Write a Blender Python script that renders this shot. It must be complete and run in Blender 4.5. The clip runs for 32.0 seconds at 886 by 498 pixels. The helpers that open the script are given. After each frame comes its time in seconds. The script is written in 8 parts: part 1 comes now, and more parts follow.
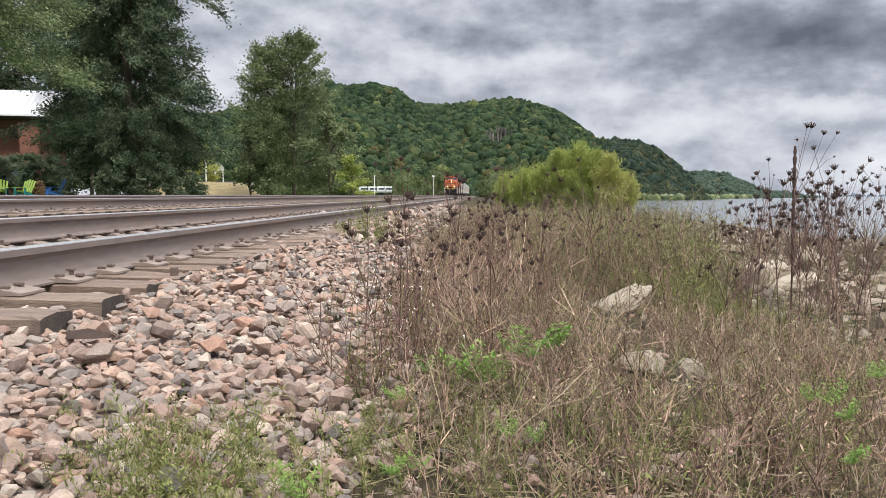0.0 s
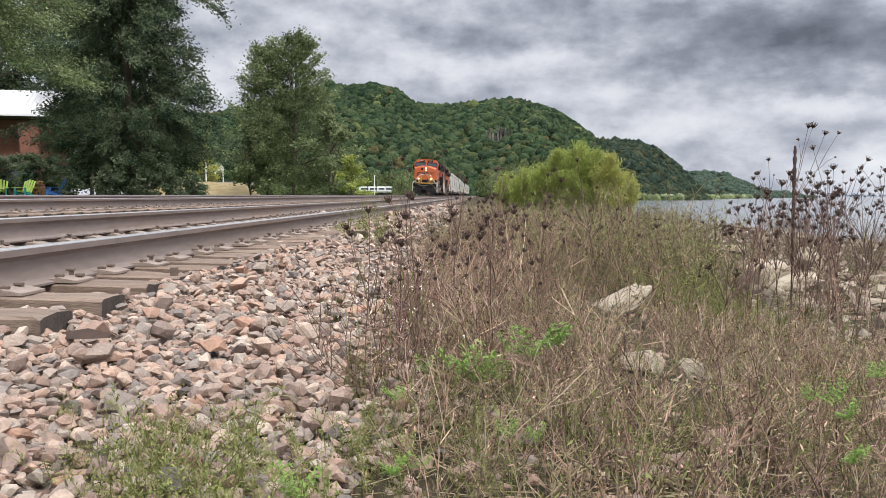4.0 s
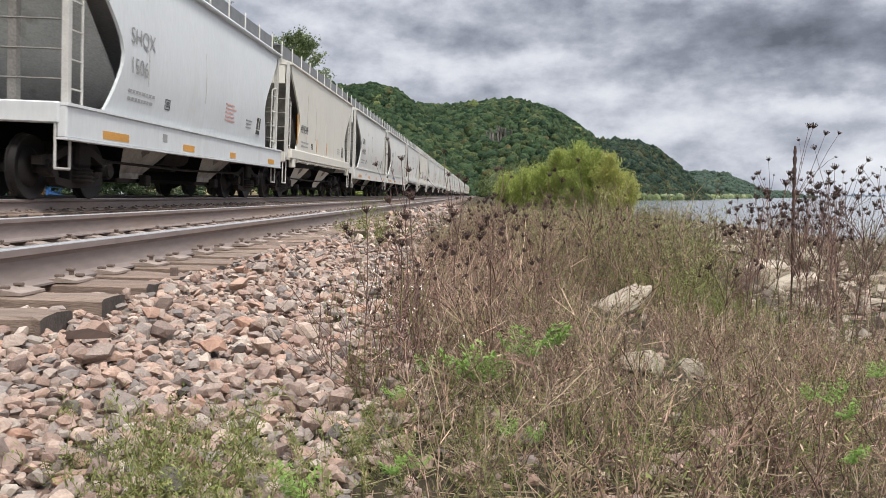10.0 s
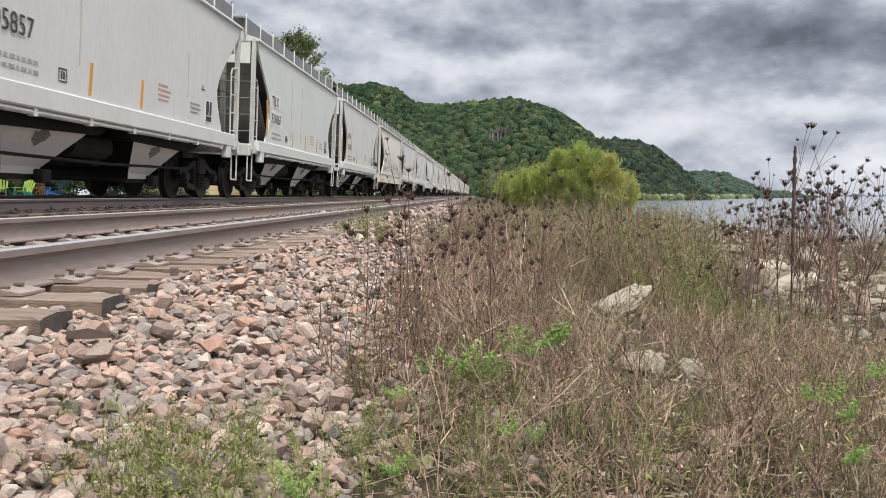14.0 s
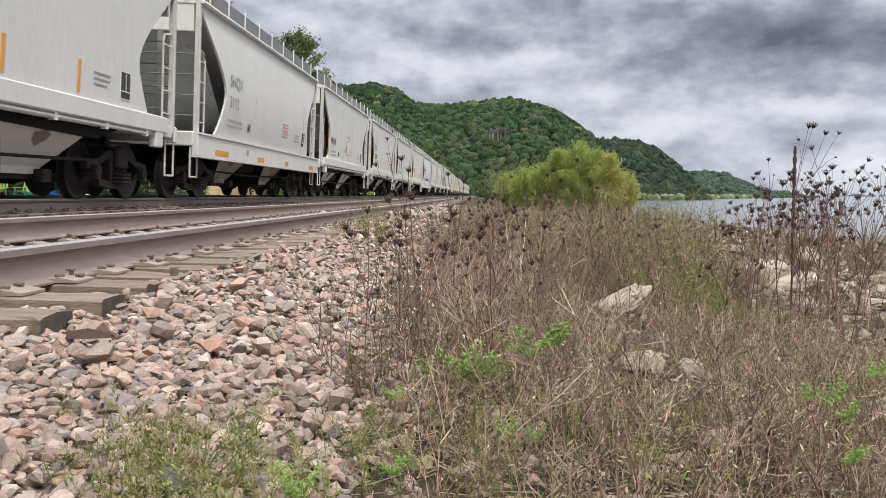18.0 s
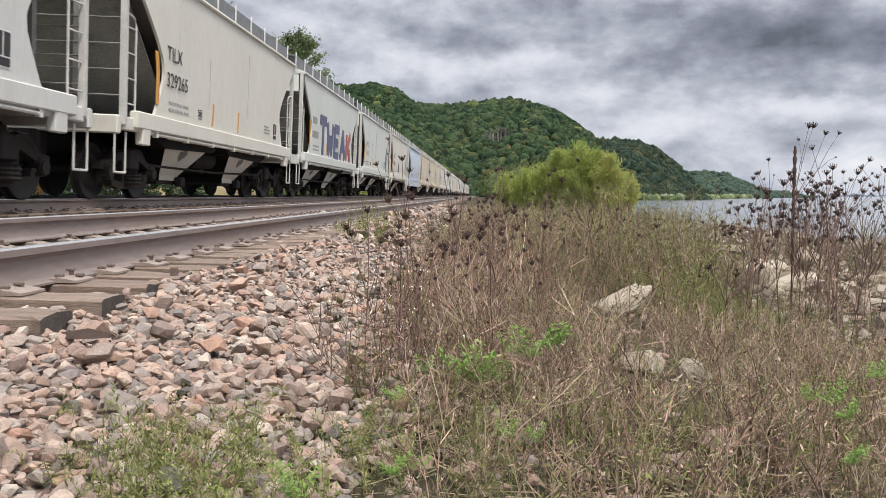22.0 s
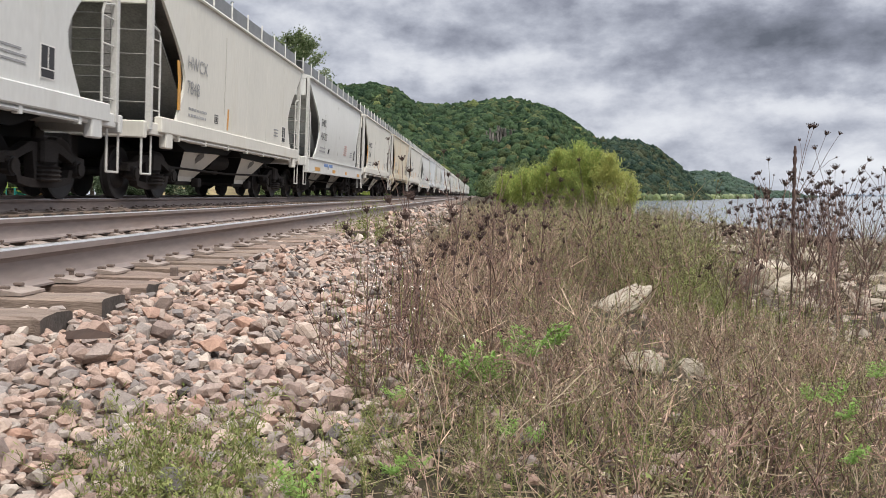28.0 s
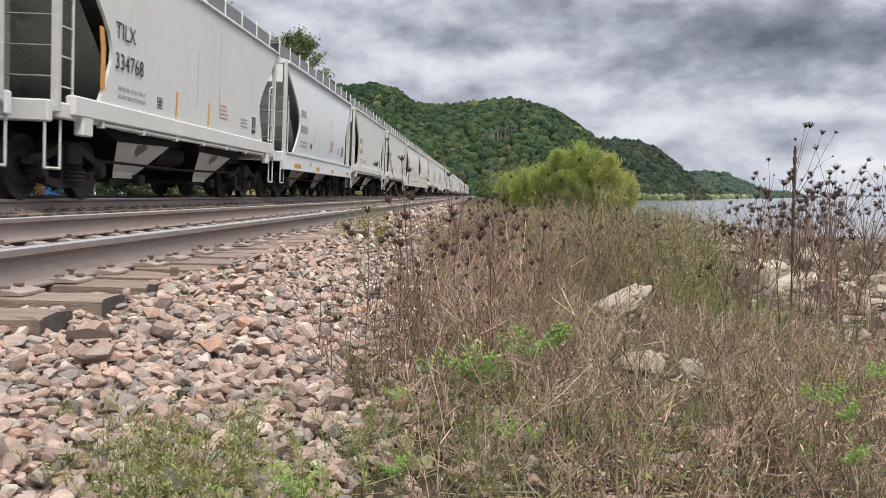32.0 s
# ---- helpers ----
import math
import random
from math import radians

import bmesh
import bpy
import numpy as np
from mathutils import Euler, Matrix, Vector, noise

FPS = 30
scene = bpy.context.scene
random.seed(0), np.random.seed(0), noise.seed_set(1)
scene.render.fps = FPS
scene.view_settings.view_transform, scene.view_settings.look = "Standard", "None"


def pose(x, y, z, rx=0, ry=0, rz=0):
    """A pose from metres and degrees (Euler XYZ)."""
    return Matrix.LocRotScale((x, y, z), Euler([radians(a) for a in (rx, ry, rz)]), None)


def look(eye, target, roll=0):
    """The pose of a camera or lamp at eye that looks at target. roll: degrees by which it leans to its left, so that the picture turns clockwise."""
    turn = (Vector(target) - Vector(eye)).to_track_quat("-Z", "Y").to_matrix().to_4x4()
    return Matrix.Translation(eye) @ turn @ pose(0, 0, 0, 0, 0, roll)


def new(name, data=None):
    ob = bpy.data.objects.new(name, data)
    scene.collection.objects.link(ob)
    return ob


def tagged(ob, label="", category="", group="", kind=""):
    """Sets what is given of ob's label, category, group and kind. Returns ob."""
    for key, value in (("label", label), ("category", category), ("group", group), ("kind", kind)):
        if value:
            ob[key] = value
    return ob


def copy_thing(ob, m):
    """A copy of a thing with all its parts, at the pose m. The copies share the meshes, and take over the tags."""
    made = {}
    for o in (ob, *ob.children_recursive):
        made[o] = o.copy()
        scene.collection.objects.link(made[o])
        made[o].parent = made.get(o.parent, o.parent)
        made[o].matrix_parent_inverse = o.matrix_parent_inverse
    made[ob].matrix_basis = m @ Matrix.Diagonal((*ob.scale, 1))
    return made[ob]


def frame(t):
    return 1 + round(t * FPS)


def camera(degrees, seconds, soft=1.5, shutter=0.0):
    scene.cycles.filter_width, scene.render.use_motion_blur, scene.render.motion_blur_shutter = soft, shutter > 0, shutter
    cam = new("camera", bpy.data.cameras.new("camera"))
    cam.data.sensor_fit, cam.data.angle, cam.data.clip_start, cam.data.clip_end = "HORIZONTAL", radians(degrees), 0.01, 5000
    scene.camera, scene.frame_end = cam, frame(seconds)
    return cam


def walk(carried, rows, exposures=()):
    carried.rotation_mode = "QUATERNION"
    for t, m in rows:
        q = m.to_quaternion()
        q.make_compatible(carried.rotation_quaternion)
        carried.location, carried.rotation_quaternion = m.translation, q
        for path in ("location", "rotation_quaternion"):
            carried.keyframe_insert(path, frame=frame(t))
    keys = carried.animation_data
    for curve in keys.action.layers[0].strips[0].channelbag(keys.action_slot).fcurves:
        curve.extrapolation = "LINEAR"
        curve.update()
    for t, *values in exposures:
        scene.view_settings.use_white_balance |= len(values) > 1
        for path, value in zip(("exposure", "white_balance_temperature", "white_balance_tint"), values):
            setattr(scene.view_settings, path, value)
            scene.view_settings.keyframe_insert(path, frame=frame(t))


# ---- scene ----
# Units: metres. The rails run along +y; x is to the right of the lens, z = 0 is the top of the nearest rail.
LENS = 56.0
EYE = (0.0, 0.0, 0.242)
SPEED = 23.35
NOSE_AT_START = 200.6
TRACK_NEAR = -2.90
TRACK_FAR = -7.15
cam = camera(LENS, 32.0, soft=0.5, shutter=0.05)
VIEW = Matrix.Translation(EYE) @ pose(0, 0, 0, 90 - 3.69, 0, 2.56)
walk(cam, [(0.0, VIEW), (32.0, VIEW)])

# ---- world and light ----
SUN_TURN, SUN_UP = 150.0, 52.0


# soft cloud masses: bearing, height (radians), breadth, depth, darkening (-) or brightening (+)
MASSES = [(0.40, 0.172, 0.19, 0.033, -0.24), (0.24, 0.195, 0.18, 0.028, -0.13), (-0.05, 0.21, 0.16, 0.02, -0.05), (-0.22, 0.15, 0.14, 0.06, 0.02), (-0.36, 0.08, 0.16, 0.04, -0.04), (0.22, 0.116, 0.12, 0.015, 0.10),
          (0.00, 0.155, 0.10, 0.014, 0.09), (-0.10, 0.175, 0.07, 0.012, 0.08), (0.04, 0.118, 0.16, 0.022, -0.09), (0.44, 0.035, 0.12, 0.02, 0.16), (0.44, 0.118, 0.12, 0.012, -0.12), (0.30, 0.085, 0.16, 0.014, 0.07), (0.32, 0.055, 0.12, 0.012, -0.05)]


def sky_nodes(nt, vec):
    """Clouded sky colour for a direction socket: layered noise over bearing and height, brighter overhead."""
    n, l = nt.nodes, nt.links
    norm = n.new("ShaderNodeVectorMath"); norm.operation = "NORMALIZE"
    l.new(vec, norm.inputs[0])
    sep = n.new("ShaderNodeSeparateXYZ"); l.new(norm.outputs[0], sep.inputs[0])

    def m(op, a, b=None, c=None):
        k = n.new("ShaderNodeMath"); k.operation = op
        for i, v in enumerate((a, b, c)):
            if v is None:
                continue
            if isinstance(v, (int, float)):
                k.inputs[i].default_value = v
            else:
                l.new(v, k.inputs[i])
        return k.outputs[0]

    z = sep.outputs[2]
    bear = m("ARCTAN2", sep.outputs[0], sep.outputs[1])

    def cloud_noise(across, up, offset, detail, rough, bend):
        comb = n.new("ShaderNodeCombineXYZ")
        l.new(m("MULTIPLY", bear, across), comb.inputs[0])
        l.new(m("MULTIPLY", z, up), comb.inputs[1])
        comb.inputs[2].default_value = offset
        k = n.new("ShaderNodeTexNoise")
        k.inputs["Scale"].default_value, k.inputs["Detail"].default_value = 1.0, detail
        k.inputs["Roughness"].default_value, k.inputs["Distortion"].default_value = rough, bend
        l.new(comb.outputs[0], k.inputs["Vector"])
        return k.outputs[0]

    big = cloud_noise(5.0, 11.0, 3.1, 3.0, 0.5, 0.1)
    fine = cloud_noise(14.0, 24.0, 7.7, 9.0, 0.56, 0.0)
    mixed = m("ADD", m("ADD", m("MULTIPLY", big, 0.42), m("MULTIPLY", fine, 0.80)), -0.045)
    warp_up = m("MULTIPLY", m("SUBTRACT", cloud_noise(11.0, 22.0, 1.3, 6.0, 0.6, 0.0), 0.5), 0.085)
    warp_across = m("MULTIPLY", m("SUBTRACT", cloud_noise(8.0, 20.0, 5.9, 4.0, 0.55, 0.2), 0.5), 0.35)
    bear2, z2 = m("ADD", bear, warp_across), m("ADD", z, warp_up)
    for az, el, wide, tall, amount in MASSES:
        p = m("DIVIDE", m("SUBTRACT", bear2, az), wide)
        q = m("DIVIDE", m("SUBTRACT", z2, el), tall)
        r = m("EXPONENT", m("MULTIPLY", m("ADD", m("MULTIPLY", p, p), m("MULTIPLY", q, q)), -0.7))
        mixed = m("ADD", mixed, m("MULTIPLY", r, amount))
    ramp = n.new("ShaderNodeValToRGB")
    e = ramp.color_ramp.elements
    e[0].position, e[0].color = 0.12, (0.137, 0.153, 0.193, 1)
    e[1].position, e[1].color = 0.84, (0.842, 0.867, 0.913, 1)
    for p, c in ((0.34, (0.289, 0.310, 0.380, 1)), (0.48, (0.450, 0.478, 0.558, 1)), (0.58, (0.598, 0.625, 0.700, 1)), (0.68, (0.725, 0.749, 0.811, 1))):
        q = e.new(p); q.color = c
    l.new(mixed, ramp.inputs[0])
    lift = n.new("ShaderNodeVectorMath"); lift.operation = "SCALE"
    l.new(ramp.outputs[0], lift.inputs[0])
    l.new(m("ADD", m("MULTIPLY", m("MAXIMUM", m("SUBTRACT", z, 0.26), 0.0), 4.0), 1.0), lift.inputs[3])
    warm = n.new("ShaderNodeVectorMath"); warm.operation = "MULTIPLY"
    l.new(lift.outputs[0], warm.inputs[0])
    tint = n.new("ShaderNodeMixRGB")
    l.new(m("MINIMUM", m("MULTIPLY", m("MAXIMUM", m("SUBTRACT", z, 0.26), 0.0), 3.0), 1.0), tint.inputs[0])
    tint.inputs[1].default_value, tint.inputs[2].default_value = (1, 1, 1, 1), (1.04, 1.0, 0.94, 1)
    l.new(tint.outputs[0], warm.inputs[1])
    return warm.outputs[0]


world = bpy.data.worlds.new("overcast_sky")
scene.world = world
world.use_nodes = True
wn = world.node_tree
bg = wn.nodes["Background"]
geo = wn.nodes.new("ShaderNodeTexCoord")
clear = wn.nodes.new("ShaderNodeTexSky")
clear.sky_type = "NISHITA"
clear.sun_disc = False
clear.sun_elevation, clear.sun_rotation = radians(SUN_UP), radians(SUN_TURN)
dim = wn.nodes.new("ShaderNodeMixRGB")
dim.blend_type, dim.inputs[0].default_value = "MULTIPLY", 1.0
dim.inputs[2].default_value = (0.09, 0.09, 0.09, 1)
wn.links.new(clear.outputs[0], dim.inputs[1])
veil = wn.nodes.new("ShaderNodeMixRGB")
veil.inputs[0].default_value = 0.93
wn.links.new(dim.outputs[0], veil.inputs[1])
wn.links.new(sky_nodes(wn, geo.outputs["Generated"]), veil.inputs[2])
wn.links.new(veil.outputs[0], bg.inputs[0])
bg.inputs[1].default_value = 1.0

sun = new("sun", bpy.data.lights.new("sun", "SUN"))
sun.data.energy, sun.data.angle, sun.data.color = 2.9, radians(10), (1.0, 0.95, 0.87)
a, e = radians(SUN_TURN), radians(SUN_UP)
sun.matrix_world = look(Vector((math.sin(a) * math.cos(e), math.cos(a) * math.cos(e), math.sin(e))) * 100, (0, 0, 0))
scene.view_settings.exposure = 0.0

# ---- materials ----
def mat(name, base, rough=0.7, metal=0.0, dark=0.75, light=1.15, scale=2.0, fine=40.0, bump=0.15, palette=None,
        by="", stain=None, stain_at=(0.56, 0.72), stain_scale=1.2, stretch=(1, 1, 1), emit=0.0, thin=0.0, gloss_coat=0.0, spec=0.5, depth=0.01):
    """Two scales of variation, fine relief, optional stains, optional palette picked per loose piece or per object."""
    m = bpy.data.materials.new(name)
    m.use_nodes = True
    nt = m.node_tree
    n, l = nt.nodes, nt.links
    b = n["Principled BSDF"]
    co = n.new("ShaderNodeTexCoord")
    mp = n.new("ShaderNodeMapping")
    mp.inputs["Scale"].default_value = stretch
    l.new(co.outputs["Object"], mp.inputs[0])
    n1 = n.new("ShaderNodeTexNoise")
    n1.inputs["Scale"].default_value, n1.inputs["Detail"].default_value = scale, 4
    n2 = n.new("ShaderNodeTexNoise")
    n2.inputs["Scale"].default_value, n2.inputs["Detail"].default_value = fine, 3
    l.new(mp.outputs[0], n1.inputs["Vector"]); l.new(mp.outputs[0], n2.inputs["Vector"])
    add = n.new("ShaderNodeMath"); add.operation = "ADD"
    l.new(n1.outputs[0], add.inputs[0]); l.new(n2.outputs[0], add.inputs[1])
    rng = n.new("ShaderNodeMapRange")
    rng.inputs[1].default_value, rng.inputs[2].default_value = 0.65, 1.35
    rng.inputs[3].default_value, rng.inputs[4].default_value = dark, light
    l.new(add.outputs[0], rng.inputs[0])
    if palette:
        ramp = n.new("ShaderNodeValToRGB")
        e = ramp.color_ramp.elements
        while len(e) < len(palette):
            e.new(0.5)
        for i, c in enumerate(palette):
            e[i].position, e[i].color = i / max(1, len(palette) - 1), (*c, 1)
        if by == "object":
            src = n.new("ShaderNodeObjectInfo").outputs["Random"]
        elif by == "noise":
            n3 = n.new("ShaderNodeTexNoise")
            n3.inputs["Scale"].default_value, n3.inputs["Detail"].default_value = scale * 0.6, 5
            l.new(mp.outputs[0], n3.inputs["Vector"])
            w = n.new("ShaderNodeMapRange")
            w.inputs[1].default_value, w.inputs[2].default_value = 0.3, 0.7
            l.new(n3.outputs[0], w.inputs[0])
            src = w.outputs[0]
        else:
            src = n.new("ShaderNodeNewGeometry").outputs["Random Per Island"]
        l.new(src, ramp.inputs[0])
        col = ramp.outputs[0]
    else:
        rgb = n.new("ShaderNodeRGB"); rgb.outputs[0].default_value = (*base, 1)
        col = rgb.outputs[0]
    mul = n.new("ShaderNodeVectorMath"); mul.operation = "SCALE"
    l.new(col, mul.inputs[0]); l.new(rng.outputs[0], mul.inputs[3])
    out = mul.outputs[0]
    if stain:
        n4 = n.new("ShaderNodeTexNoise")
        n4.inputs["Scale"].default_value, n4.inputs["Detail"].default_value = stain_scale, 6
        n4.inputs["Roughness"].default_value = 0.65
        l.new(mp.outputs[0], n4.inputs["Vector"])
        sr = n.new("ShaderNodeMapRange")
        sr.inputs[1].default_value, sr.inputs[2].default_value = stain_at
        l.new(n4.outputs[0], sr.inputs[0])
        mx = n.new("ShaderNodeMixRGB")
        l.new(sr.outputs[0], mx.inputs[0]); l.new(out, mx.inputs[1])
        mx.inputs[2].default_value = (*stain, 1)
        out = mx.outputs[0]
    l.new(out, b.inputs["Base Color"])
    b.inputs["Roughness"].default_value, b.inputs["Metallic"].default_value = rough, metal
    b.inputs["Specular IOR Level"].default_value = spec
    if gloss_coat:
        b.inputs["Coat Weight"].default_value, b.inputs["Coat Roughness"].default_value = gloss_coat, 0.15
    if emit:
        b.inputs["Emission Color"].default_value = (*base, 1)
        b.inputs["Emission Strength"].default_value = emit
    if bump:
        bp = n.new("ShaderNodeBump")
        bp.inputs["Strength"].default_value, bp.inputs["Distance"].default_value = bump, depth
        l.new(add.outputs[0], bp.inputs["Height"]); l.new(bp.outputs[0], b.inputs["Normal"])
    if thin:
        tr = n.new("ShaderNodeBsdfTranslucent"); l.new(out, tr.inputs[0])
        ms = n.new("ShaderNodeMixShader"); ms.inputs[0].default_value = thin
        l.new(b.outputs[0], ms.inputs[1]); l.new(tr.outputs[0], ms.inputs[2])
        l.new(ms.outputs[0], n["Material Output"].inputs[0])
    return m


M_RAIL = mat("rail_web_rust", (0.225, 0.185, 0.17), 0.75, 0.2, 0.8, 1.2, 1.5, 30, 0.1, stain=(0.25, 0.18, 0.14), stain_at=(0.5, 0.75), stretch=(1, 0.2, 1))
M_RAILHEAD = mat("worn_rail_head", (0.72, 0.71, 0.70), 0.30, 0.9, 0.85, 1.1, 3, 80, 0.02, stretch=(1, 0.05, 1))
M_PLATE = mat("rusty_tie_plate", (0.30, 0.245, 0.21), 0.8, 0.15, 0.7, 1.2, 8, 60, 0.3, stain=(0.30, 0.24, 0.20))
M_SPIKE = mat("dark_spike", (0.17, 0.13, 0.11), 0.8, 0.3, 0.7, 1.2, 20, 90, 0.2)
M_TIE = mat("weathered_tie_wood", (0.22, 0.17, 0.135), 0.9, 0, 0.55, 1.3, 6, 70, 0.6, palette=[(0.21, 0.155, 0.12), (0.26, 0.19, 0.15), (0.175, 0.13, 0.105), (0.28, 0.215, 0.17)], by="object", stretch=(0.35, 4, 4))
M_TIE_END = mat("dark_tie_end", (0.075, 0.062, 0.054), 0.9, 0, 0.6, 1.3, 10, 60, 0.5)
STONES = [(0.41, 0.295, 0.235), (0.32, 0.225, 0.185), (0.20, 0.18, 0.17), (0.48, 0.385, 0.32), (0.36, 0.255, 0.205), (0.27, 0.24, 0.22), (0.44, 0.305, 0.24), (0.12, 0.108, 0.104), (0.51, 0.44, 0.375), (0.40, 0.245, 0.18), (0.31, 0.265, 0.235), (0.43, 0.33, 0.27)]
M_STONE = mat("pink_granite_ballast", (0.4, 0.3, 0.27), 0.85, 0, 0.75, 1.2, 14, 120, 0.5, palette=STONES, spec=0.25)
M_STONE_ONE = mat("pink_granite_stone", (0.4, 0.3, 0.27), 0.85, 0, 0.75, 1.2, 14, 120, 0.5, palette=STONES, by="object", spec=0.25)
# Stone colours darkened: shade of the gaps between stones is painted in.
M_BED = mat("ballast_bed_gap_shade", (0.26, 0.20, 0.175), 0.95, 0, 0.25, 0.75, 12, 45, 0.8, palette=STONES[:6], by="noise", spec=0.1)
# Soil tones lowered to carry the shade between the weed stems.
M_SOIL = mat("dry_soil_gap_shade", (0.13, 0.10, 0.07), 0.95, 0, 0.6, 1.3, 1.5, 30, 0.8, palette=[(0.040, 0.031, 0.022), (0.068, 0.053, 0.038), (0.036, 0.034, 0.02), (0.10, 0.082, 0.058)], by="noise", spec=0.1)
M_LAWN = mat("mown_lawn", (0.07, 0.12, 0.03), 0.9, 0, 0.6, 1.3, 0.8, 20, 0.5)
M_BOULDER = mat("pale_limestone", (0.46, 0.40, 0.31), 0.9, 0, 0.6, 1.15, 4, 40, 0.9, stain=(0.24, 0.20, 0.15), stain_at=(0.52, 0.72), stain_scale=5)
M_STEM = mat("dead_brown_stem", (0.12, 0.08, 0.06), 0.9, 0, 0.7, 1.2, 5, 60, 0, palette=[(0.299, 0.221, 0.156), (0.467, 0.37, 0.266), (0.116, 0.088, 0.0675), (0.571, 0.473, 0.351), (0.195, 0.145, 0.104), (0.429, 0.344, 0.221), (0.129, 0.0994, 0.0758), (0.363, 0.273, 0.195), (0.519, 0.422, 0.299), (0.195, 0.15, 0.108), (0.39, 0.39, 0.181)], spec=0.1)
M_BUSH = mat("dark_red_brown_twig", (0.1, 0.06, 0.05), 0.85, 0, 0.7, 1.2, 5, 60, 0, palette=[(0.173, 0.112, 0.0932), (0.284, 0.178, 0.142), (0.112, 0.0783, 0.0688), (0.405, 0.263, 0.203)], spec=0.15)
M_RED_STEM = mat("reddish_brown_stem", (0.17, 0.09, 0.07), 0.85, 0, 0.7, 1.2, 5, 60, 0, palette=[(0.281, 0.179, 0.132), (0.495, 0.338, 0.248), (0.107, 0.0743, 0.0591), (0.726, 0.544, 0.413), (0.0908, 0.0646, 0.0523), (0.198, 0.129, 0.099), (0.594, 0.421, 0.314)], spec=0.15)
M_FLOWER = mat("tiny_white_flowers", (0.75, 0.74, 0.70), 0.8, 0, 0.9, 1.1, 20, 60, 0, spec=0.1)
M_STEM_DARK = mat("dark_seed_head", (0.06, 0.042, 0.038), 0.95, 0, 0.7, 1.2, 8, 60, 0, palette=[(0.063, 0.04515, 0.042), (0.105, 0.0714, 0.063), (0.084, 0.0609, 0.0504)], spec=0.1)
M_STALK = mat("olive_brown_stalk", (0.1, 0.07, 0.055), 0.9, 0, 0.7, 1.2, 5, 60, 0, palette=[(0.126, 0.101, 0.0641), (0.219, 0.178, 0.109), (0.299, 0.259, 0.156), (0.0802, 0.0641, 0.0462), (0.357, 0.317, 0.195), (0.23, 0.235, 0.109), (0.172, 0.14, 0.0894)], spec=0.1)
M_STRAW = mat("dry_straw_grass", (0.25, 0.2, 0.12), 0.9, 0, 0.7, 1.2, 5, 60, 0, palette=[(0.456, 0.36, 0.228), (0.324, 0.252, 0.156), (0.552, 0.456, 0.3), (0.3, 0.252, 0.144), (0.312, 0.348, 0.144)], thin=0.15, spec=0.1)
M_WEED = mat("dull_green_weed", (0.1, 0.13, 0.05), 0.8, 0, 0.7, 1.25, 6, 50, 0, palette=[(0.13, 0.162, 0.054), (0.2, 0.232, 0.081), (0.281, 0.308, 0.113), (0.184, 0.194, 0.0756), (0.254, 0.232, 0.0918)], thin=0.25, spec=0.1)
M_FRESH = mat("bright_green_leaf", (0.16, 0.32, 0.05), 0.6, 0, 0.8, 1.2, 6, 50, 0, palette=[(0.176, 0.317, 0.0748), (0.255, 0.405, 0.106), (0.317, 0.431, 0.132)], thin=0.35, spec=0.1)
M_LEAF_DARK = mat("dark_evergreen_foliage", (0.03, 0.055, 0.025), 0.7, 0, 0.7, 1.3, 1.3, 6, 0, palette=[(0.022, 0.038, 0.028), (0.042, 0.066, 0.042), (0.085, 0.118, 0.07), (0.125, 0.158, 0.09), (0.042, 0.066, 0.042), (0.022, 0.038, 0.028)], by="noise", thin=0.22, spec=0.1)
M_LEAF_MID = mat("summer_green_foliage", (0.06, 0.1, 0.03), 0.6, 0, 0.7, 1.3, 0.6, 6, 0, palette=[(0.065, 0.098, 0.042), (0.115, 0.158, 0.066), (0.175, 0.222, 0.095), (0.25, 0.29, 0.145), (0.085, 0.125, 0.055), (0.34, 0.37, 0.22)], thin=0.25, spec=0.3)
M_LEAF_BRIGHT = mat("yellow_green_foliage", (0.16, 0.2, 0.04), 0.65, 0, 0.75, 1.25, 0.5, 6, 0, palette=[(0.20, 0.29, 0.075), (0.31, 0.40, 0.11), (0.42, 0.50, 0.14), (0.50, 0.48, 0.16), (0.16, 0.23, 0.075)], thin=0.4, spec=0.1)
M_LEAF_AUTUMN = mat("rusty_autumn_foliage", (0.25, 0.13, 0.05), 0.7, 0, 0.75, 1.25, 0.5, 6, 0, palette=[(0.44, 0.41, 0.14), (0.42, 0.44, 0.14), (0.36, 0.42, 0.13), (0.50, 0.46, 0.16)], thin=0.3, spec=0.1)
M_LEAF_GARDEN = mat("grey_green_garden_foliage", (0.06, 0.1, 0.03), 0.6, 0, 0.7, 1.3, 1.5, 12, 0, palette=[(0.04, 0.065, 0.036), (0.075, 0.108, 0.058), (0.12, 0.155, 0.09), (0.21, 0.245, 0.155)], thin=0.2, spec=0.3)
M_BARK = mat("grey_brown_bark", (0.09, 0.07, 0.055), 0.95, 0, 0.6, 1.3, 3, 25, 0.8, stretch=(4, 4, 0.6))
def wood_leaf(name, a, b, c):
    return mat(name, a, 0.85, 0, 0.45, 1.5, 0.4, 1.2, 1.0, palette=[a, b, c], spec=0.04, depth=1.2)


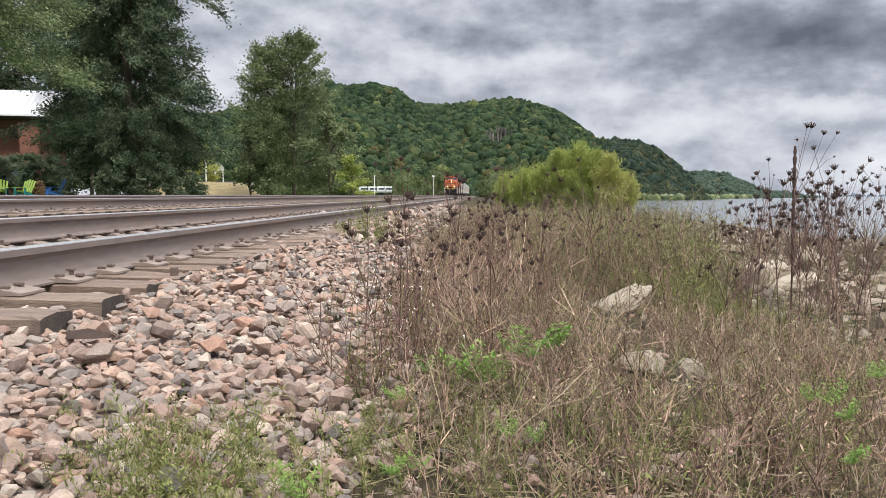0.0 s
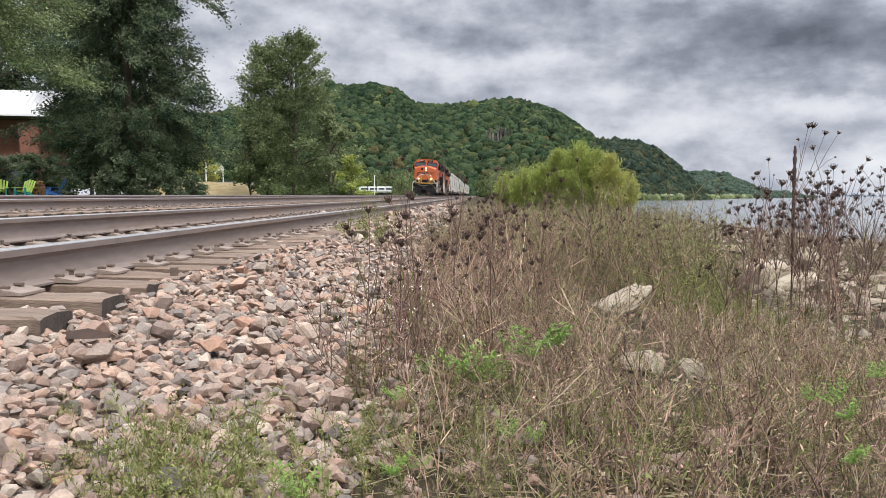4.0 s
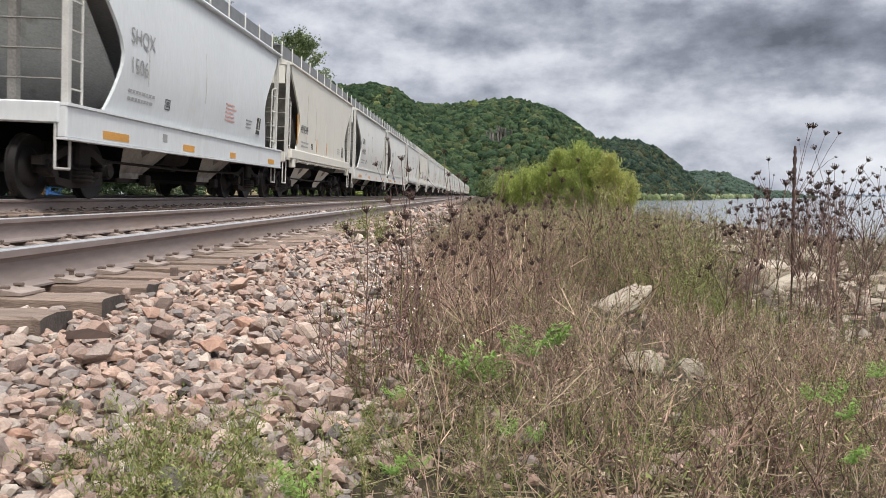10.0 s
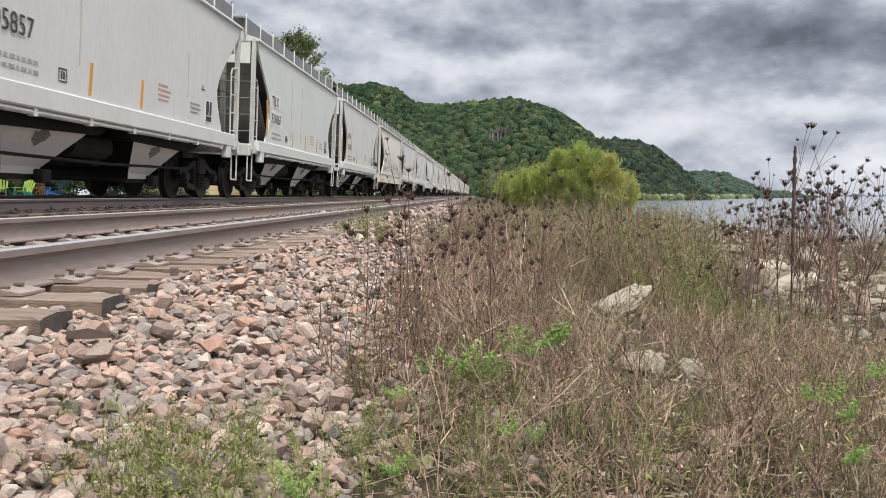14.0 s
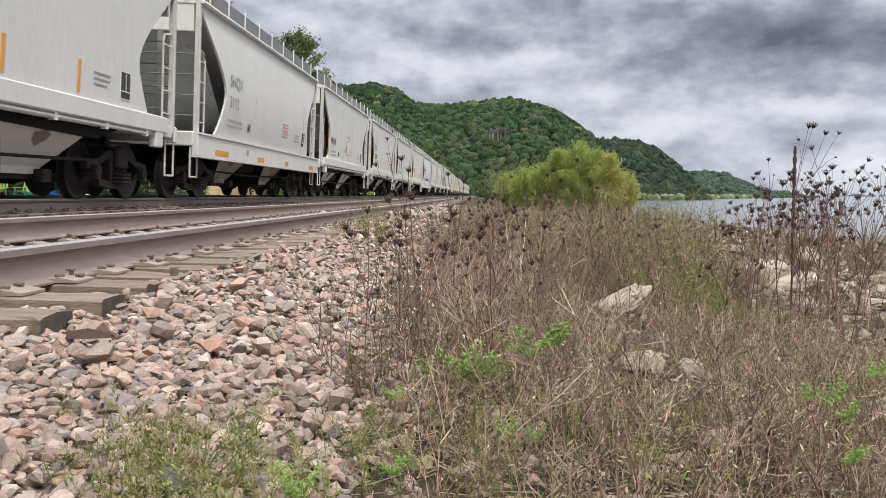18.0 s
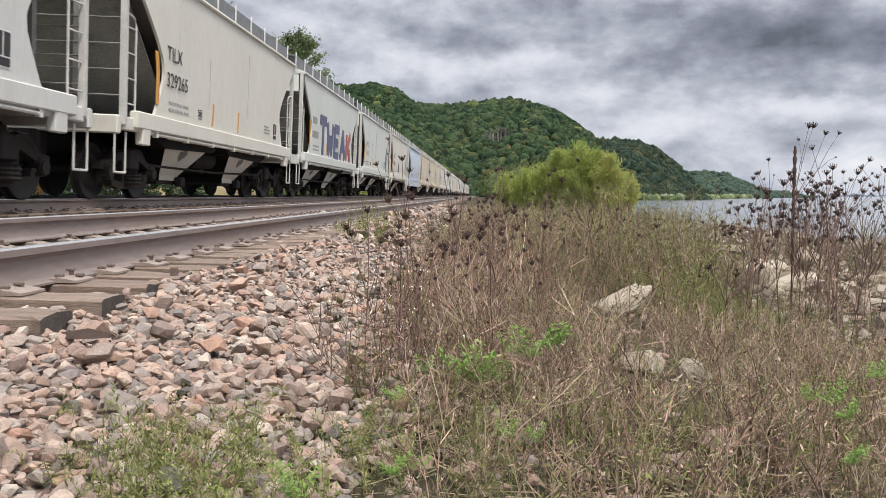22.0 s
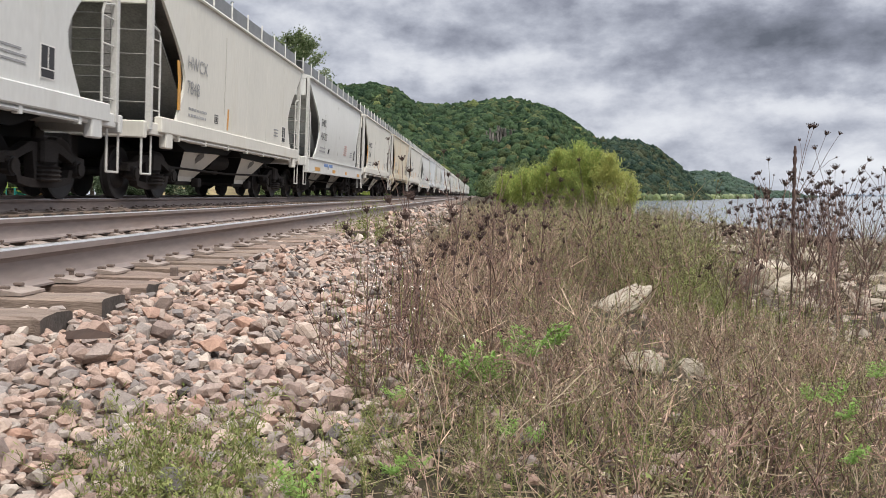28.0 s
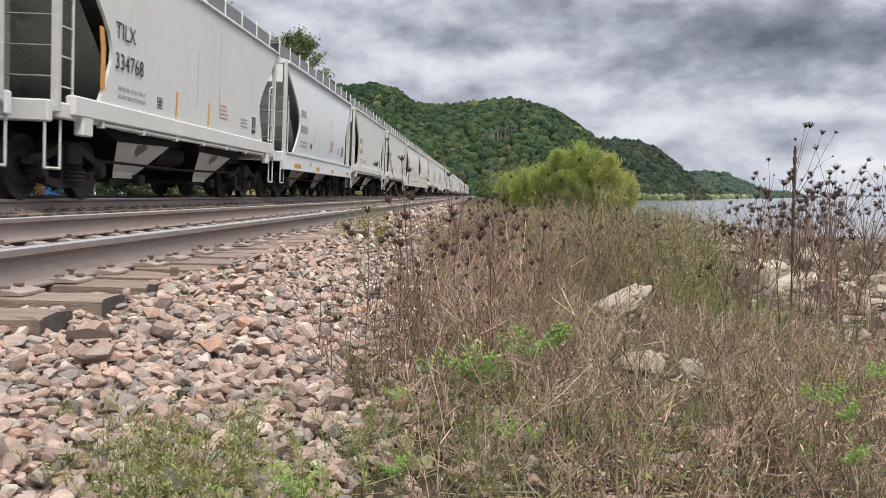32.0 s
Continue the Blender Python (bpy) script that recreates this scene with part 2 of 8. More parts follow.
WOOD_KINDS = [wood_leaf("dark_oak_canopy", (0.0147, 0.0294, 0.0176), (0.0294, 0.0515, 0.028), (0.05, 0.0764, 0.0412)),
              wood_leaf("green_oak_canopy", (0.0222, 0.0429, 0.0222), (0.0444, 0.0734, 0.036), (0.0693, 0.102, 0.0486)),
              wood_leaf("olive_ash_canopy", (0.034, 0.0479, 0.0227), (0.063, 0.0819, 0.0365), (0.0932, 0.111, 0.0504)),
              wood_leaf("turning_maple_canopy", (0.059, 0.0567, 0.0284), (0.0949, 0.0865, 0.0408), (0.125, 0.111, 0.0522)),
              wood_leaf("yellowing_poplar_canopy", (0.0624, 0.0865, 0.034), (0.0974, 0.125, 0.0476), (0.136, 0.161, 0.0624))]
# Distance haze is mixed into these far woodland colours.
M_WOODS_FAR = mat("haze_painted_far_woods", (0.06, 0.09, 0.06), 0.9, 0, 0.7, 1.25, 0.05, 0.5, 0, palette=[(0.03795, 0.0598, 0.0483), (0.0483, 0.0759, 0.0529), (0.0598, 0.0805, 0.0575), (0.0414, 0.0667, 0.0575)], spec=0.1)
FAR_KINDS = [wood_leaf("haze_blue_canopy", (0.014, 0.027, 0.022), (0.024, 0.042, 0.032), (0.036, 0.056, 0.042)),
             wood_leaf("haze_dulled_canopy", (0.022, 0.036, 0.024), (0.036, 0.055, 0.036), (0.052, 0.072, 0.046)),
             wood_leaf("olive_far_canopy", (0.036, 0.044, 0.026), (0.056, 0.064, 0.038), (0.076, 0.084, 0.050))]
# Floor kept very dark: shade under the crowns is put into its colour.
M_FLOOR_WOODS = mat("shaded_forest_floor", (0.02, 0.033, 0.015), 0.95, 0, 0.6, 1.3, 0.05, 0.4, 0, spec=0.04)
M_RUBBLE = mat("brown_grey_rubble", (0.25, 0.21, 0.17), 0.95, 0, 0.6, 1.2, 4, 40, 0.6, palette=[(0.20, 0.165, 0.135), (0.30, 0.25, 0.20), (0.38, 0.33, 0.27)], by="object", spec=0.15)
M_BANK_STONE = mat("grey_brown_bank_stone", (0.3, 0.26, 0.2), 0.95, 0, 0.65, 1.2, 5, 60, 0.5, palette=[(0.22, 0.18, 0.145), (0.34, 0.29, 0.235), (0.45, 0.39, 0.31), (0.16, 0.135, 0.115), (0.29, 0.235, 0.19)], spec=0.15)
M_CLIFF = mat("grey_limestone_cliff", (0.115, 0.108, 0.093), 0.9, 0, 0.5, 1.2, 0.2, 1.5, 0.5, stretch=(1, 1, 0.3), spec=0.1)


# ---- mesh building ----
class Shape:
    """Collects vertices and faces of one part."""

    def __init__(self):
        self.v, self.f = [], []

    def add(self, v, f):
        k = len(self.v)
        self.v += [tuple(p) for p in v]
        self.f += [tuple(i + k for i in q) for q in f]
        return self

    def box(self, x0, x1, y0, y1, z0, z1, bev=0.0):
        if bev <= 0:
            v = [(x, y, z) for z in (z0, z1) for y in (y0, y1) for x in (x0, x1)]
            return self.add(v, [(0, 2, 3, 1), (4, 5, 7, 6), (0, 1, 5, 4), (2, 6, 7, 3), (0, 4, 6, 2), (1, 3, 7, 5)])
        ring = lambda i, z: [(x0 + i + bev, y0 + i, z), (x1 - i - bev, y0 + i, z), (x1 - i, y0 + i + bev, z), (x1 - i, y1 - i - bev, z), (x1 - i - bev, y1 - i, z), (x0 + i + bev, y1 - i, z), (x0 + i, y1 - i - bev, z), (x0 + i, y0 + i + bev, z)]
        return self.loft([ring(bev, z0), ring(0, z0 + bev), ring(0, z1 - bev), ring(bev, z1)])

    def loft(self, rings, cap=True, closed=True):
        n = len(rings[0])
        v = [p for r in rings for p in r]
        f = []
        for i in range(len(rings) - 1):
            for j in range(n if closed else n - 1):
                a, b = i * n + j, i * n + (j + 1) % n
                f.append((a, b, b + n, a + n))
        if cap:
            f += [tuple(range(n - 1, -1, -1)), tuple(range(len(v) - n, len(v)))]
        return self.add(v, f)

    def prism(self, poly, axis, a, b):
        """Extrude a 2D outline between a and b; axis x: (y, z), y: (x, z), z: (x, y)."""
        put = {"x": lambda p, s: (s, p[0], p[1]), "y": lambda p, s: (p[0], s, p[1]), "z": lambda p, s: (p[0], p[1], s)}[axis]
        return self.loft([[put(p, a) for p in poly], [put(p, b) for p in poly]])

    def tube(self, pts, r, n=6, cap=True, r1=None):
        rings, pts = [], [Vector(p) for p in pts]
        for i, p in enumerate(pts):
            d = (pts[min(i + 1, len(pts) - 1)] - pts[max(i - 1, 0)]).normalized()
            u = d.orthogonal().normalized() if abs(d.z) > 0.99 or abs(d.z) < 0.001 and False else (d.cross(Vector((0, 0, 1))).normalized() if abs(d.z) < 0.99 else Vector((1, 0, 0)))
            w = u.cross(d)
            rr = r if r1 is None else r + (r1 - r) * i / (len(pts) - 1)
            rings.append([p + (u * math.cos(6.28319 * k / n) + w * math.sin(6.28319 * k / n)) * rr for k in range(n)])
        return self.loft(rings, cap)

    def cyl(self, p, q, r, n=16, r1=None):
        return self.tube([p, q], r, n, True, r1)

    def lathe(self, centre, axis, prof, n=20):
        """Turn a profile of (along, radius) about an axis x, y or z."""
        rings = []
        for s, r in prof:
            ring = []
            for k in range(n):
                c, d = r * math.cos(6.28319 * k / n), r * math.sin(6.28319 * k / n)
                o = {"x": (s, c, d), "y": (c, s, d), "z": (c, d, s)}[axis]
                ring.append((centre[0] + o[0], centre[1] + o[1], centre[2] + o[2]))
            rings.append(ring)
        return self.loft(rings)

    def data(self, name, material, smooth=False):
        me = bpy.data.meshes.new(name)
        me.from_pydata(self.v, [], self.f)
        me.materials.append(material)
        bm = bmesh.new(); bm.from_mesh(me)
        bmesh.ops.recalc_face_normals(bm, faces=bm.faces)
        bm.to_mesh(me); bm.free()
        if smooth:
            me.shade_smooth()
            me.set_sharp_from_angle(angle=radians(smooth if smooth > 1 else 35))
        return me


def part(name, shape, material, parent, label="", smooth=False):
    ob = new(name, shape.data(name, material, smooth))
    ob.parent = parent
    if label:
        tagged(ob, label)
    return ob


def thing(name, label, category, group="", kind="", m=None):
    ob = new(name)
    ob.empty_display_size = 0.2
    if m is not None:
        ob.matrix_world = m
    return tagged(ob, label, category, group, kind)


def mesh_thing(name, shape, material, label, category, group="", kind="", smooth=False):
    return tagged(new(name, shape.data(name, material, smooth)), label, category, group, kind)


def big_mesh(name, v, f, materials, label, category, kind="", index=None, smooth=False, parent=None):
    """One mesh from numpy arrays of vertices and equal-sided faces."""
    v, f = np.asarray(v, np.float32), np.asarray(f, np.int32)
    me = bpy.data.meshes.new(name)
    n, k = f.shape
    me.vertices.add(len(v)); me.vertices.foreach_set("co", v.ravel())
    me.loops.add(n * k); me.loops.foreach_set("vertex_index", f.ravel())
    me.polygons.add(n)
    me.polygons.foreach_set("loop_start", np.arange(0, n * k, k, dtype=np.int32))
    for m in materials:
        me.materials.append(m)
    if index is not None:
        me.polygons.foreach_set("material_index", np.asarray(index, np.int32))
    me.update(calc_edges=True)
    if smooth:
        me.shade_smooth()
    else:
        me.shade_flat()
    ob = tagged(new(name, me), label, category, "", kind)
    ob.parent = parent
    return ob


def scatter(variants, places, rng):
    """Copies of (v, f) variants at rows of (x, y, z, scale, turn, lean x, lean y), joined to one pair of arrays."""
    vs, fs, k = [], [], 0
    pick = rng.integers(0, len(variants), len(places))
    for i, (bv, bf) in enumerate(variants):
        P = places[pick == i]
        if not len(P):
            continue
        c, s = np.cos(P[:, 4]), np.sin(P[:, 4])
        x = bv[None, :, 0] * c[:, None] - bv[None, :, 1] * s[:, None]
        y = bv[None, :, 0] * s[:, None] + bv[None, :, 1] * c[:, None]
        z = np.broadcast_to(bv[None, :, 2], x.shape)
        x, y = x + z * P[:, 5:6], y + z * P[:, 6:7]
        V = np.stack([x, y, z], 2) * P[:, 3][:, None, None] + P[:, None, :3]
        F = bf[None] + (np.arange(len(P)) * len(bv))[:, None, None] + k
        vs.append(V.reshape(-1, 3)); fs.append(F.reshape(-1, bf.shape[1]))
        k += len(P) * len(bv)
    return np.concatenate(vs), np.concatenate(fs)

# ---- ground, water ----
def ground_z(x, y):
    """Height of the ground: ballast shoulder, weedy verge falling to the water, level lawn beyond the tracks."""
    x, y = np.asarray(x, float), np.asarray(y, float)
    u = np.clip((x + 1.6) / 1.3, 0, 1)
    right = -0.315 + (0.025 + 0.06 * np.clip((y - 3.3) / 0.9, 0, 1)) * (1 - u) - 0.055 * u - 0.10 * np.clip(y - 3, 0, 9) / 9 * u
    right = right - 0.13 * np.clip((x + 0.4) / 1.6, 0, 1) - np.clip(x - 0.8, 0, 1.6) * 0.155 + np.clip(x - 2.6, 0, 4.0) * 0.055 - np.clip(x - 7.2, 0, 9) * 0.5
    right = np.maximum(right, -7.0)
    left = -0.27 + 0.19 * np.clip((-x - 4.3) / 1.3, 0, 1) - 0.28 * np.clip((-x - 8.9) / 2.0, 0, 1)
    far = 0.46 * np.clip((-x - 11.5) / 4.0, 0, 1)
    s = np.clip((x + 1.75) / 0.15, 0, 1)
    return left * (1 - s) + right * s + far * (1 - s)


xs = np.concatenate([np.linspace(-2600, -140, 12), np.linspace(-120, -16, 14), np.linspace(-15.8, -9, 12), np.linspace(-8.5, -2.2, 12), np.linspace(-2, 7, 70), np.linspace(7.2, 24, 26)])
ys = np.concatenate([np.linspace(-800, -30, 10), np.linspace(-25, 0, 14), np.linspace(0.4, 16, 60), np.linspace(16.6, 60, 40), np.linspace(65, 300, 30), np.linspace(340, 3500, 16)])
GX, GY = np.meshgrid(xs, ys)
GZ = ground_z(GX, GY)
rough = np.array([[(noise.noise((x * 0.9, y * 0.9, 0)) * 0.05 + noise.noise((x * 3.1, y * 3.1, 5)) * 0.02) * min(1.0, max(0.0, (x + 0.45) / 0.9)) if -1.4 < x < 15 and -5 < y < 60 else 0 for x in xs] for y in ys])
GZ = GZ + rough
nx, ny = len(xs), len(ys)
idx = np.arange(nx * ny).reshape(ny, nx)
GF = np.stack([idx[:-1, :-1], idx[:-1, 1:], idx[1:, 1:], idx[1:, :-1]], 2).reshape(-1, 4)
cx = (GX[:-1, :-1] + GX[1:, 1:]).ravel() / 2
cy = (GY[:-1, :-1] + GY[1:, 1:]).ravel() / 2
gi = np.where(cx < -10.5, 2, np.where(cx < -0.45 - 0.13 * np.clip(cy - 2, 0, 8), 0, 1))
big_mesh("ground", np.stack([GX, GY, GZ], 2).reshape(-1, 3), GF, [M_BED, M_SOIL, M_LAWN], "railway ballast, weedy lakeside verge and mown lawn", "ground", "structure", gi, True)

M_WATER = mat("lake_water", (0.17, 0.19, 0.20), 0.16, 0, 0.9, 1.1, 0.05, 1.5, 0.5, stretch=(0.4, 1.4, 1))
LAKE = -4.6
w = Shape().add([(6, -600, LAKE), (3200, -600, LAKE), (3200, 3600, LAKE), (6, 3600, LAKE)], [(0, 1, 2, 3)])
mesh_thing("water", w, M_WATER, "grey rippled lake under a clouded sky", "lake", "", "structure")

# ---- tracks ----
RAIL = [(-0.076, 0), (0.076, 0), (0.076, 0.011), (0.02, 0.03), (0.009, 0.05), (0.009, 0.125), (0.02, 0.143), (0.037, 0.15), (0.037, 0.178), (0.03, 0.185), (-0.03, 0.185), (-0.037, 0.178), (-0.037, 0.15), (-0.02, 0.143), (-0.009, 0.125), (-0.009, 0.05), (-0.02, 0.03), (-0.076, 0.011)]
HEAD = [(-0.034, 0.181), (0.036, 0.181), (0.034, 0.186), (0.028, 0.189), (-0.028, 0.189), (-0.033, 0.186)]
TIE_STEP = 0.495
SPIKES = ((0.088, -0.055, 0.012), (0.092, 0.05, 0.034), (-0.088, 0.055, 0.012), (-0.092, -0.05, 0.016), (0.15, 0.03, 0.010))


def rail_steps(far):
    out, y = [], -700.0
    while y < far:
        out.append(y)
        y += 4.0 if -40 <= y < 60 else 40.0 if y > 0 else 60.0
    return out + [far]


def track(name, centre, z_right, z_left, label, detail_to):
    t = thing(name, label, "railway track", "", "structure")
    for side, z in ((0.7545, z_right), (-0.7545, z_left)):
        s, h = Shape(), Shape()
        x = centre + side
        s.loft([[(x + px, y, z - 0.187 + pz) for px, pz in RAIL] for y in rail_steps(1600)])
        h.loft([[(x + px, y, z - 0.187 + pz) for px, pz in HEAD] for y in rail_steps(1600)])
        r = part("rail", s, M_RAIL, t, "brown rusted steel rail", 30)
        part("running_surface", h, M_RAILHEAD, r, "worn bright rail head")
    rng = np.random.default_rng(int(-centre * 10))
    slope = (z_right - z_left) / 1.509
    wood = []
    for v in range(6):
        s = Shape()
        ring = lambda x: [(x, -0.112 + 0.006 * rng.normal(), -0.17), (x, 0.112 + 0.006 * rng.normal(), -0.17), (x, 0.114 + 0.006 * rng.normal(), -0.012), (x, 0.09, 0.0 + 0.003 * rng.normal()), (x, 0.0, -0.004 + 0.004 * rng.normal()), (x, -0.09, 0.0 + 0.003 * rng.normal()), (x, -0.114 + 0.006 * rng.normal(), -0.012)]
        s.loft([ring(x) for x in (-1.295, -1.27, -0.9, -0.4, 0.1, 0.6, 0.85, 1.0, 1.15, 1.25, 1.295)])
        me = s.data("tie", M_TIE)
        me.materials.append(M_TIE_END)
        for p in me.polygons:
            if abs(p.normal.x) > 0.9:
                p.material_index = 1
        wood.append(me)
    pl = Shape()
    pl.prism([(-0.19, 0), (0.19, 0), (0.19, 0.012), (0.09, 0.026), (0.08, 0.019), (-0.08, 0.019), (-0.09, 0.026), (-0.19, 0.012)], "y", -0.098, 0.098)
    plate_mesh = pl.data("tie_plate", M_PLATE)
    sp = Shape()
    for dx, dy, dz in SPIKES:
        sp.box(dx - 0.009, dx + 0.009, dy - 0.009, dy + 0.009, 0.0, dz)
        sp.box(dx - 0.024, dx + 0.016, dy - 0.015, dy + 0.015, dz, dz + 0.016, 0.004)
    spike_mesh = sp.data("spikes", M_SPIKE)
    spike_one = Shape().box(-0.009, 0.009, -0.009, 0.009, -0.04, 0.0).box(-0.024, 0.016, -0.015, 0.015, 0.0, 0.016, 0.004).data("spike", M_SPIKE)
    y, k, rest_t, rest_p, rest_s = -1.92, 0, Shape(), Shape(), Shape()
    while y < 420:
        jig = rng.normal(0, 0.018)
        m = Matrix.Translation((centre + rng.normal(0, 0.02), y + jig, (z_right + z_left) / 2 - 0.199)) @ Matrix.Rotation(-math.atan(slope * 0.5), 4, "Y") @ Matrix.Rotation(rng.normal(0, 0.012), 4, "Z")
        wm = wood[k % 6]
        if y < detail_to:
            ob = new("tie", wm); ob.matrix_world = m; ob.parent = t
            for side in (0.7545, -0.7545):
                p = new("tie_plate", plate_mesh); p.parent = ob
                p.matrix_local = Matrix.Translation((side, 0, 0.001))
                if y < 7 and centre > -5:
                    for dx, dy, dz in SPIKES:
                        q = new("spike", spike_one); q.parent = ob
                        sg = -1 if k % 2 else 1
                        q.matrix_local = Matrix.Translation((side + sg * dx, sg * dy, 0.012 + dz)) @ (Matrix.Rotation(math.pi, 4, "Z") if k % 2 else Matrix())
                elif y < 14:
                    q = new("spike_cluster", spike_mesh); q.parent = ob
                    q.matrix_local = Matrix.Translation((side, 0, 0.012)) @ (Matrix.Rotation(math.pi, 4, "Z") if k % 2 else Matrix())
                else:
                    rest_s.add([m @ (v.co + Vector((side, 0, 0.012))) for v in spike_mesh.vertices], [tuple(f.vertices) for f in spike_mesh.polygons])
        elif y < 160:
            rest_t.box(centre - 1.295, centre + 1.295, y - 0.112, y + 0.112, -0.6, (z_right + z_left) / 2 - 0.207)
            for side in (0.7545, -0.7545):
                rest_p.box(centre + side - 0.19, centre + side + 0.19, y - 0.09, y + 0.09, (z_right + z_left) / 2 - 0.207, (z_right + z_left) / 2 - 0.19)
        y += TIE_STEP
        k += 1
    part("distant_ties", rest_t, M_TIE, t); part("distant_tie_plates", rest_p, M_PLATE, t)
    if rest_s.v:
        part("distant_spikes", rest_s, M_SPIKE, t)
    return t


track("track_near", TRACK_NEAR, 0.0, 0.065, "empty main line on weathered wooden ties", 40.0)
track("track_far", TRACK_FAR, 0.190, 0.245, "main line on which the freight train runs", 26.0)

# ---- train ----
M_ORANGE = mat("faded_orange_paint", (0.46, 0.095, 0.028), 0.42, 0, 0.85, 1.1, 0.7, 25, 0.04, stain=(0.33, 0.08, 0.04), stain_at=(0.58, 0.85), stretch=(1, 1, 0.35))
M_ORANGE_SIDE = mat("sunbleached_orange_paint", (0.45, 0.145, 0.09), 0.6, 0, 0.82, 1.12, 0.7, 25, 0.04, stain=(0.34, 0.15, 0.10), stain_at=(0.50, 0.8), stretch=(1, 1, 0.3))
M_YELLOW = mat("dirty_yellow_band", (0.50, 0.26, 0.06), 0.55, 0, 0.7, 1.1, 1.0, 25, 0.04, stain=(0.28, 0.18, 0.07), stain_at=(0.5, 0.8))
M_BLACK = mat("grimy_black_steel_and_shade", (0.006, 0.006, 0.007), 0.6, 0.0, 0.7, 1.4, 1.5, 30, 0.15, stain=(0.014, 0.012, 0.011), stain_at=(0.5, 0.75), spec=0.15)
M_HOODTOP = mat("weathered_dark_grey_paint", (0.020, 0.023, 0.029), 0.55, 0, 0.75, 1.3, 1.0, 25, 0.05)
M_TANK = mat("dusty_tan_grey_tank", (0.30, 0.265, 0.225), 0.7, 0.1, 0.75, 1.15, 1.0, 25, 0.08, stain=(0.17, 0.14, 0.12), stain_at=(0.55, 0.8))
M_GRIME = mat("brown_road_grime", (0.10, 0.082, 0.07), 0.85, 0, 0.6, 1.3, 1.2, 25, 0.1, stain=(0.19, 0.15, 0.12), stain_at=(0.5, 0.8))
M_TRUCK = mat("brake_dust_truck_steel", (0.024, 0.021, 0.020), 0.8, 0.0, 0.7, 1.5, 3, 40, 0.3, stain=(0.055, 0.045, 0.038), stain_at=(0.55, 0.8), spec=0.2)
M_WHEEL = mat("dark_wheel_steel", (0.016, 0.014, 0.014), 0.6, 0.0, 0.7, 1.4, 3, 40, 0.1, spec=0.3)
M_WHITE = mat("white_handrail_paint", (0.72, 0.70, 0.66), 0.5, 0, 0.85, 1.08, 4, 40, 0.03)
M_GLASS_DARK = mat("tinted_cab_glass", (0.07, 0.09, 0.11), 0.05, 0, 0.9, 1.1, 1, 20, 0)
M_LAMP = mat("lit_headlight", (1.0, 0.74, 0.38), 0.3, emit=3.2, bump=0)
M_RED = mat("red_marker_lens", (0.35, 0.03, 0.04), 0.2, bump=0)
# End greys hold dirt plus the shade that falls between wagons.
M_GREY_END = mat("grimy_and_shade_grey_steel", (0.21, 0.20, 0.185), 0.8, 0, 0.6, 1.3, 1.5, 30, 0.1, stain=(0.08, 0.07, 0.06))
M_LIGHT_END = mat("dusty_shade_toned_end_steel", (0.46, 0.46, 0.45), 0.8, 0, 0.7, 1.15, 1.2, 30, 0.1, stain=(0.22, 0.20, 0.18))
M_BAY = mat("dirty_grey_hopper_bay", (0.50, 0.48, 0.44), 0.85, 0, 0.7, 1.15, 1.2, 25, 0.1, stain=(0.12, 0.10, 0.085), stain_at=(0.45, 0.7))
M_LADDER = mat("dull_white_ladder_paint", (0.52, 0.51, 0.48), 0.6, 0, 0.8, 1.1, 4, 40, 0.05)
M_SOOT = mat("sooty_brown_panel", (0.085, 0.066, 0.054), 0.75, 0, 0.6, 1.4, 1.3, 25, 0.1, stain=(0.22, 0.165, 0.125), stain_at=(0.5, 0.75), stain_scale=1.8, stretch=(1, 1, 0.4))
# Darkened orange: shade around the headlamps is put into the colour.
M_DARK_ORANGE = mat("shaded_orange_bezel", (0.16, 0.04, 0.018), 0.6, bump=0)
M_FADED = mat("dusty_faded_yellow_band", (0.46, 0.26, 0.12), 0.7, 0, 0.75, 1.12, 1.0, 25, 0.05, stain=(0.30, 0.18, 0.11), stain_at=(0.45, 0.7))
M_ORANGE_WORN = mat("peeling_orange_paint", (0.36, 0.10, 0.062), 0.6, 0, 0.8, 1.12, 0.7, 25, 0.05, stain=(0.50, 0.33, 0.18), stain_at=(0.50, 0.66), stain_scale=1.6, stretch=(1, 1, 0.3))
M_WALK = mat("galvanised_roof_walkway", (0.20, 0.205, 0.21), 0.6, 0.4, 0.8, 1.2, 4, 40, 0.1)
M_DECAL_BLACK = mat("black_stencil_paint", (0.03, 0.03, 0.032), 0.6, bump=0)
M_DECAL_ORANGE = mat("amber_reflective_strip", (0.62, 0.30, 0.05), 0.4, bump=0)
M_DECAL_RED = mat("faded_red_stencil", (0.56, 0.32, 0.29), 0.6, bump=0)
M_DECAL_GREY = mat("faded_grey_stencil", (0.30, 0.30, 0.30), 0.6, bump=0)
M_SPRAY_BLUE = mat("blue_black_spray_paint", (0.10, 0.11, 0.19), 0.5, bump=0)
M_SPRAY_RED = mat("brick_red_spray_paint", (0.38, 0.10, 0.09), 0.5, bump=0)
M_SPRAY_WHITE = mat("white_spray_paint", (0.78, 0.78, 0.80), 0.5, bump=0)


def hopper_paint(name, base, rust=(0.42, 0.34, 0.24), at=(0.60, 0.92)):
    return mat(name, base, 0.55, 0, 0.9, 1.05, 0.5, 18, 0.05, stain=rust, stain_at=at, stain_scale=0.9, stretch=(1, 1, 0.25))


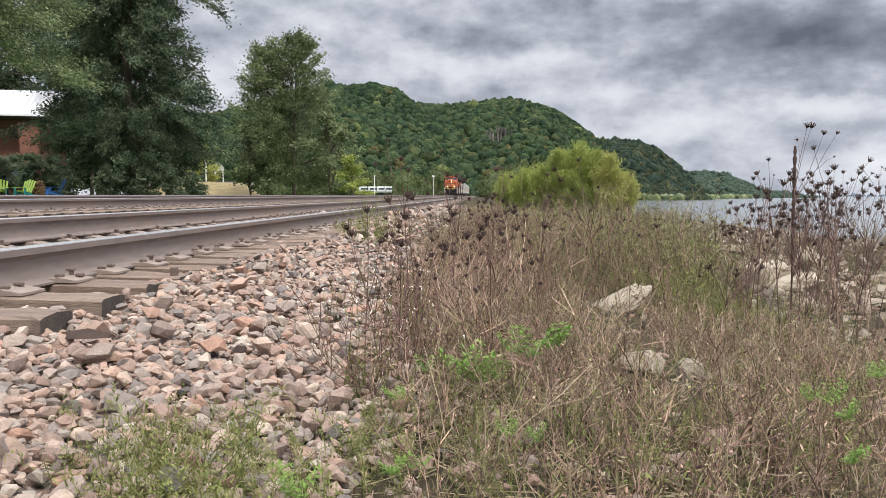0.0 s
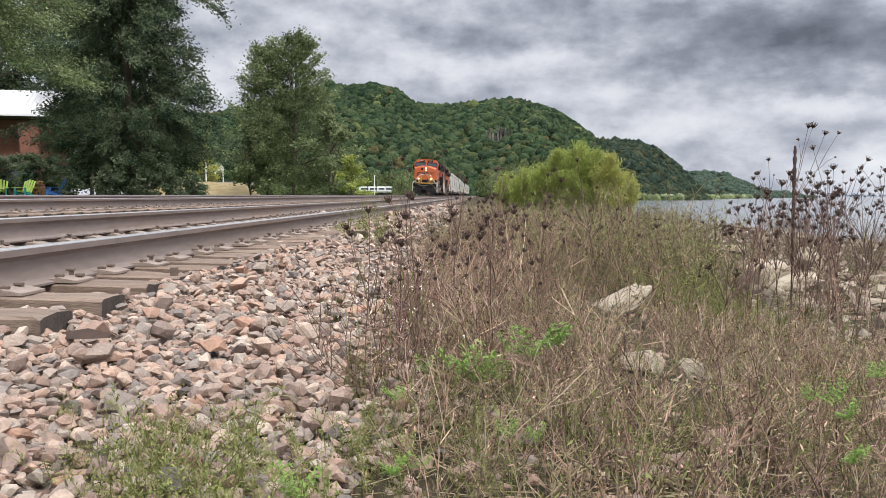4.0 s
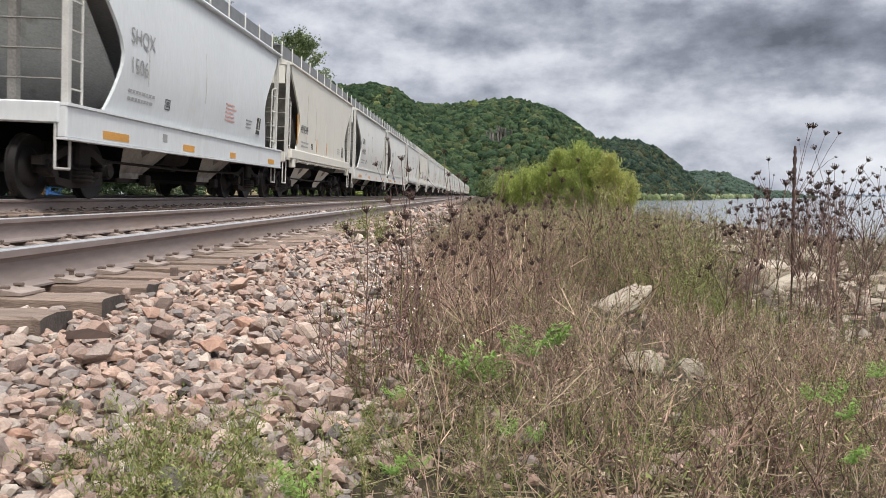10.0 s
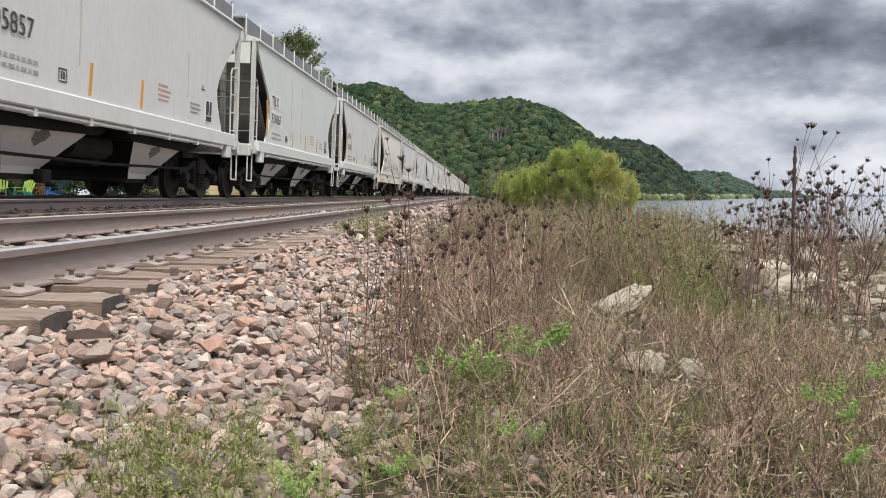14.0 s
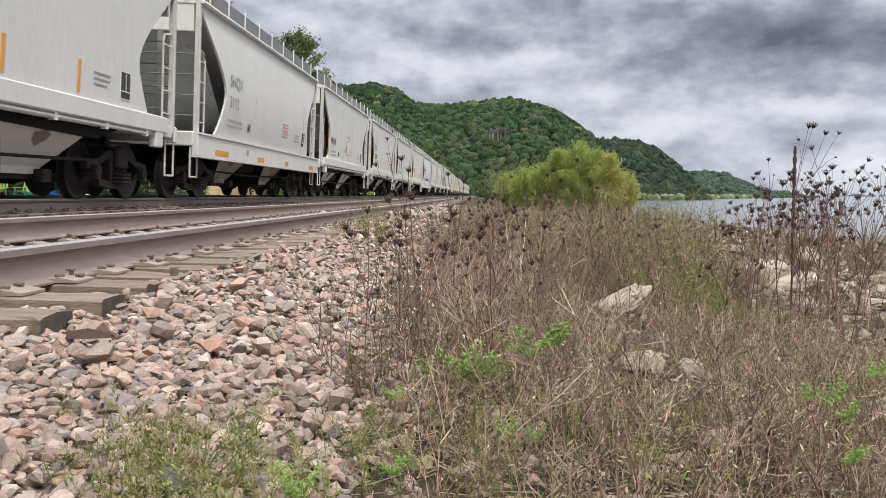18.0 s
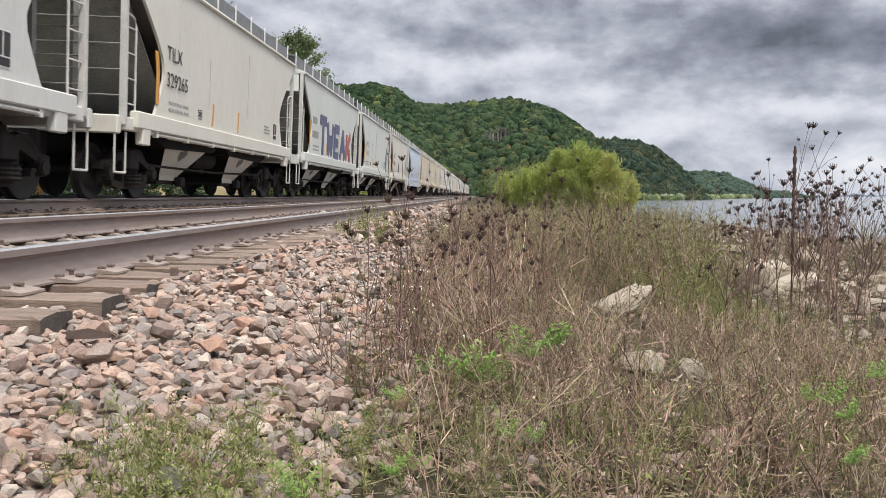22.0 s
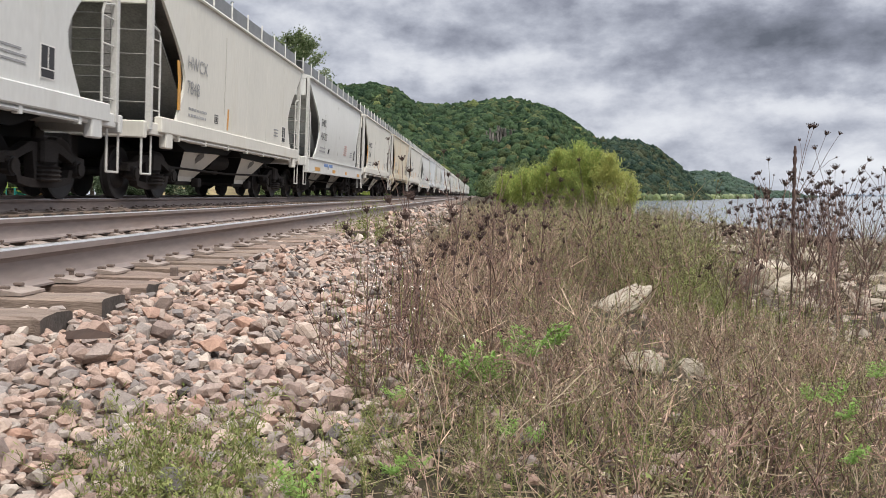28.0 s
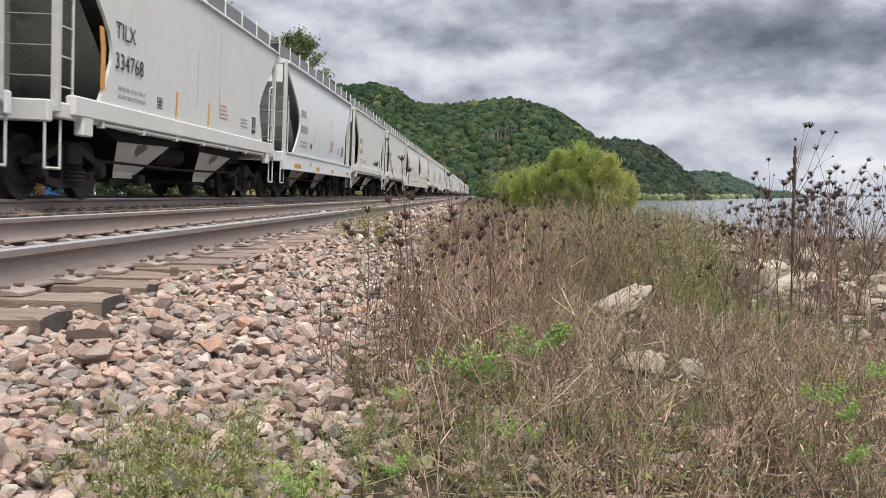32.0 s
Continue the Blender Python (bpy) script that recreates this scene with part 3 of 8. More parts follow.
PAINT = {
    "cool": hopper_paint("cool_white_hopper_paint", (0.630, 0.656, 0.666), (0.477, 0.470, 0.438)),
    "grey": hopper_paint("light_grey_hopper_paint", (0.611, 0.609, 0.583), (0.477, 0.460, 0.420)),
    "cream": hopper_paint("cream_hopper_paint", (0.649, 0.624, 0.557), (0.534, 0.470, 0.365)),
    "tan": hopper_paint("rust_streaked_tan_hopper_paint", (0.630, 0.563, 0.432), (0.477, 0.290, 0.137), (0.52, 0.8)),
    "mint": hopper_paint("pale_green_grey_hopper_paint", (0.605, 0.625, 0.590), (0.477, 0.478, 0.430)),
    "blue": hopper_paint("pale_blue_grey_hopper_paint", (0.515, 0.572, 0.648), (0.439, 0.470, 0.511)),
}


def lettering(name, words, size, material, parent, m, label=""):
    cu = bpy.data.curves.new(name, "FONT")
    cu.body, cu.size, cu.extrude = words, size, 0.001
    tmp = bpy.data.objects.new(name, cu)
    me = bpy.data.meshes.new_from_object(tmp)
    bpy.data.objects.remove(tmp); bpy.data.curves.remove(cu)
    me.name = name
    me.materials.clear(); me.materials.append(material)
    ob = new(name, me)
    ob.parent = parent
    ob.matrix_local = m
    return tagged(ob, label) if label else ob


def wheelset_shape(r, half=0.7545):
    s = Shape()
    for sd in (-1, 1):
        prof = [(0.09, 0.1), (0.07, r * 0.5), (0.02, r * 0.62), (0.045, r * 0.84), (0.065, r * 0.9), (0.065, r), (-0.03, r + 0.004), (-0.045, r + 0.028), (-0.065, r + 0.024), (-0.07, r * 0.86), (-0.03, r * 0.6), (-0.06, 0.1)]
        s.lathe((sd * half, 0, 0), "x", [(sd * a, b) for a, b in prof], 20)
    s.cyl((-1.05, 0, 0), (1.05, 0, 0), 0.075, 10)
    for sd in (-1, 1):
        s.cyl((sd * 1.0, 0, 0), (sd * 1.12, 0, 0), 0.13, 12)
    return s




def freight_truck(parent, y):
    t = new("truck"); t.parent = parent
    t.location = (0, y, 0)
    for sd in (-1, 1):
        f = Shape()
        x0, x1 = sd * 0.93, sd * 1.07
        f.prism([(-1.12, 0.50), (-1.12, 0.62), (-0.75, 0.66), (-0.42, 0.80), (0.42, 0.80), (0.75, 0.66), (1.12, 0.62), (1.12, 0.50), (0.80, 0.47), (0.74, 0.55), (0.52, 0.63), (0.35, 0.68), (0.30, 0.30), (0.62, 0.33), (0.66, 0.44), (0.78, 0.44), (0.70, 0.24), (0.35, 0.18), (-0.35, 0.18), (-0.70, 0.24), (-0.78, 0.44), (-0.66, 0.44), (-0.62, 0.33), (-0.30, 0.30), (-0.35, 0.68), (-0.52, 0.63), (-0.74, 0.55), (-0.80, 0.47)], "x", x0, x1)
        for dy in (-0.89, 0.89):
            f.box(sd * 0.92 if sd > 0 else -1.12, 1.12 if sd > 0 else -0.92, dy - 0.12, dy + 0.12, 0.36, 0.58, 0.03)
            f.cyl((sd * 1.05, dy, 0.457), (sd * 1.15, dy, 0.457), 0.105, 12)
        part("side_frame", f, M_TRUCK, t)
        part("spring_nest", Shape().lathe((sd * 1.0, 0, 0.26), "z", [(0.03 * k, 0.24 + 0.03 * (k % 2)) for k in range(8)], 12), M_TRUCK, t)
    b = Shape().box(-1.15, 1.15, -0.22, 0.22, 0.5, 0.86, 0.04)
    b.box(-0.6, 0.6, -0.55, -0.42, 0.4, 0.55, 0.02).box(-0.6, 0.6, 0.42, 0.55, 0.4, 0.55, 0.02)
    part("bolster", b, M_TRUCK, t)
    for dy in (-0.89, 0.89):
        w = part("wheelset", wheelset_shape(0.457), M_WHEEL, t, "", 40)
        w.location = (0, dy, 0.457)
    return t


def ladder(parent, x, y, z0, z1, width, name="ladder", along="y", rung=0.38):
    s = Shape()
    a, b = ((x, y - width / 2), (x, y + width / 2)) if along == "y" else ((x - width / 2, y), (x + width / 2, y))
    for p in (a, b):
        s.box(p[0] - 0.015, p[0] + 0.015, p[1] - 0.018, p[1] + 0.018, z0, z1)
    z = z0 + 0.18
    while z < z1 - 0.05:
        s.tube([(a[0], a[1], z), (b[0], b[1], z)], 0.013, 5)
        z += rung
    return part(name, s, M_LADDER, parent, "white steel ladder")




def hopper_car(kind, plain=False):
    """Two-bay covered hopper. Local y runs to the rear, z = 0 on the rail, +x is the side towards the water."""
    c = thing("hopper_car", "light covered hopper wagon on two trucks", "freight wagon", "hopper wagons of the train")
    paint = PAINT["grey"]
    deep = kind == "deep_sill"
    zs = [1.30, 1.42, 1.55, 1.7, 1.9, 2.1, 2.3, 2.5, 2.7, 2.9, 3.1, 3.28, 3.45, 3.62, 3.86]
    b = Shape()
    rings = []
    for z in zs:
        u = (3.86 - z) / (3.86 - 1.30)
        x = 1.46 + 0.13 * math.sin(math.pi * (1 - u) ** 0.8 * 0.9 + 0.12) if deep else 1.54 - 0.03 * u
        inset = 1.62 * math.sin(min(1.0, u * 1.40) * math.pi / 2) ** 1.4 * (1 - 0.36 * (max(0, u - 0.58) / 0.42) ** 1.3)
        yb = 5.72 - inset
        rec = 0.05 + 1.5 * u
        rings.append([(x, -yb, z), (x, yb, z), (x - 0.05, yb, z), (x - 0.07, yb - rec, z), (-x + 0.07, yb - rec, z), (-x + 0.05, yb, z), (-x, yb, z), (-x, -yb, z), (-x + 0.05, -yb, z), (-x + 0.07, -yb + rec, z), (x - 0.07, -yb + rec, z), (x - 0.05, -yb, z)])
    b.loft(rings)
    body = part("body", b, paint, c, "ribless painted steel hopper body", 50)
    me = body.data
    # Recessed end faces get the darker grey: dirt and painted shade.
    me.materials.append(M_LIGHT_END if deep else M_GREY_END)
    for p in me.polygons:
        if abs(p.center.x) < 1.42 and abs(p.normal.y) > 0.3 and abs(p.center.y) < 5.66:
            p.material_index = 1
    if not deep and not plain:
        for k in range(-2, 3):
            y = k * 1.75
            part("weld_seam", Shape().loft([[(1.40, y - 0.01, 1.5), (1.4155, y - 0.01, 1.5), (1.4155 + 0.1, y - 0.004, 1.5), (1.4155 + 0.1, y + 0.004, 1.5), (1.40, y + 0.01, 1.5)], [(1.40, y - 0.01, 3.82), (1.45, y - 0.01, 3.82), (1.5425, y - 0.004, 3.82), (1.5425, y + 0.004, 3.82), (1.40, y + 0.01, 3.82)]]), paint, c)
    roof = Shape().prism([(-1.585, 3.84), (1.585, 3.84), (1.60, 3.87), (1.57, 3.91), (0.95, 4.10), (0.4, 4.2), (-0.4, 4.2), (-0.95, 4.10), (-1.57, 3.91), (-1.60, 3.87)], "y", -5.78, 5.78)
    part("roof", roof, paint, c, "painted roof with a rolled eave", 30)
    hatch = Shape().box(-0.36, 0.36, -5.3, 5.3, 4.19, 4.33, 0.03)
    for k in range(-3, 4):
        hatch.box(-0.40, 0.40, k * 1.45 - 0.66, k * 1.45 + 0.66, 4.32, 4.37, 0.015)
    part("hatch_cover", hatch, M_WALK, c, "long grey roof hatch")
    for sd in (-1, 1):
        w = Shape().box(sd * 0.72 if sd > 0 else -1.28, 1.28 if sd > 0 else -0.72, -5.9, 5.9, 4.36, 4.39)
        w.box(sd * 1.26 if sd > 0 else -1.28, 1.28 if sd > 0 else -1.26, -5.9, 5.9, 4.00, 4.39)
        part("running_board", w, M_WALK, c, "grey grating walkway")
        row = Shape()
        for k in range(10):
            y = -5.85 + k * 1.3
            p = Shape().box(sd * 1.29 - 0.015, sd * 1.29 + 0.015, y - 0.018, y + 0.018, 3.98, 4.47)
            if sd > 0 and not plain:
                part("walkway_bracket", p, M_WHITE, c)
            else:
                row.add(p.v, p.f)
        if row.v:
            part("walkway_brackets", row, M_WHITE, c)
    for e in (-1, 1):
        part("end_panel", Shape().box(-1.38, 1.38, min(e * 5.70, e * 5.76), max(e * 5.70, e * 5.76), 3.30, 3.95, 0.01), paint, c)
        post = Shape()
        for x in (-0.72, 0.72):
            post.box(x - 0.06, x + 0.06, min(e * 5.64, e * 5.76), max(e * 5.64, e * 5.76), 1.36, 3.32)
        for z in (1.66, 2.06, 2.46, 2.86):
            post.tube([(-1.45, e * 5.76, z), (1.45, e * 5.76, z)], 0.014, 5)
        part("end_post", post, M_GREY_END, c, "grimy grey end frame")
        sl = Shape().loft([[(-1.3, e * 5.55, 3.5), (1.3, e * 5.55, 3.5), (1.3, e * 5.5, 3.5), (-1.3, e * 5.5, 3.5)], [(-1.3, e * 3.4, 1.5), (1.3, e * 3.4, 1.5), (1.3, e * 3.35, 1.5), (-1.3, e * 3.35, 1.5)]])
        part("slope_sheet", sl, M_LIGHT_END if deep else M_GREY_END, c, "end slope sheet with shade in its grey")
        deck = Shape().box(-1.48, 1.48, min(e * 4.5, e * 6.0), max(e * 4.5, e * 6.0), 1.18, 1.30, 0.02)
        deck.box(-1.5, 1.5, min(e * 5.86, e * 6.0), max(e * 5.86, e * 6.0), 1.05, 1.34, 0.02)
        part("end_platform", deck, paint, c)
        if e > 0:
            br = Shape().cyl((0.1, 5.2, 1.6), (1.0, 5.2, 1.6), 0.2, 12).box(-0.9, -0.4, 5.0, 5.4, 1.31, 1.7, 0.03)
            br.lathe((-0.3, 5.82, 2.5), "y", [(0, 0.28), (0.03, 0.28), (0.03, 0.25), (0, 0.25)], 16)
            part("brake_gear", br, M_GREY_END, c)
        cp = Shape().box(-0.12, 0.12, min(e * 5.9, e * 6.48), max(e * 5.9, e * 6.48), 0.75, 1.0, 0.03).box(-0.25, 0.25, min(e * 5.7, e * 6.0), max(e * 5.7, e * 6.0), 0.65, 1.1, 0.03)
        part("coupler", cp, M_TRUCK, c)
        for sd in (-1, 1):
            cpost = Shape().box(sd * 1.47 - 0.05, sd * 1.47 + 0.05, e * 5.74 - 0.05, e * 5.74 + 0.05, 1.2, 3.9, 0.008)
            st = Shape().add(cpost.v, cpost.f) if plain else Shape()
            if not plain:
                part("corner_post", cpost, M_LADDER, c, "white steel corner post")
            st.tube([(sd * 1.47, e * 5.30, 1.25), (sd * 1.47, e * 5.30, 2.80), (sd * 1.47, e * 5.36, 2.92), (sd * 1.47, e * 5.70, 2.98)], 0.020, 6)
            for k in range(4):
                st.tube([(sd * 1.47, e * 5.30, 1.55 + 0.40 * k), (sd * 1.47, e * 5.70, 1.55 + 0.40 * k)], 0.014, 5)
            part("ladder", st, M_LADDER, c, "white steel ladder")
            s = Shape().tube([(sd * 1.44, e * 5.96, 0.45), (sd * 1.44, e * 5.96, 1.1)], 0.02, 5).tube([(sd * 1.44, e * 5.56, 0.45), (sd * 1.44, e * 5.56, 1.1)], 0.02, 5).tube([(sd * 1.44, e * 5.96, 0.45), (sd * 1.44, e * 5.56, 0.45)], 0.02, 5)
            part("sill_step", s, M_LADDER, c)
    for sd in (-1, 1):
        s = Shape()
        if deep:
            s.box(min(sd * 1.46, sd * 1.60), max(sd * 1.46, sd * 1.60), -5.97, 5.97, 0.86, 1.30, 0.02)
            s.box(min(sd * 1.42, sd * 1.63), max(sd * 1.42, sd * 1.63), -5.97, 5.97, 1.29, 1.33)
            s.box(min(sd * 1.42, sd * 1.62), max(sd * 1.42, sd * 1.62), -5.97, 5.97, 0.84, 0.87)
        else:
            s.box(min(sd * 1.42, sd * 1.57), max(sd * 1.42, sd * 1.57), -5.4, 5.4, 1.18, 1.46, 0.02)
            s.box(min(sd * 1.40, sd * 1.50), max(sd * 1.40, sd * 1.50), -5.75, 5.75, 1.12, 1.34, 0.02)
            s.tube([(sd * 1.52, -4.5, 1.13), (sd * 1.52, 4.5, 1.13)], 0.028, 6)
            for k in range(-3, 4):
                s.box(min(sd * 1.46, sd * 1.55), max(sd * 1.46, sd * 1.55), k * 1.5 - 0.04, k * 1.5 + 0.04, 1.08, 1.2)
            for e in (-1, 1):
                s.box(min(sd * 1.42, sd * 1.56), max(sd * 1.42, sd * 1.56), e * 5.0 - 0.16, e * 5.0 + 0.16, 0.92, 1.30, 0.02)
        part("side_sill", s, paint, c, "pale painted side sill")
    for y in (-2.0, 2.0):
        h = Shape().loft([[(x * 1.45, y + d * 1.65, 1.42) for x, d in ((-1, -1), (1, -1), (1, 1), (-1, 1))], [(x * 0.80, y + d * 0.5, 0.46) for x, d in ((-1, -1), (1, -1), (1, 1), (-1, 1))], [(x * 0.80, y + d * 0.5, 0.36) for x, d in ((-1, -1), (1, -1), (1, 1), (-1, 1))]])
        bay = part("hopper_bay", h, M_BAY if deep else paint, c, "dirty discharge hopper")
        # Slopes facing along the train are painted black to stand for shade.
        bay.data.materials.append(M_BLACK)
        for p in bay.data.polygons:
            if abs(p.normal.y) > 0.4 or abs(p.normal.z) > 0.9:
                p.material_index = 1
        g = Shape().box(-0.75, 0.75, y - 0.5, y + 0.5, 0.28, 0.38, 0.02)
        g.cyl((-0.95, y + 0.42, 0.33), (0.95, y + 0.42, 0.33), 0.045, 8).box(0.8, 0.95, y + 0.3, y + 0.55, 0.24, 0.44, 0.02)
        part("outlet_gate", g, M_TRUCK, c)
        d = Shape()
        dy = 0.02
        f = lambda s, t: (1.45 + (0.80 - 1.45) * t + 0.008, y + s * (1.65 + (0.5 - 1.65) * t), 1.42 + (0.46 - 1.42) * t - 0.006)
        d.add([f(-0.04 + (0.20 + 0.05 * math.sin(3 * q)) * math.cos(q * 0.5236), 0.56 + (0.11 + 0.03 * math.cos(2 * q)) * math.sin(q * 0.5236)) for q in range(12)], [tuple(range(12))])
        part("grime_patch", d, M_GREY_END, c, "dark dirt patch on the hopper")
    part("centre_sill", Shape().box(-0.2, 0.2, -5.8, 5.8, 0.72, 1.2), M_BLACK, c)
    # Black sheet added where only shade falls beneath the body.
    part("belly_sheet", Shape().prism([(-4.6, 1.28), (-3.3, 0.95), (-0.6, 1.0), (0.0, 1.25), (0.6, 1.0), (3.3, 0.95), (4.6, 1.28)], "x", -1.25, 1.25), M_BLACK, c, "sloped hopper underside painted black as shade")
    rig = Shape().cyl((0.75, -0.75, 0.86), (0.75, 0.55, 0.86), 0.2, 12).tube([(1.05, -3.6, 0.62), (1.05, 0.0, 0.58), (1.05, 3.6, 0.62)], 0.025, 5).tube([(-1.1, -4.0, 0.7), (-1.1, 4.0, 0.7)], 0.03, 5)
    rig.box(-0.3, 0.5, 0.75, 1.1, 0.55, 0.95, 0.03)
    part("brake_rigging", rig, M_TRUCK, c, "dark brake cylinder and rods")
    for y in (-4.5, 4.5):
        freight_truck(c, y)
    return c


def bar(y0, y1, z0, z1, lean=0.0):
    return [(y0, z0), (y1, z0), (y1 + lean, z1), (y0 + lean, z1)]


def locomotive(number):
    """Six-axle diesel with a wide nose; its front is at local y = 0."""
    c = thing("locomotive", "orange and black diesel freight locomotive", "locomotive", "locomotives of the train")
    fr = Shape().box(-1.52, 1.52, 1.35, 20.75, 1.18, 1.50, 0.02).box(-0.5, 0.5, 1.2, 20.9, 0.8, 1.2)
    part("underframe", fr, M_BLACK, c, "grimy black underframe")
    for y0, sg in ((0.86, 1), (21.30, -1)):
        pl = Shape().loft([[(-1.3, y0 + sg * 0.25, 1.50), (1.3, y0 + sg * 0.25, 1.50), (1.3, y0 + sg * 0.6, 1.50), (-1.3, y0 + sg * 0.6, 1.50)], [(-1.34, y0 + sg * 0.22, 0.95), (1.34, y0 + sg * 0.22, 0.95), (1.34, y0 + sg * 0.6, 0.95), (-1.34, y0 + sg * 0.6, 0.95)], [(-1.38, y0 + sg * 0.05, 0.6), (1.38, y0 + sg * 0.05, 0.6), (1.38, y0 + sg * 0.5, 0.6), (-1.38, y0 + sg * 0.5, 0.6)], [(-1.16, y0 - sg * 0.05, 0.2), (1.16, y0 - sg * 0.05, 0.2), (1.2, y0 + sg * 0.5, 0.2), (-1.2, y0 + sg * 0.5, 0.2)]])
        pil = part("pilot", pl, M_BLACK, c, "black snow plough pilot")
        for k in range(7):
            x = -1.02 + k * 0.34
            part("plough_rib", Shape().loft([[(x - 0.02, y0 + sg * 0.21, 0.95), (x + 0.02, y0 + sg * 0.21, 0.95), (x + 0.02, y0 + sg * 0.14, 0.95), (x - 0.02, y0 + sg * 0.14, 0.95)], [(x - 0.02, y0 - sg * 0.04, 0.22), (x + 0.02, y0 - sg * 0.04, 0.22), (x + 0.02, y0 - sg * 0.14, 0.22), (x - 0.02, y0 - sg * 0.14, 0.22)]]), M_BLACK, pil)
        part("plough_edge", Shape().box(-1.17, 1.17, min(y0 - sg * 0.12, y0 + sg * 0.06), max(y0 - sg * 0.12, y0 + sg * 0.06), 0.16, 0.24, 0.01), M_TRUCK, pil)
        cp = Shape().box(-0.16, 0.16, min(y0 - sg * 0.6, y0 + sg * 0.3), max(y0 - sg * 0.6, y0 + sg * 0.3), 0.72, 1.05, 0.04).box(-0.28, 0.28, min(y0 - sg * 0.3, y0 + sg * 0.3), max(y0 - sg * 0.3, y0 + sg * 0.3), 0.66, 1.14, 0.04)
        part("coupler", cp, M_TRUCK, c)
        for k in range(6):
            x = -1.0 + k * 0.4
            hs = Shape().tube([(x, y0 + sg * 0.12, 1.1), (x + 0.05, y0 - sg * 0.1, 0.8), (x + 0.1, y0 - sg * 0.05, 0.5)], 0.025, 5)
            part("air_hose", hs, M_TRUCK, c)
        hs = Shape().tube([(-0.9, y0 + sg * 0.2, 1.42), (-0.3, y0, 1.2), (0.3, y0 - sg * 0.02, 1.32), (0.9, y0 + sg * 0.2, 1.42)], 0.03, 6)
        part("jumper_cable", hs, M_GREY_END, c)
        for sd in (-1, 1):
            st = Shape().box(min(sd * 1.05, sd * 1.53), max(sd * 1.05, sd * 1.53), min(y0 + sg * 0.72, y0 + sg * 1.5), max(y0 + sg * 0.72, y0 + sg * 1.5), 0.35, 1.48, 0.02)
            w = part("step_well", st, M_BLACK, c)
            for k in range(4):
                e = Shape().box(min(sd * 1.2, sd * 1.56), max(sd * 1.2, sd * 1.56), min(y0 + sg * 0.70, y0 + sg * 1.1), max(y0 + sg * 0.70, y0 + sg * 1.1), 0.42 + k * 0.32, 0.435 + k * 0.32)
                part("step_edge", e, M_LADDER, w, "white step edge")
            yf, yr = y0 + sg * 0.20, y0 + sg * 0.74
            h = Shape().tube([(sd * 0.12, yf, 2.63), (sd * 0.58, yf, 2.65), (sd * 0.68, yf, 2.58), (sd * 1.46, yf, 1.52), (sd * 1.50, yf, 1.40), (sd * 1.50, yf, 0.98), (sd * 1.44, yf, 0.90), (sd * 1.25, yf, 0.92)], 0.024, 6)
            h.tube([(sd * 1.18, yr, 2.55), (sd * 1.18, yr, 2.12), (sd * 1.52, yr, 1.56), (sd * 1.56, yr, 1.44), (sd * 1.56, yr, 0.5)], 0.024, 6)
            h.tube([(sd * 1.02, yf, 1.62), (sd * 1.04, yf, 1.82), (sd * 1.16, yf, 1.80), (sd * 1.22, yf, 1.52)], 0.018, 6)
            h.tube([(sd * 1.56, y0 + sg * 1.5, 0.5), (sd * 1.56, y0 + sg * 1.5, 1.6), (sd * 1.5, y0 + sg * 1.5, 2.5)], 0.022, 6)
            part("handrail", h, M_WHITE, c, "white tubular handrail")
    # nose and cab
    def face_at(y, x, low, side, mid):
        return [(-x, y, low), (x, y, low), (x, y, side), (x * 0.35, y, mid), (-x * 0.35, y, mid), (-x, y, side)]
    nz = Shape().loft([face_at(1.50, 1.30, 1.5, 3.32, 3.62), face_at(1.58, 1.40, 1.5, 3.44, 3.76), face_at(2.1, 1.44, 1.5, 3.52, 3.80), face_at(2.8, 1.50, 1.5, 3.60, 3.84)])
    part("nose", nz, M_ORANGE, c, "orange wide nose", 20)
    band = Shape().loft([face_at(1.485, 1.31, 1.5, 2.02, 2.02), face_at(1.57, 1.412, 1.5, 2.02, 2.02), face_at(2.8, 1.512, 1.5, 2.02, 2.02)])
    part("nose_band", band, M_BLACK, c, "black lower nose band")
    yb = Shape().loft([face_at(1.48, 1.315, 2.02, 2.09, 2.09), face_at(1.565, 1.416, 2.02, 2.09, 2.09), face_at(2.8, 1.516, 2.02, 2.09, 2.09)])
    part("nose_stripe", yb, M_YELLOW, c, "yellow nose stripe")
    cab = Shape().prism([(-1.54, 1.5), (1.54, 1.5), (1.54, 4.1), (1.22, 4.56), (0.9, 4.66), (-0.9, 4.66), (-1.22, 4.56), (-1.54, 4.1)], "y", 2.75, 5.6)
    part("cab", cab, M_ORANGE_SIDE, c, "sun-faded orange cab", 20)
    face = Shape().prism([(-1.53, 3.3), (1.53, 3.3), (1.53, 4.1), (1.2, 4.55), (0.9, 4.65), (-0.9, 4.65), (-1.2, 4.55), (-1.53, 4.1)], "y", 2.62, 2.76)
    part("cab_front", face, M_ORANGE, c, "orange cab front")
    for sd in (-1, 1):
        wf = Shape().prism([(sd * 0.08, 3.74), (sd * 1.40, 3.66), (sd * 1.43, 4.08), (sd * 1.30, 4.24), (sd * 0.10, 4.28)], "y", 2.585, 2.63)
        w = part("windshield", wf, M_BLACK, c, "black-framed windscreen")
        part("pane", Shape().prism([(sd * 0.14, 3.80), (sd * 1.34, 3.73), (sd * 1.36, 4.06), (sd * 1.26, 4.18), (sd * 0.16, 4.22)], "y", 2.570, 2.59), M_GLASS_DARK, w, "tinted windscreen glass")
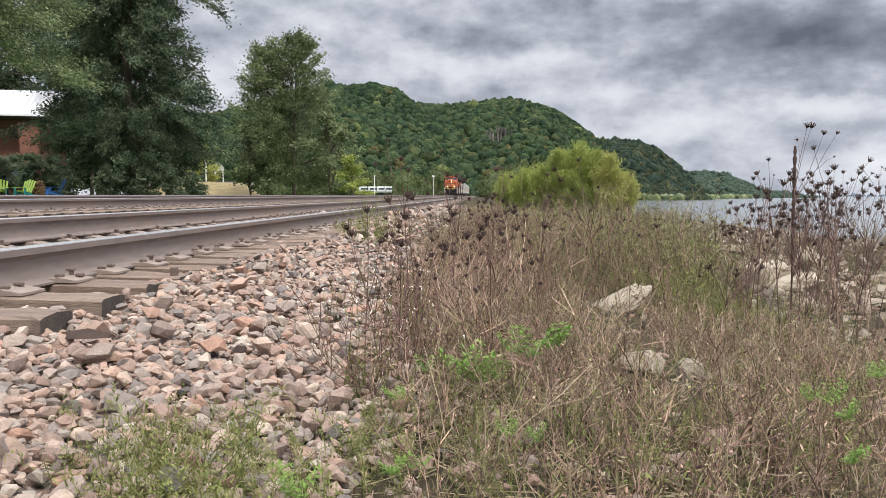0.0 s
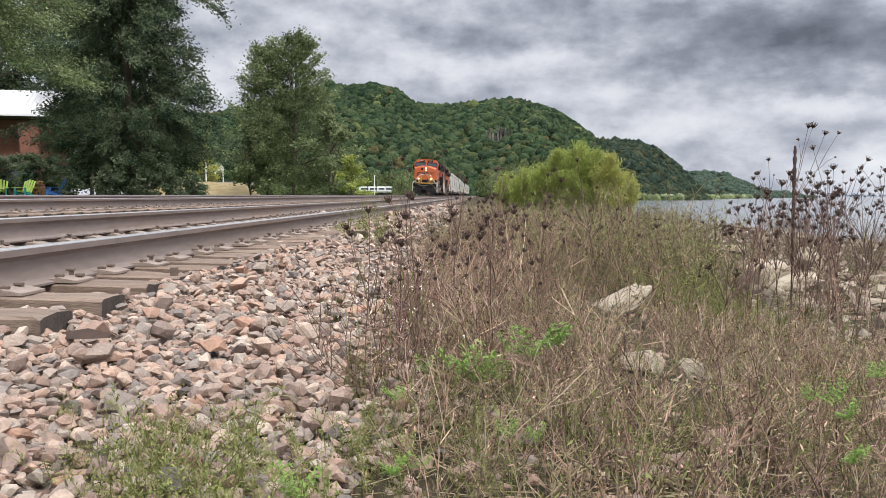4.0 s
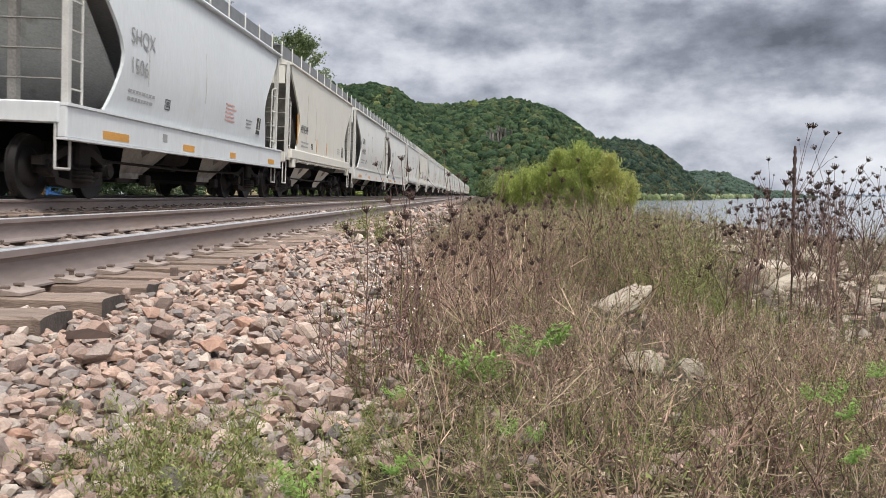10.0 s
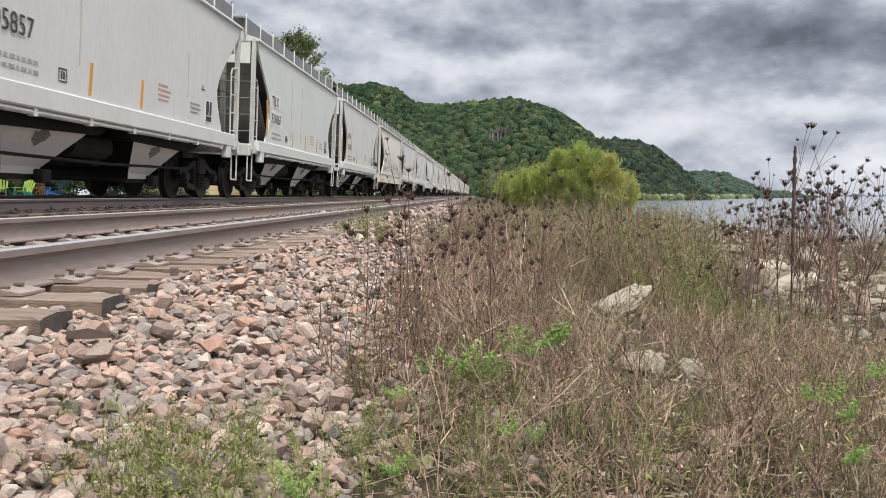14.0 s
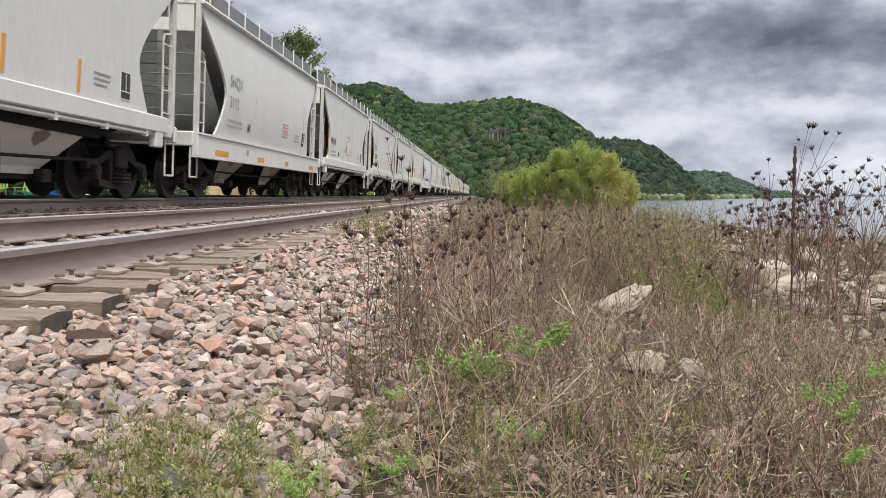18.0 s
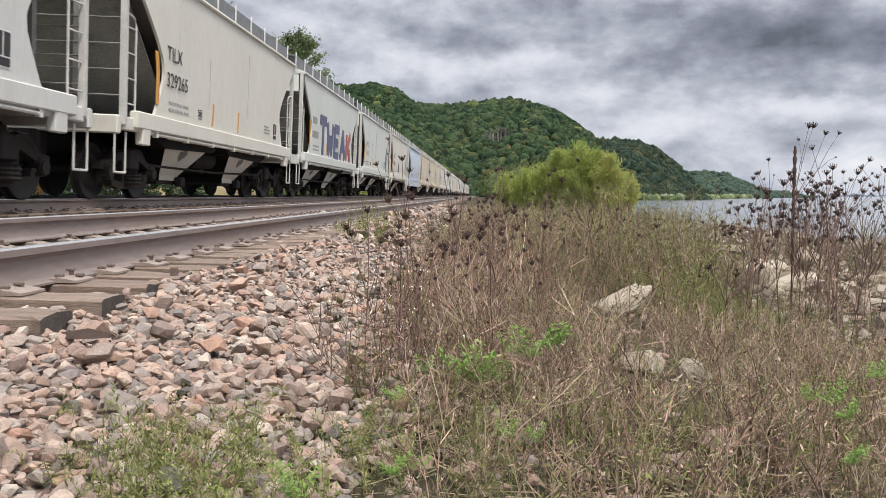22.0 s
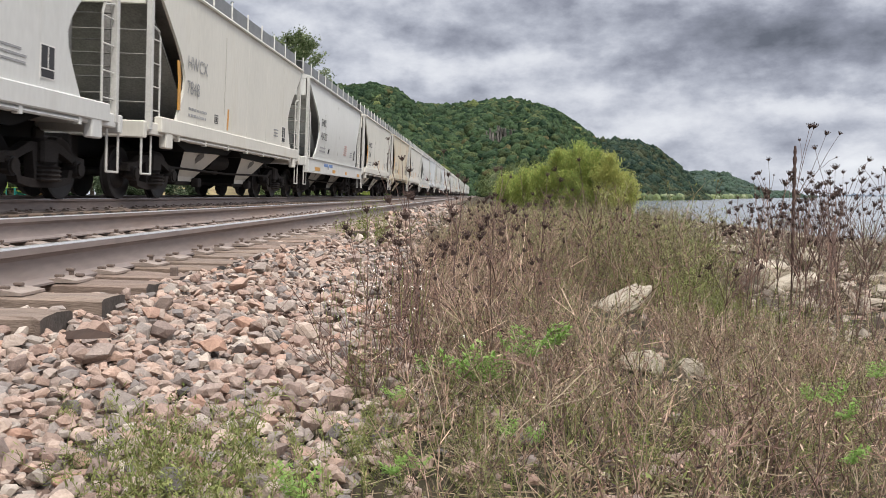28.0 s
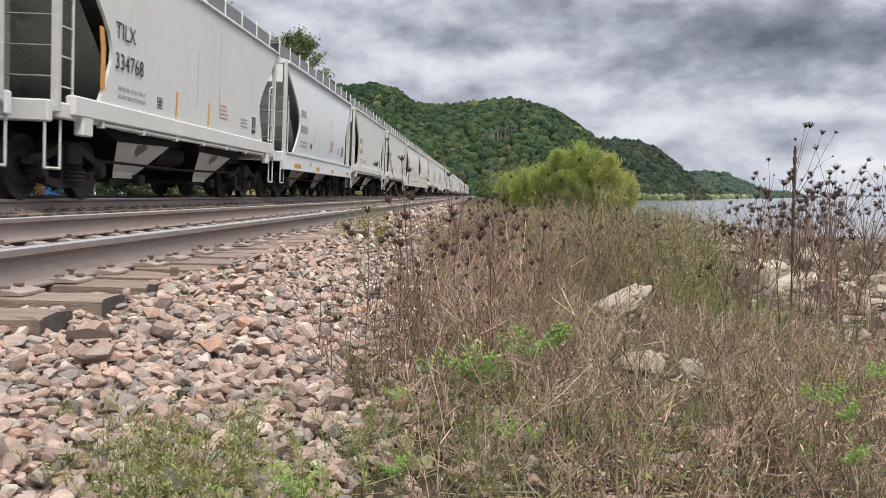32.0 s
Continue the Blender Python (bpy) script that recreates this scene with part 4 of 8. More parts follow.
        nb = part("number_board", Shape().box(min(sd * 0.22, sd * 0.86), max(sd * 0.22, sd * 0.86), 2.55, 2.66, 4.33, 4.55, 0.02), M_BLACK, c, "black lit number board")
        lettering("board_digits", number, 0.21, M_WHITE, nb, pose(sd * 0.54 - 0.27, 2.545, 4.37, 90, 0, 0))
        for k, yy in enumerate((3.15, 4.0)):
            sw = part("side_window", Shape().box(min(sd * 1.53, sd * 1.56), max(sd * 1.53, sd * 1.56), yy, yy + 0.7, 3.45, 4.05, 0.01), M_BLACK, c)
            part("pane", Shape().box(min(sd * 1.55, sd * 1.566), max(sd * 1.55, sd * 1.566), yy + 0.05, yy + 0.65, 3.5, 4.0), M_GLASS_DARK, sw)
        part("mirror", Shape().box(min(sd * 1.56, sd * 1.76), max(sd * 1.56, sd * 1.76), 3.06, 3.12, 3.3, 3.9, 0.02), M_BLACK, c)
        ditch = Shape().lathe((sd * 0.79, 1.12, 2.12), "y", [(0.16, 0.10), (0.0, 0.135), (-0.03, 0.125)], 18)
        part("lamp_plate", Shape().box(min(sd * 0.60, sd * 0.98), max(sd * 0.60, sd * 0.98), 1.22, 1.27, 1.88, 2.32, 0.02), M_YELLOW, c, "yellow ditch light plate")
        dl = part("ditch_light", ditch, M_BLACK, c)
        part("lens", Shape().lathe((sd * 0.79, 1.085, 2.12), "y", [(0, 0.10), (-0.025, 0.085), (-0.04, 0.03)], 18), M_LAMP, dl, "lit ditch light")
        for xx in (0.40, 0.58):
            part("nose_post", Shape().box(min(sd * xx, sd * (xx + 0.1)), max(sd * xx, sd * (xx + 0.07)), 1.04, 1.10, 1.6, 2.62, 0.01), M_YELLOW, c, "yellow front gate post")
        part("lamp_bracket", Shape().box(min(sd * 0.74, sd * 0.84), max(sd * 0.74, sd * 0.84), 1.16, 1.22, 1.5, 2.1), M_YELLOW, c)
        part("marker", Shape().lathe((sd * 0.75, 1.28, 1.36), "y", [(0.2, 0.1), (0, 0.1), (-0.03, 0.06)], 14), M_RED, c, "red marker lamp")
    part("front_sill", Shape().box(-1.08, 1.08, 1.02, 1.48, 1.50, 1.64, 0.02), M_YELLOW, c, "yellow front walkway edge")
    hl = part("headlight", Shape().box(-0.04, 0.20, 1.465, 1.7, 3.08, 3.62, 0.03), M_DARK_ORANGE, c)
    for z in (3.22, 3.48):
        part("lens", Shape().lathe((0.08, 1.455, z), "y", [(0, 0.095), (-0.02, 0.085), (-0.03, 0.03)], 16), M_LAMP, hl, "lit headlamp")
    part("class_light", Shape().box(-0.56, -0.30, 1.47, 1.6, 3.20, 3.52, 0.03), M_BLACK, c, "dark square nose port")
    # emblem in plain slanted bars
    em = Shape()
    for x0, x1, z0, z1, ln in ((-1.14, -0.66, 2.52, 2.61, 0.05), (-1.02, -0.58, 2.70, 2.84, 0.06), (-1.10, -0.98, 2.58, 2.78, 0.10), (-0.52, -0.36, 2.52, 2.84, 0.14), (-0.30, -0.12, 2.52, 2.84, 0.12), (0.02, 0.42, 2.73, 2.84, 0.05), (0.05, 0.36, 2.62, 2.70, 0.03), (-0.02, 0.38, 2.50, 2.59, 0.04), (0.55, 1.14, 2.74, 2.84, 0.06), (0.52, 0.92, 2.60, 2.69, 0.05), (0.46, 0.64, 2.48, 2.70, 0.08), (-1.15, -0.45, 2.38, 2.45, 0.0)):
        em.add([(x0, 1.488, z0 + 0.12), (x1, 1.488, z0 + 0.12), (x1 + ln, 1.488, z1 + 0.12), (x0 + ln, 1.488, z1 + 0.12)], [(0, 1, 2, 3)])
    part("emblem", em, M_DECAL_BLACK, c, "black slanted emblem bars")
    # hood
    hood = Shape().prism([(-0.98, 1.5), (0.98, 1.5), (0.98, 3.75), (-0.98, 3.75)], "y", 5.6, 19.6)
    part("long_hood", hood, M_ORANGE_SIDE, c, "faded orange engine hood")
    top = Shape().prism([(-0.985, 3.75), (0.985, 3.75), (0.985, 4.15), (0.75, 4.38), (-0.75, 4.38), (-0.985, 4.15)], "y", 5.6, 16.2)
    part("hood_top", top, M_HOODTOP, c, "dark grey hood roof")
    for sd in (-1, 1):
        bnd = Shape().box(min(sd * 0.97, sd * 0.992), max(sd * 0.97, sd * 0.992), 5.65, 19.6, 1.5, 2.15)
        part("hood_stripe", bnd, M_YELLOW, c, "yellow hood band")
        cb = Shape().box(min(sd * 1.0, sd * 1.53), max(sd * 1.0, sd * 1.53), 5.6, 8.4, 1.5, 2.05, 0.02)
        part("side_cabinet", cb, M_FADED, c, "dirty yellow side cabinet")
        cb = Shape().box(min(sd * 1.0, sd * 1.5), max(sd * 1.0, sd * 1.5), 5.6, 7.6, 2.05, 3.9, 0.02)
        part("equipment_cabinet", cb, M_ORANGE_SIDE, c)
        sb = Shape().box(min(sd * 1.50, sd * 1.55), max(sd * 1.50, sd * 1.55), 2.2, 8.4, 1.24, 1.66, 0.01)
        part("battery_box", sb, M_SOOT, c, "soot-covered battery box")
        for k in range(5):
            lid = part("box_lid", Shape().box(min(sd * 1.545, sd * 1.562), max(sd * 1.545, sd * 1.562), 2.4 + k * 1.2, 3.5 + k * 1.2, 1.30, 1.60, 0.006), M_SOOT, c)
            part("latch", Shape().box(min(sd * 1.56, sd * 1.58), max(sd * 1.56, sd * 1.58), 2.9 + k * 1.2, 3.0 + k * 1.2, 1.54, 1.60), M_BLACK, lid)
        cs = Shape().box(min(sd * 1.54, sd * 1.553), max(sd * 1.54, sd * 1.553), 2.0, 5.6, 1.66, 2.04)
        part("cab_stripe", cs, M_FADED, c, "yellow cab band")
        cs = Shape().box(min(sd * 1.54, sd * 1.556), max(sd * 1.54, sd * 1.556), 2.0, 2.9, 2.04, 2.10)
        part("cab_line", cs, M_BLACK, c)
        for k in range(3):
            part("pinstripe", Shape().box(min(sd * 1.54, sd * 1.558), max(sd * 1.54, sd * 1.558), 5.6, 8.4, 1.74 + 0.1 * k, 1.752 + 0.1 * k), M_BLACK, c)
            part("pinstripe", Shape().box(min(sd * 0.98, sd * 0.996), max(sd * 0.98, sd * 0.996), 8.4, 19.6, 1.7 + 0.13 * k, 1.72 + 0.13 * k), M_BLACK, c)
        part("cab_door", Shape().box(min(sd * 1.535, sd * 1.551), max(sd * 1.535, sd * 1.551), 4.95, 5.5, 2.14, 4.0, 0.005), M_ORANGE_SIDE, c)
        part("cab_seam", Shape().box(min(sd * 1.535, sd * 1.554), max(sd * 1.535, sd * 1.554), 4.90, 4.915, 1.7, 4.05), M_BLACK, c)
        part("roof_band", Shape().box(min(sd * 0.97, sd * 0.992), max(sd * 0.97, sd * 0.992), 8.2, 14.6, 3.42, 3.75), M_YELLOW, c, "weathered yellow roof band")
        part("cab_vent", Shape().box(min(sd * 1.535, sd * 1.56), max(sd * 1.535, sd * 1.56), 3.55, 3.9, 1.92, 2.42, 0.005), M_BLACK, c, "dark slot in the cab side")
        for k in range(4):
            part("upper_vent", Shape().box(min(sd * 0.99, sd * 1.52), max(sd * 0.99, sd * 1.52), 5.7 + k * 0.62, 6.15 + k * 0.62, 3.75, 4.45, 0.03), M_BLACK, c, "black upper filter housing")
        for k in range(11):
            y = 8.6 + k * 1.0
            part("stanchion", Shape().box(min(sd * 1.46, sd * 1.52), max(sd * 1.46, sd * 1.52), y - 0.06, y + 0.06, 1.5, 2.62), M_BLACK, c, "black handrail stanchion")
        part("side_handrail", Shape().tube([(sd * 1.49, 8.5, 2.62), (sd * 1.49, 19.2, 2.62)], 0.022, 6), M_BLACK, c)
        for k in range(9):
            y = 8.3 + k * 0.95
            part("hood_door", Shape().box(min(sd * 0.97, sd * 1.0), max(sd * 0.97, sd * 1.0), y, y + 0.86, 2.2, 3.55, 0.01), M_ORANGE_WORN, c)
        rad = Shape().prism([(sd * 0.98, 3.78), (sd * 1.50, 4.30), (sd * 1.54, 4.32), (sd * 1.54, 4.60), (sd * 1.2, 4.66), (0, 4.68), (0, 3.8)], "y", 14.6, 20.4)
        part("radiator_wing", rad, M_HOODTOP, c, "dark flared radiator housing")
        for k in range(4):
            g = Shape().loft([[(sd * 1.03, 14.9 + k * 1.35, 3.80), (sd * 1.03, 16.05 + k * 1.35, 3.80), (sd * 1.0, 16.05 + k * 1.35, 3.84), (sd * 1.0, 14.9 + k * 1.35, 3.84)], [(sd * 1.50, 14.9 + k * 1.35, 4.26), (sd * 1.50, 16.05 + k * 1.35, 4.26), (sd * 1.47, 16.05 + k * 1.35, 4.30), (sd * 1.47, 14.9 + k * 1.35, 4.30)]])
            part("radiator_screen", g, M_BLACK, c, "black radiator screen")
        for k in range(6):
            part("grille", Shape().box(min(sd * 0.98, sd * 1.012), max(sd * 0.98, sd * 1.012), 15.6 + k * 0.66, 15.98 + k * 0.66, 2.0, 3.45, 0.01), M_BLACK, c, "black louvred grille")
        for k in range(3):
            part("pinstripe", Shape().box(min(sd * 1.54, sd * 1.562), max(sd * 1.54, sd * 1.562), 2.0, 5.6, 1.74 + 0.1 * k, 1.752 + 0.1 * k), M_BLACK, c)
        for k in range(2):
            part("air_reservoir", Shape().cyl((sd * 1.40, 9.0 + k * 2.1, 1.02), (sd * 1.40, 10.8 + k * 2.1, 1.02), 0.19, 14), M_TANK, c, "dusty air reservoir", 40)
        eb = Shape()
        for y0, y1, z0, z1, ln in ((9.0, 9.9, 3.15, 3.28, 0), (9.0, 9.9, 2.85, 2.98, 0), (10.2, 10.8, 2.7, 3.3, 0.1), (11.1, 12.0, 3.1, 3.25, 0.1), (11.2, 12.1, 2.72, 2.85, 0.1), (12.4, 13.3, 3.05, 3.2, 0.1), (12.4, 12.9, 2.75, 2.88, 0.1), (8.9, 13.2, 2.5, 2.58, 0.2)):
            eb.add([(sd * 1.012, y0, z0), (sd * 1.012, y1, z0), (sd * 1.012, y1 + ln, z1), (sd * 1.012, y0 + ln, z1)], [(0, 1, 2, 3)])
        part("side_emblem", eb, M_DECAL_BLACK, c, "dark worn emblem bars")
        lettering("cab_number", number, 0.55, M_DECAL_BLACK, c, pose(1.548, 2.95, 2.72, 90, 0, 90) if sd > 0 else pose(-1.548, 4.4, 2.72, 90, 0, -90), "dark road number")
        part("air_tank", Shape().cyl((sd * 1.25, 13.9, 0.95), (sd * 1.25, 15.2, 0.95), 0.2, 14), M_TANK, c, "", 40)
        # truck side frames
        for yc in (4.75, 17.3):
            f = Shape().prism([(yc - 2.6, 0.75), (yc - 2.5, 0.95), (yc - 1.0, 0.88), (yc, 0.95), (yc + 1.0, 0.88), (yc + 2.5, 0.95), (yc + 2.6, 0.75), (yc + 2.2, 0.45), (yc + 1.6, 0.6), (yc + 1.1, 0.6), (yc + 0.4, 0.45), (yc - 0.4, 0.45), (yc - 1.1, 0.6), (yc - 1.6, 0.6), (yc - 2.2, 0.45)], "x", min(sd * 1.0, sd * 1.18), max(sd * 1.0, sd * 1.18))
            for d in (-1.85, 0, 1.85):
                f.box(min(sd * 1.1, sd * 1.32), max(sd * 1.1, sd * 1.32), yc + d - 0.19, yc + d + 0.19, 0.36, 0.72, 0.04)
                f.cyl((sd * 1.25, yc + d, 0.53), (sd * 1.36, yc + d, 0.53), 0.12, 12)
                f.tube([(sd * 1.2, yc + d + 0.45 + 0.09 * math.cos(k * 1.3), 0.5 + 0.02 * k) for k in range(16)], 0.025, 5)
            f.cyl((sd * 1.2, yc - 1.2, 1.05), (sd * 1.2, yc - 0.6, 1.05), 0.13, 12).cyl((sd * 1.2, yc + 0.6, 1.05), (sd * 1.2, yc + 1.2, 1.05), 0.13, 12)
            f.box(min(sd * 1.05, sd * 1.3), max(sd * 1.05, sd * 1.3), yc - 0.25, yc + 0.25, 0.7, 1.12, 0.04)
            part("truck_frame", f, M_GRIME, c, "brake-dusted truck frame")
    for yc in (4.75, 17.3):
        # Dark box added for the frames and shade seen between the wheels.
        part("truck_bolster", Shape().box(-0.66, 0.66, yc - 2.7, yc + 2.7, 0.30, 1.0, 0.03), M_BLACK, c)
    tank = Shape().prism([(-1.45, 0.95), (-1.2, 0.38), (1.2, 0.38), (1.45, 0.95), (1.45, 1.2), (-1.45, 1.2)], "y", 8.5, 13.6)
    part("fuel_tank", tank, M_TANK, c, "dusty tan fuel tank")
    for d in (4.75 - 1.85, 4.75, 4.75 + 1.85, 17.3 - 1.85, 17.3, 17.3 + 1.85):
        w = part("wheelset", wheelset_shape(0.53), M_WHEEL, c, "", 40)
        w.location = (0, d, 0.53)
    ex = Shape().box(-0.5, 0.5, 11.0, 12.6, 4.36, 4.55, 0.04)
    part("exhaust_stack", ex, M_HOODTOP, c)
    part("horn", Shape().cyl((-0.3, 6.0, 4.5), (-0.3, 5.6, 4.5), 0.05, 10, 0.09).cyl((0.0, 6.0, 4.5), (0.0, 5.6, 4.5), 0.05, 10, 0.09).box(-0.4, 0.2, 5.9, 6.1, 4.36, 4.5), M_BLACK, c)
    rear = Shape().box(-0.98, 0.98, 19.6, 20.2, 1.5, 3.9, 0.03)
    part("rear_hood", rear, M_ORANGE, c, "orange rear hood end")
    part("rear_band", Shape().box(-0.99, 0.99, 19.62, 20.212, 1.5, 2.12, 0.02), M_YELLOW, c, "yellow rear band")
    for k in range(4):
        part("rear_pinstripe", Shape().box(-0.996, 0.996, 19.62, 20.222, 1.60 + 0.13 * k, 1.625 + 0.13 * k), M_BLACK, c)
    return c


ENGINE = 22.1
PITCH = 12.82
RIDE = 0.2175
ROLL = Matrix.Rotation(math.atan(0.045), 4, "Y")
engines = [locomotive("4227"), locomotive("6709")]
deep, tubed = hopper_car("deep_sill"), hopper_car("tube_sill")
deep_far, tubed_far = hopper_car("deep_sill", True), hopper_car("tube_sill", True)
# paint and sill of each wagon in running order, as (paint, sill)
ORDER = "cool:d cream:t grey:d grey:d grey:t cream:t grey:t grey:t mint:t grey:t cream:d grey:t grey:t grey:d grey:t grey:d grey:t grey:t grey:t cream:t cool:d grey:t cream:t mint:t mint:t cream:t blue:d tan:t tan:t tan:t cream:t grey:t grey:t cream:t grey:d cream:t tan:t cream:t grey:d cool:t grey:t".split()
COUNT = 70
REST = ("grey:t", "cream:d", "cool:d", "grey:d", "cream:t", "grey:t", "mint:t")
wagons = []
for i in range(COUNT):
    colour, sill = (ORDER[i] if i < len(ORDER) else REST[(i * 5) % 7]).split(":")
    base = (deep if i < 45 else deep_far) if sill == "d" else (tubed if i < 45 else tubed_far)
    car = base if not any(base is w for w in wagons) else copy_thing(base, Matrix())
    for o in car.children_recursive:
        if o.type == "MESH" and o.material_slots and o.material_slots[0].material and o.material_slots[0].material.name.endswith("hopper_paint"):
            o.material_slots[0].link = "OBJECT"
            o.material_slots[0].material = PAINT[colour]
    wagons.append(car)

# ---- the drifting clouds ahead ----
def cloud_bank():
    m = bpy.data.materials.new("glowing_grey_cloud")
    m.use_nodes = True
    nt = m.node_tree
    nt.nodes.clear()
    co = nt.nodes.new("ShaderNodeTexCoord")
    em = nt.nodes.new("ShaderNodeEmission")
    out = nt.nodes.new("ShaderNodeOutputMaterial")
    nt.links.new(sky_nodes(nt, co.outputs["Object"]), em.inputs[0])
    nt.links.new(em.outputs[0], out.inputs[0])
    s, R = Shape(), 4300
    az = [radians(-75 + 5 * i) for i in range(31)]
    el = [radians(a) for a in (-0.6, 2, 5, 8, 11, 14, 17, 20, 24, 28)]
    s.loft([[(R * math.sin(a) * math.cos(e), R * math.cos(a) * math.cos(e), R * math.sin(e)) for a in az] for e in el], False, False)
    return mesh_thing("backdrop", s, m, "grey overcast clouds drifting over the lake", "clouds", "", "structure", 60)


clouds = cloud_bank()

# ---- placing along the view ----
TURN = radians(2.56)


def ahead(u, d):
    """World x, y of a place d metres ahead of the lens, u across the view."""
    a = (u - 784) / 1475 * d
    return a * math.cos(TURN) - d * math.sin(TURN), a * math.sin(TURN) + d * math.cos(TURN)


def level(v, d):
    """World height of a place d metres ahead at v down the view."""
    return EYE[2] + (346 - v) / 1475 * d


# ---- hills ----
def blob(rng, sub=2, squash=0.85, rough=0.28):
    bm = bmesh.new()
    bmesh.ops.create_icosphere(bm, subdivisions=sub, radius=1.0)
    off = Vector(rng.uniform(-50, 50, 3))
    v = np.array([tuple(p.co * (1 + rough * (noise.noise(p.co * 1.6 + off) + 0.6 * noise.noise(p.co * 4.1 + off)))) for p in bm.verts])
    v[:, 2] *= squash
    f = np.array([[q.index for q in t.verts] for t in bm.faces])
    bm.free()
    return v, f


rngh = np.random.default_rng(5)
CROWNS = [blob(rngh, 2, rngh.uniform(0.95, 1.35), 0.45) for _ in range(12)]


def canopy(rng, leafs, leaf):
    """A tree top: a rough inner mass with loose leaf clumps standing off it."""
    v, f = blob(rng, 2 if leafs > 40 else 1, 1.0, 0.46)
    tall = rng.uniform(0.85, 1.15)
    d = rng.normal(0, 1, (leafs, 3)); d /= np.linalg.norm(d, axis=1)[:, None]
    d[:, 2] = np.abs(d[:, 2]) * 1.1 - 0.25
    lump = np.array([1 + 0.45 * noise.noise(Vector(q) * 2.1 + Vector((tall * 40, 0, 0))) for q in d])
    c = d * (lump * rng.uniform(0.85, 1.08, leafs))[:, None]
    a = rng.normal(0, 1, (leafs, 3)); a /= np.linalg.norm(a, axis=1)[:, None]
    b = np.cross(a, d + rng.normal(0, 0.5, (leafs, 3))); b /= np.linalg.norm(b, axis=1)[:, None]
    s = leaf * rng.uniform(0.6, 1.4, (leafs, 1))
    t = np.stack([c - a * s, c + a * s * 0.7 - b * s * 0.7, c + a * s * 0.7 + b * s * 0.7], 1).reshape(-1, 3)
    V = np.concatenate([v, t]) * (1, 1, tall)
    return V, np.concatenate([f, np.arange(leafs * 3).reshape(-1, 3) + len(v)])


NEAR_CANOPY = [canopy(rngh, 60, 0.15) for _ in range(14)]
FAR_CANOPY = [canopy(rngh, 24, 0.18) for _ in range(10)]


def hill(name, label, ridge, near, far, crowns, size, mats, foot=0.0, back=1.4, cols=60, bare=()):
    """A wooded ridge: its skyline as (across, down) points, its foot and crest distances."""
    pts = np.array(ridge, float)
    us = np.linspace(pts[0, 0], pts[-1, 0], cols)
    crest = np.interp(us, pts[:, 0], pts[:, 1])
    ts = np.concatenate([np.linspace(0, 1, 16), [1.15, back]])

    def place(u, t, rise):
        d = near + (far - near) * t
        top = (346 - rise) / 1475 * far
        prof = np.where(t <= 1, np.clip(t, 0, 1) ** 0.85, 1 - (t - 1) * 1.2)
        wob = np.array([noise.noise((float(a) * 0.012, float(b) * 2.2, 3.0)) for a, b in zip(np.ravel(u), np.ravel(t))]).reshape(np.shape(u))
        z = foot + (top - foot) * np.clip(prof + 0.20 * wob * np.clip(t * (1.05 - t) * 4, 0, 1), -0.05, 1.05)
        a = (u - 784) / 1475 * d
        return np.stack([a * math.cos(TURN) - d * math.sin(TURN), a * math.sin(TURN) + d * math.cos(TURN), z - 1.5 * size * 0.5], -1)

    U, T = np.meshgrid(us, ts)
    R = np.broadcast_to(crest, U.shape)
    V = place(U, T, R).reshape(-1, 3)
    ids = np.arange(U.size).reshape(U.shape)
    F = np.stack([ids[:-1, :-1], ids[:-1, 1:], ids[1:, 1:], ids[1:, :-1]], 2).reshape(-1, 4)
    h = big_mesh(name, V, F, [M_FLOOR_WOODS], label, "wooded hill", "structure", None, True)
    u = rngh.uniform(pts[0, 0], pts[-1, 0], crowns)
    t = rngh.uniform(0, 1.04, crowns) ** 0.8
    ridge_u = rngh.uniform(pts[0, 0], pts[-1, 0], crowns // 9)
    u, t = np.concatenate([u, ridge_u]), np.concatenate([t, rngh.uniform(0.94, 1.03, len(ridge_u))])
    if bare:
        q = (u > bare[0]) & (u < bare[1]) & (t > bare[2]) & (t < bare[3]) & (rngh.random(len(u)) < 0.5)
        u, t = u[~q], t[~q]
    P = place(u, t, np.interp(u, pts[:, 0], pts[:, 1]))
    n = len(P)
    sz = size * rngh.lognormal(-0.1, 0.24, n)
    rows = np.column_stack([P[:, 0], P[:, 1], P[:, 2] + 0.2 * sz, sz, rngh.uniform(0, 6.3, n), rngh.normal(0, 0.1, n), rngh.normal(0, 0.1, n)])
    if len(mats) == 1:
        pick = np.zeros(n, int)
    else:
        patch_of = np.array([noise.noise((float(a) * 0.02, float(b) * 5.0, 8.0)) for a, b in zip(u, t)])
        r = rngh.random(n) + 0.35 * patch_of
        low = np.clip(0.42 - t, 0, 0.42) / 0.42
        pick = np.where(r < 0.40 - 0.3 * low, 0, np.where(r < 0.80 - 0.3 * low, 1, np.where(r < 1.04 - 0.25 * low, 2, np.where(r < 1.06 - 0.08 * low, 3, 4))))
    vs, fs, ms, k = [], [], [], 0
    for i in range(len(mats)):
        if (pick == i).any():
            V, F = scatter(NEAR_CANOPY if near < 700 else FAR_CANOPY, rows[pick == i], rngh)
            vs.append(V); fs.append(F + k); ms.append(np.full(len(F), i))
            k += len(V)
    big_mesh("woods", np.concatenate(vs), np.concatenate(fs), mats, "mixed green and early autumn forest canopy", "forest", "stuff", np.concatenate(ms), True)
    return h


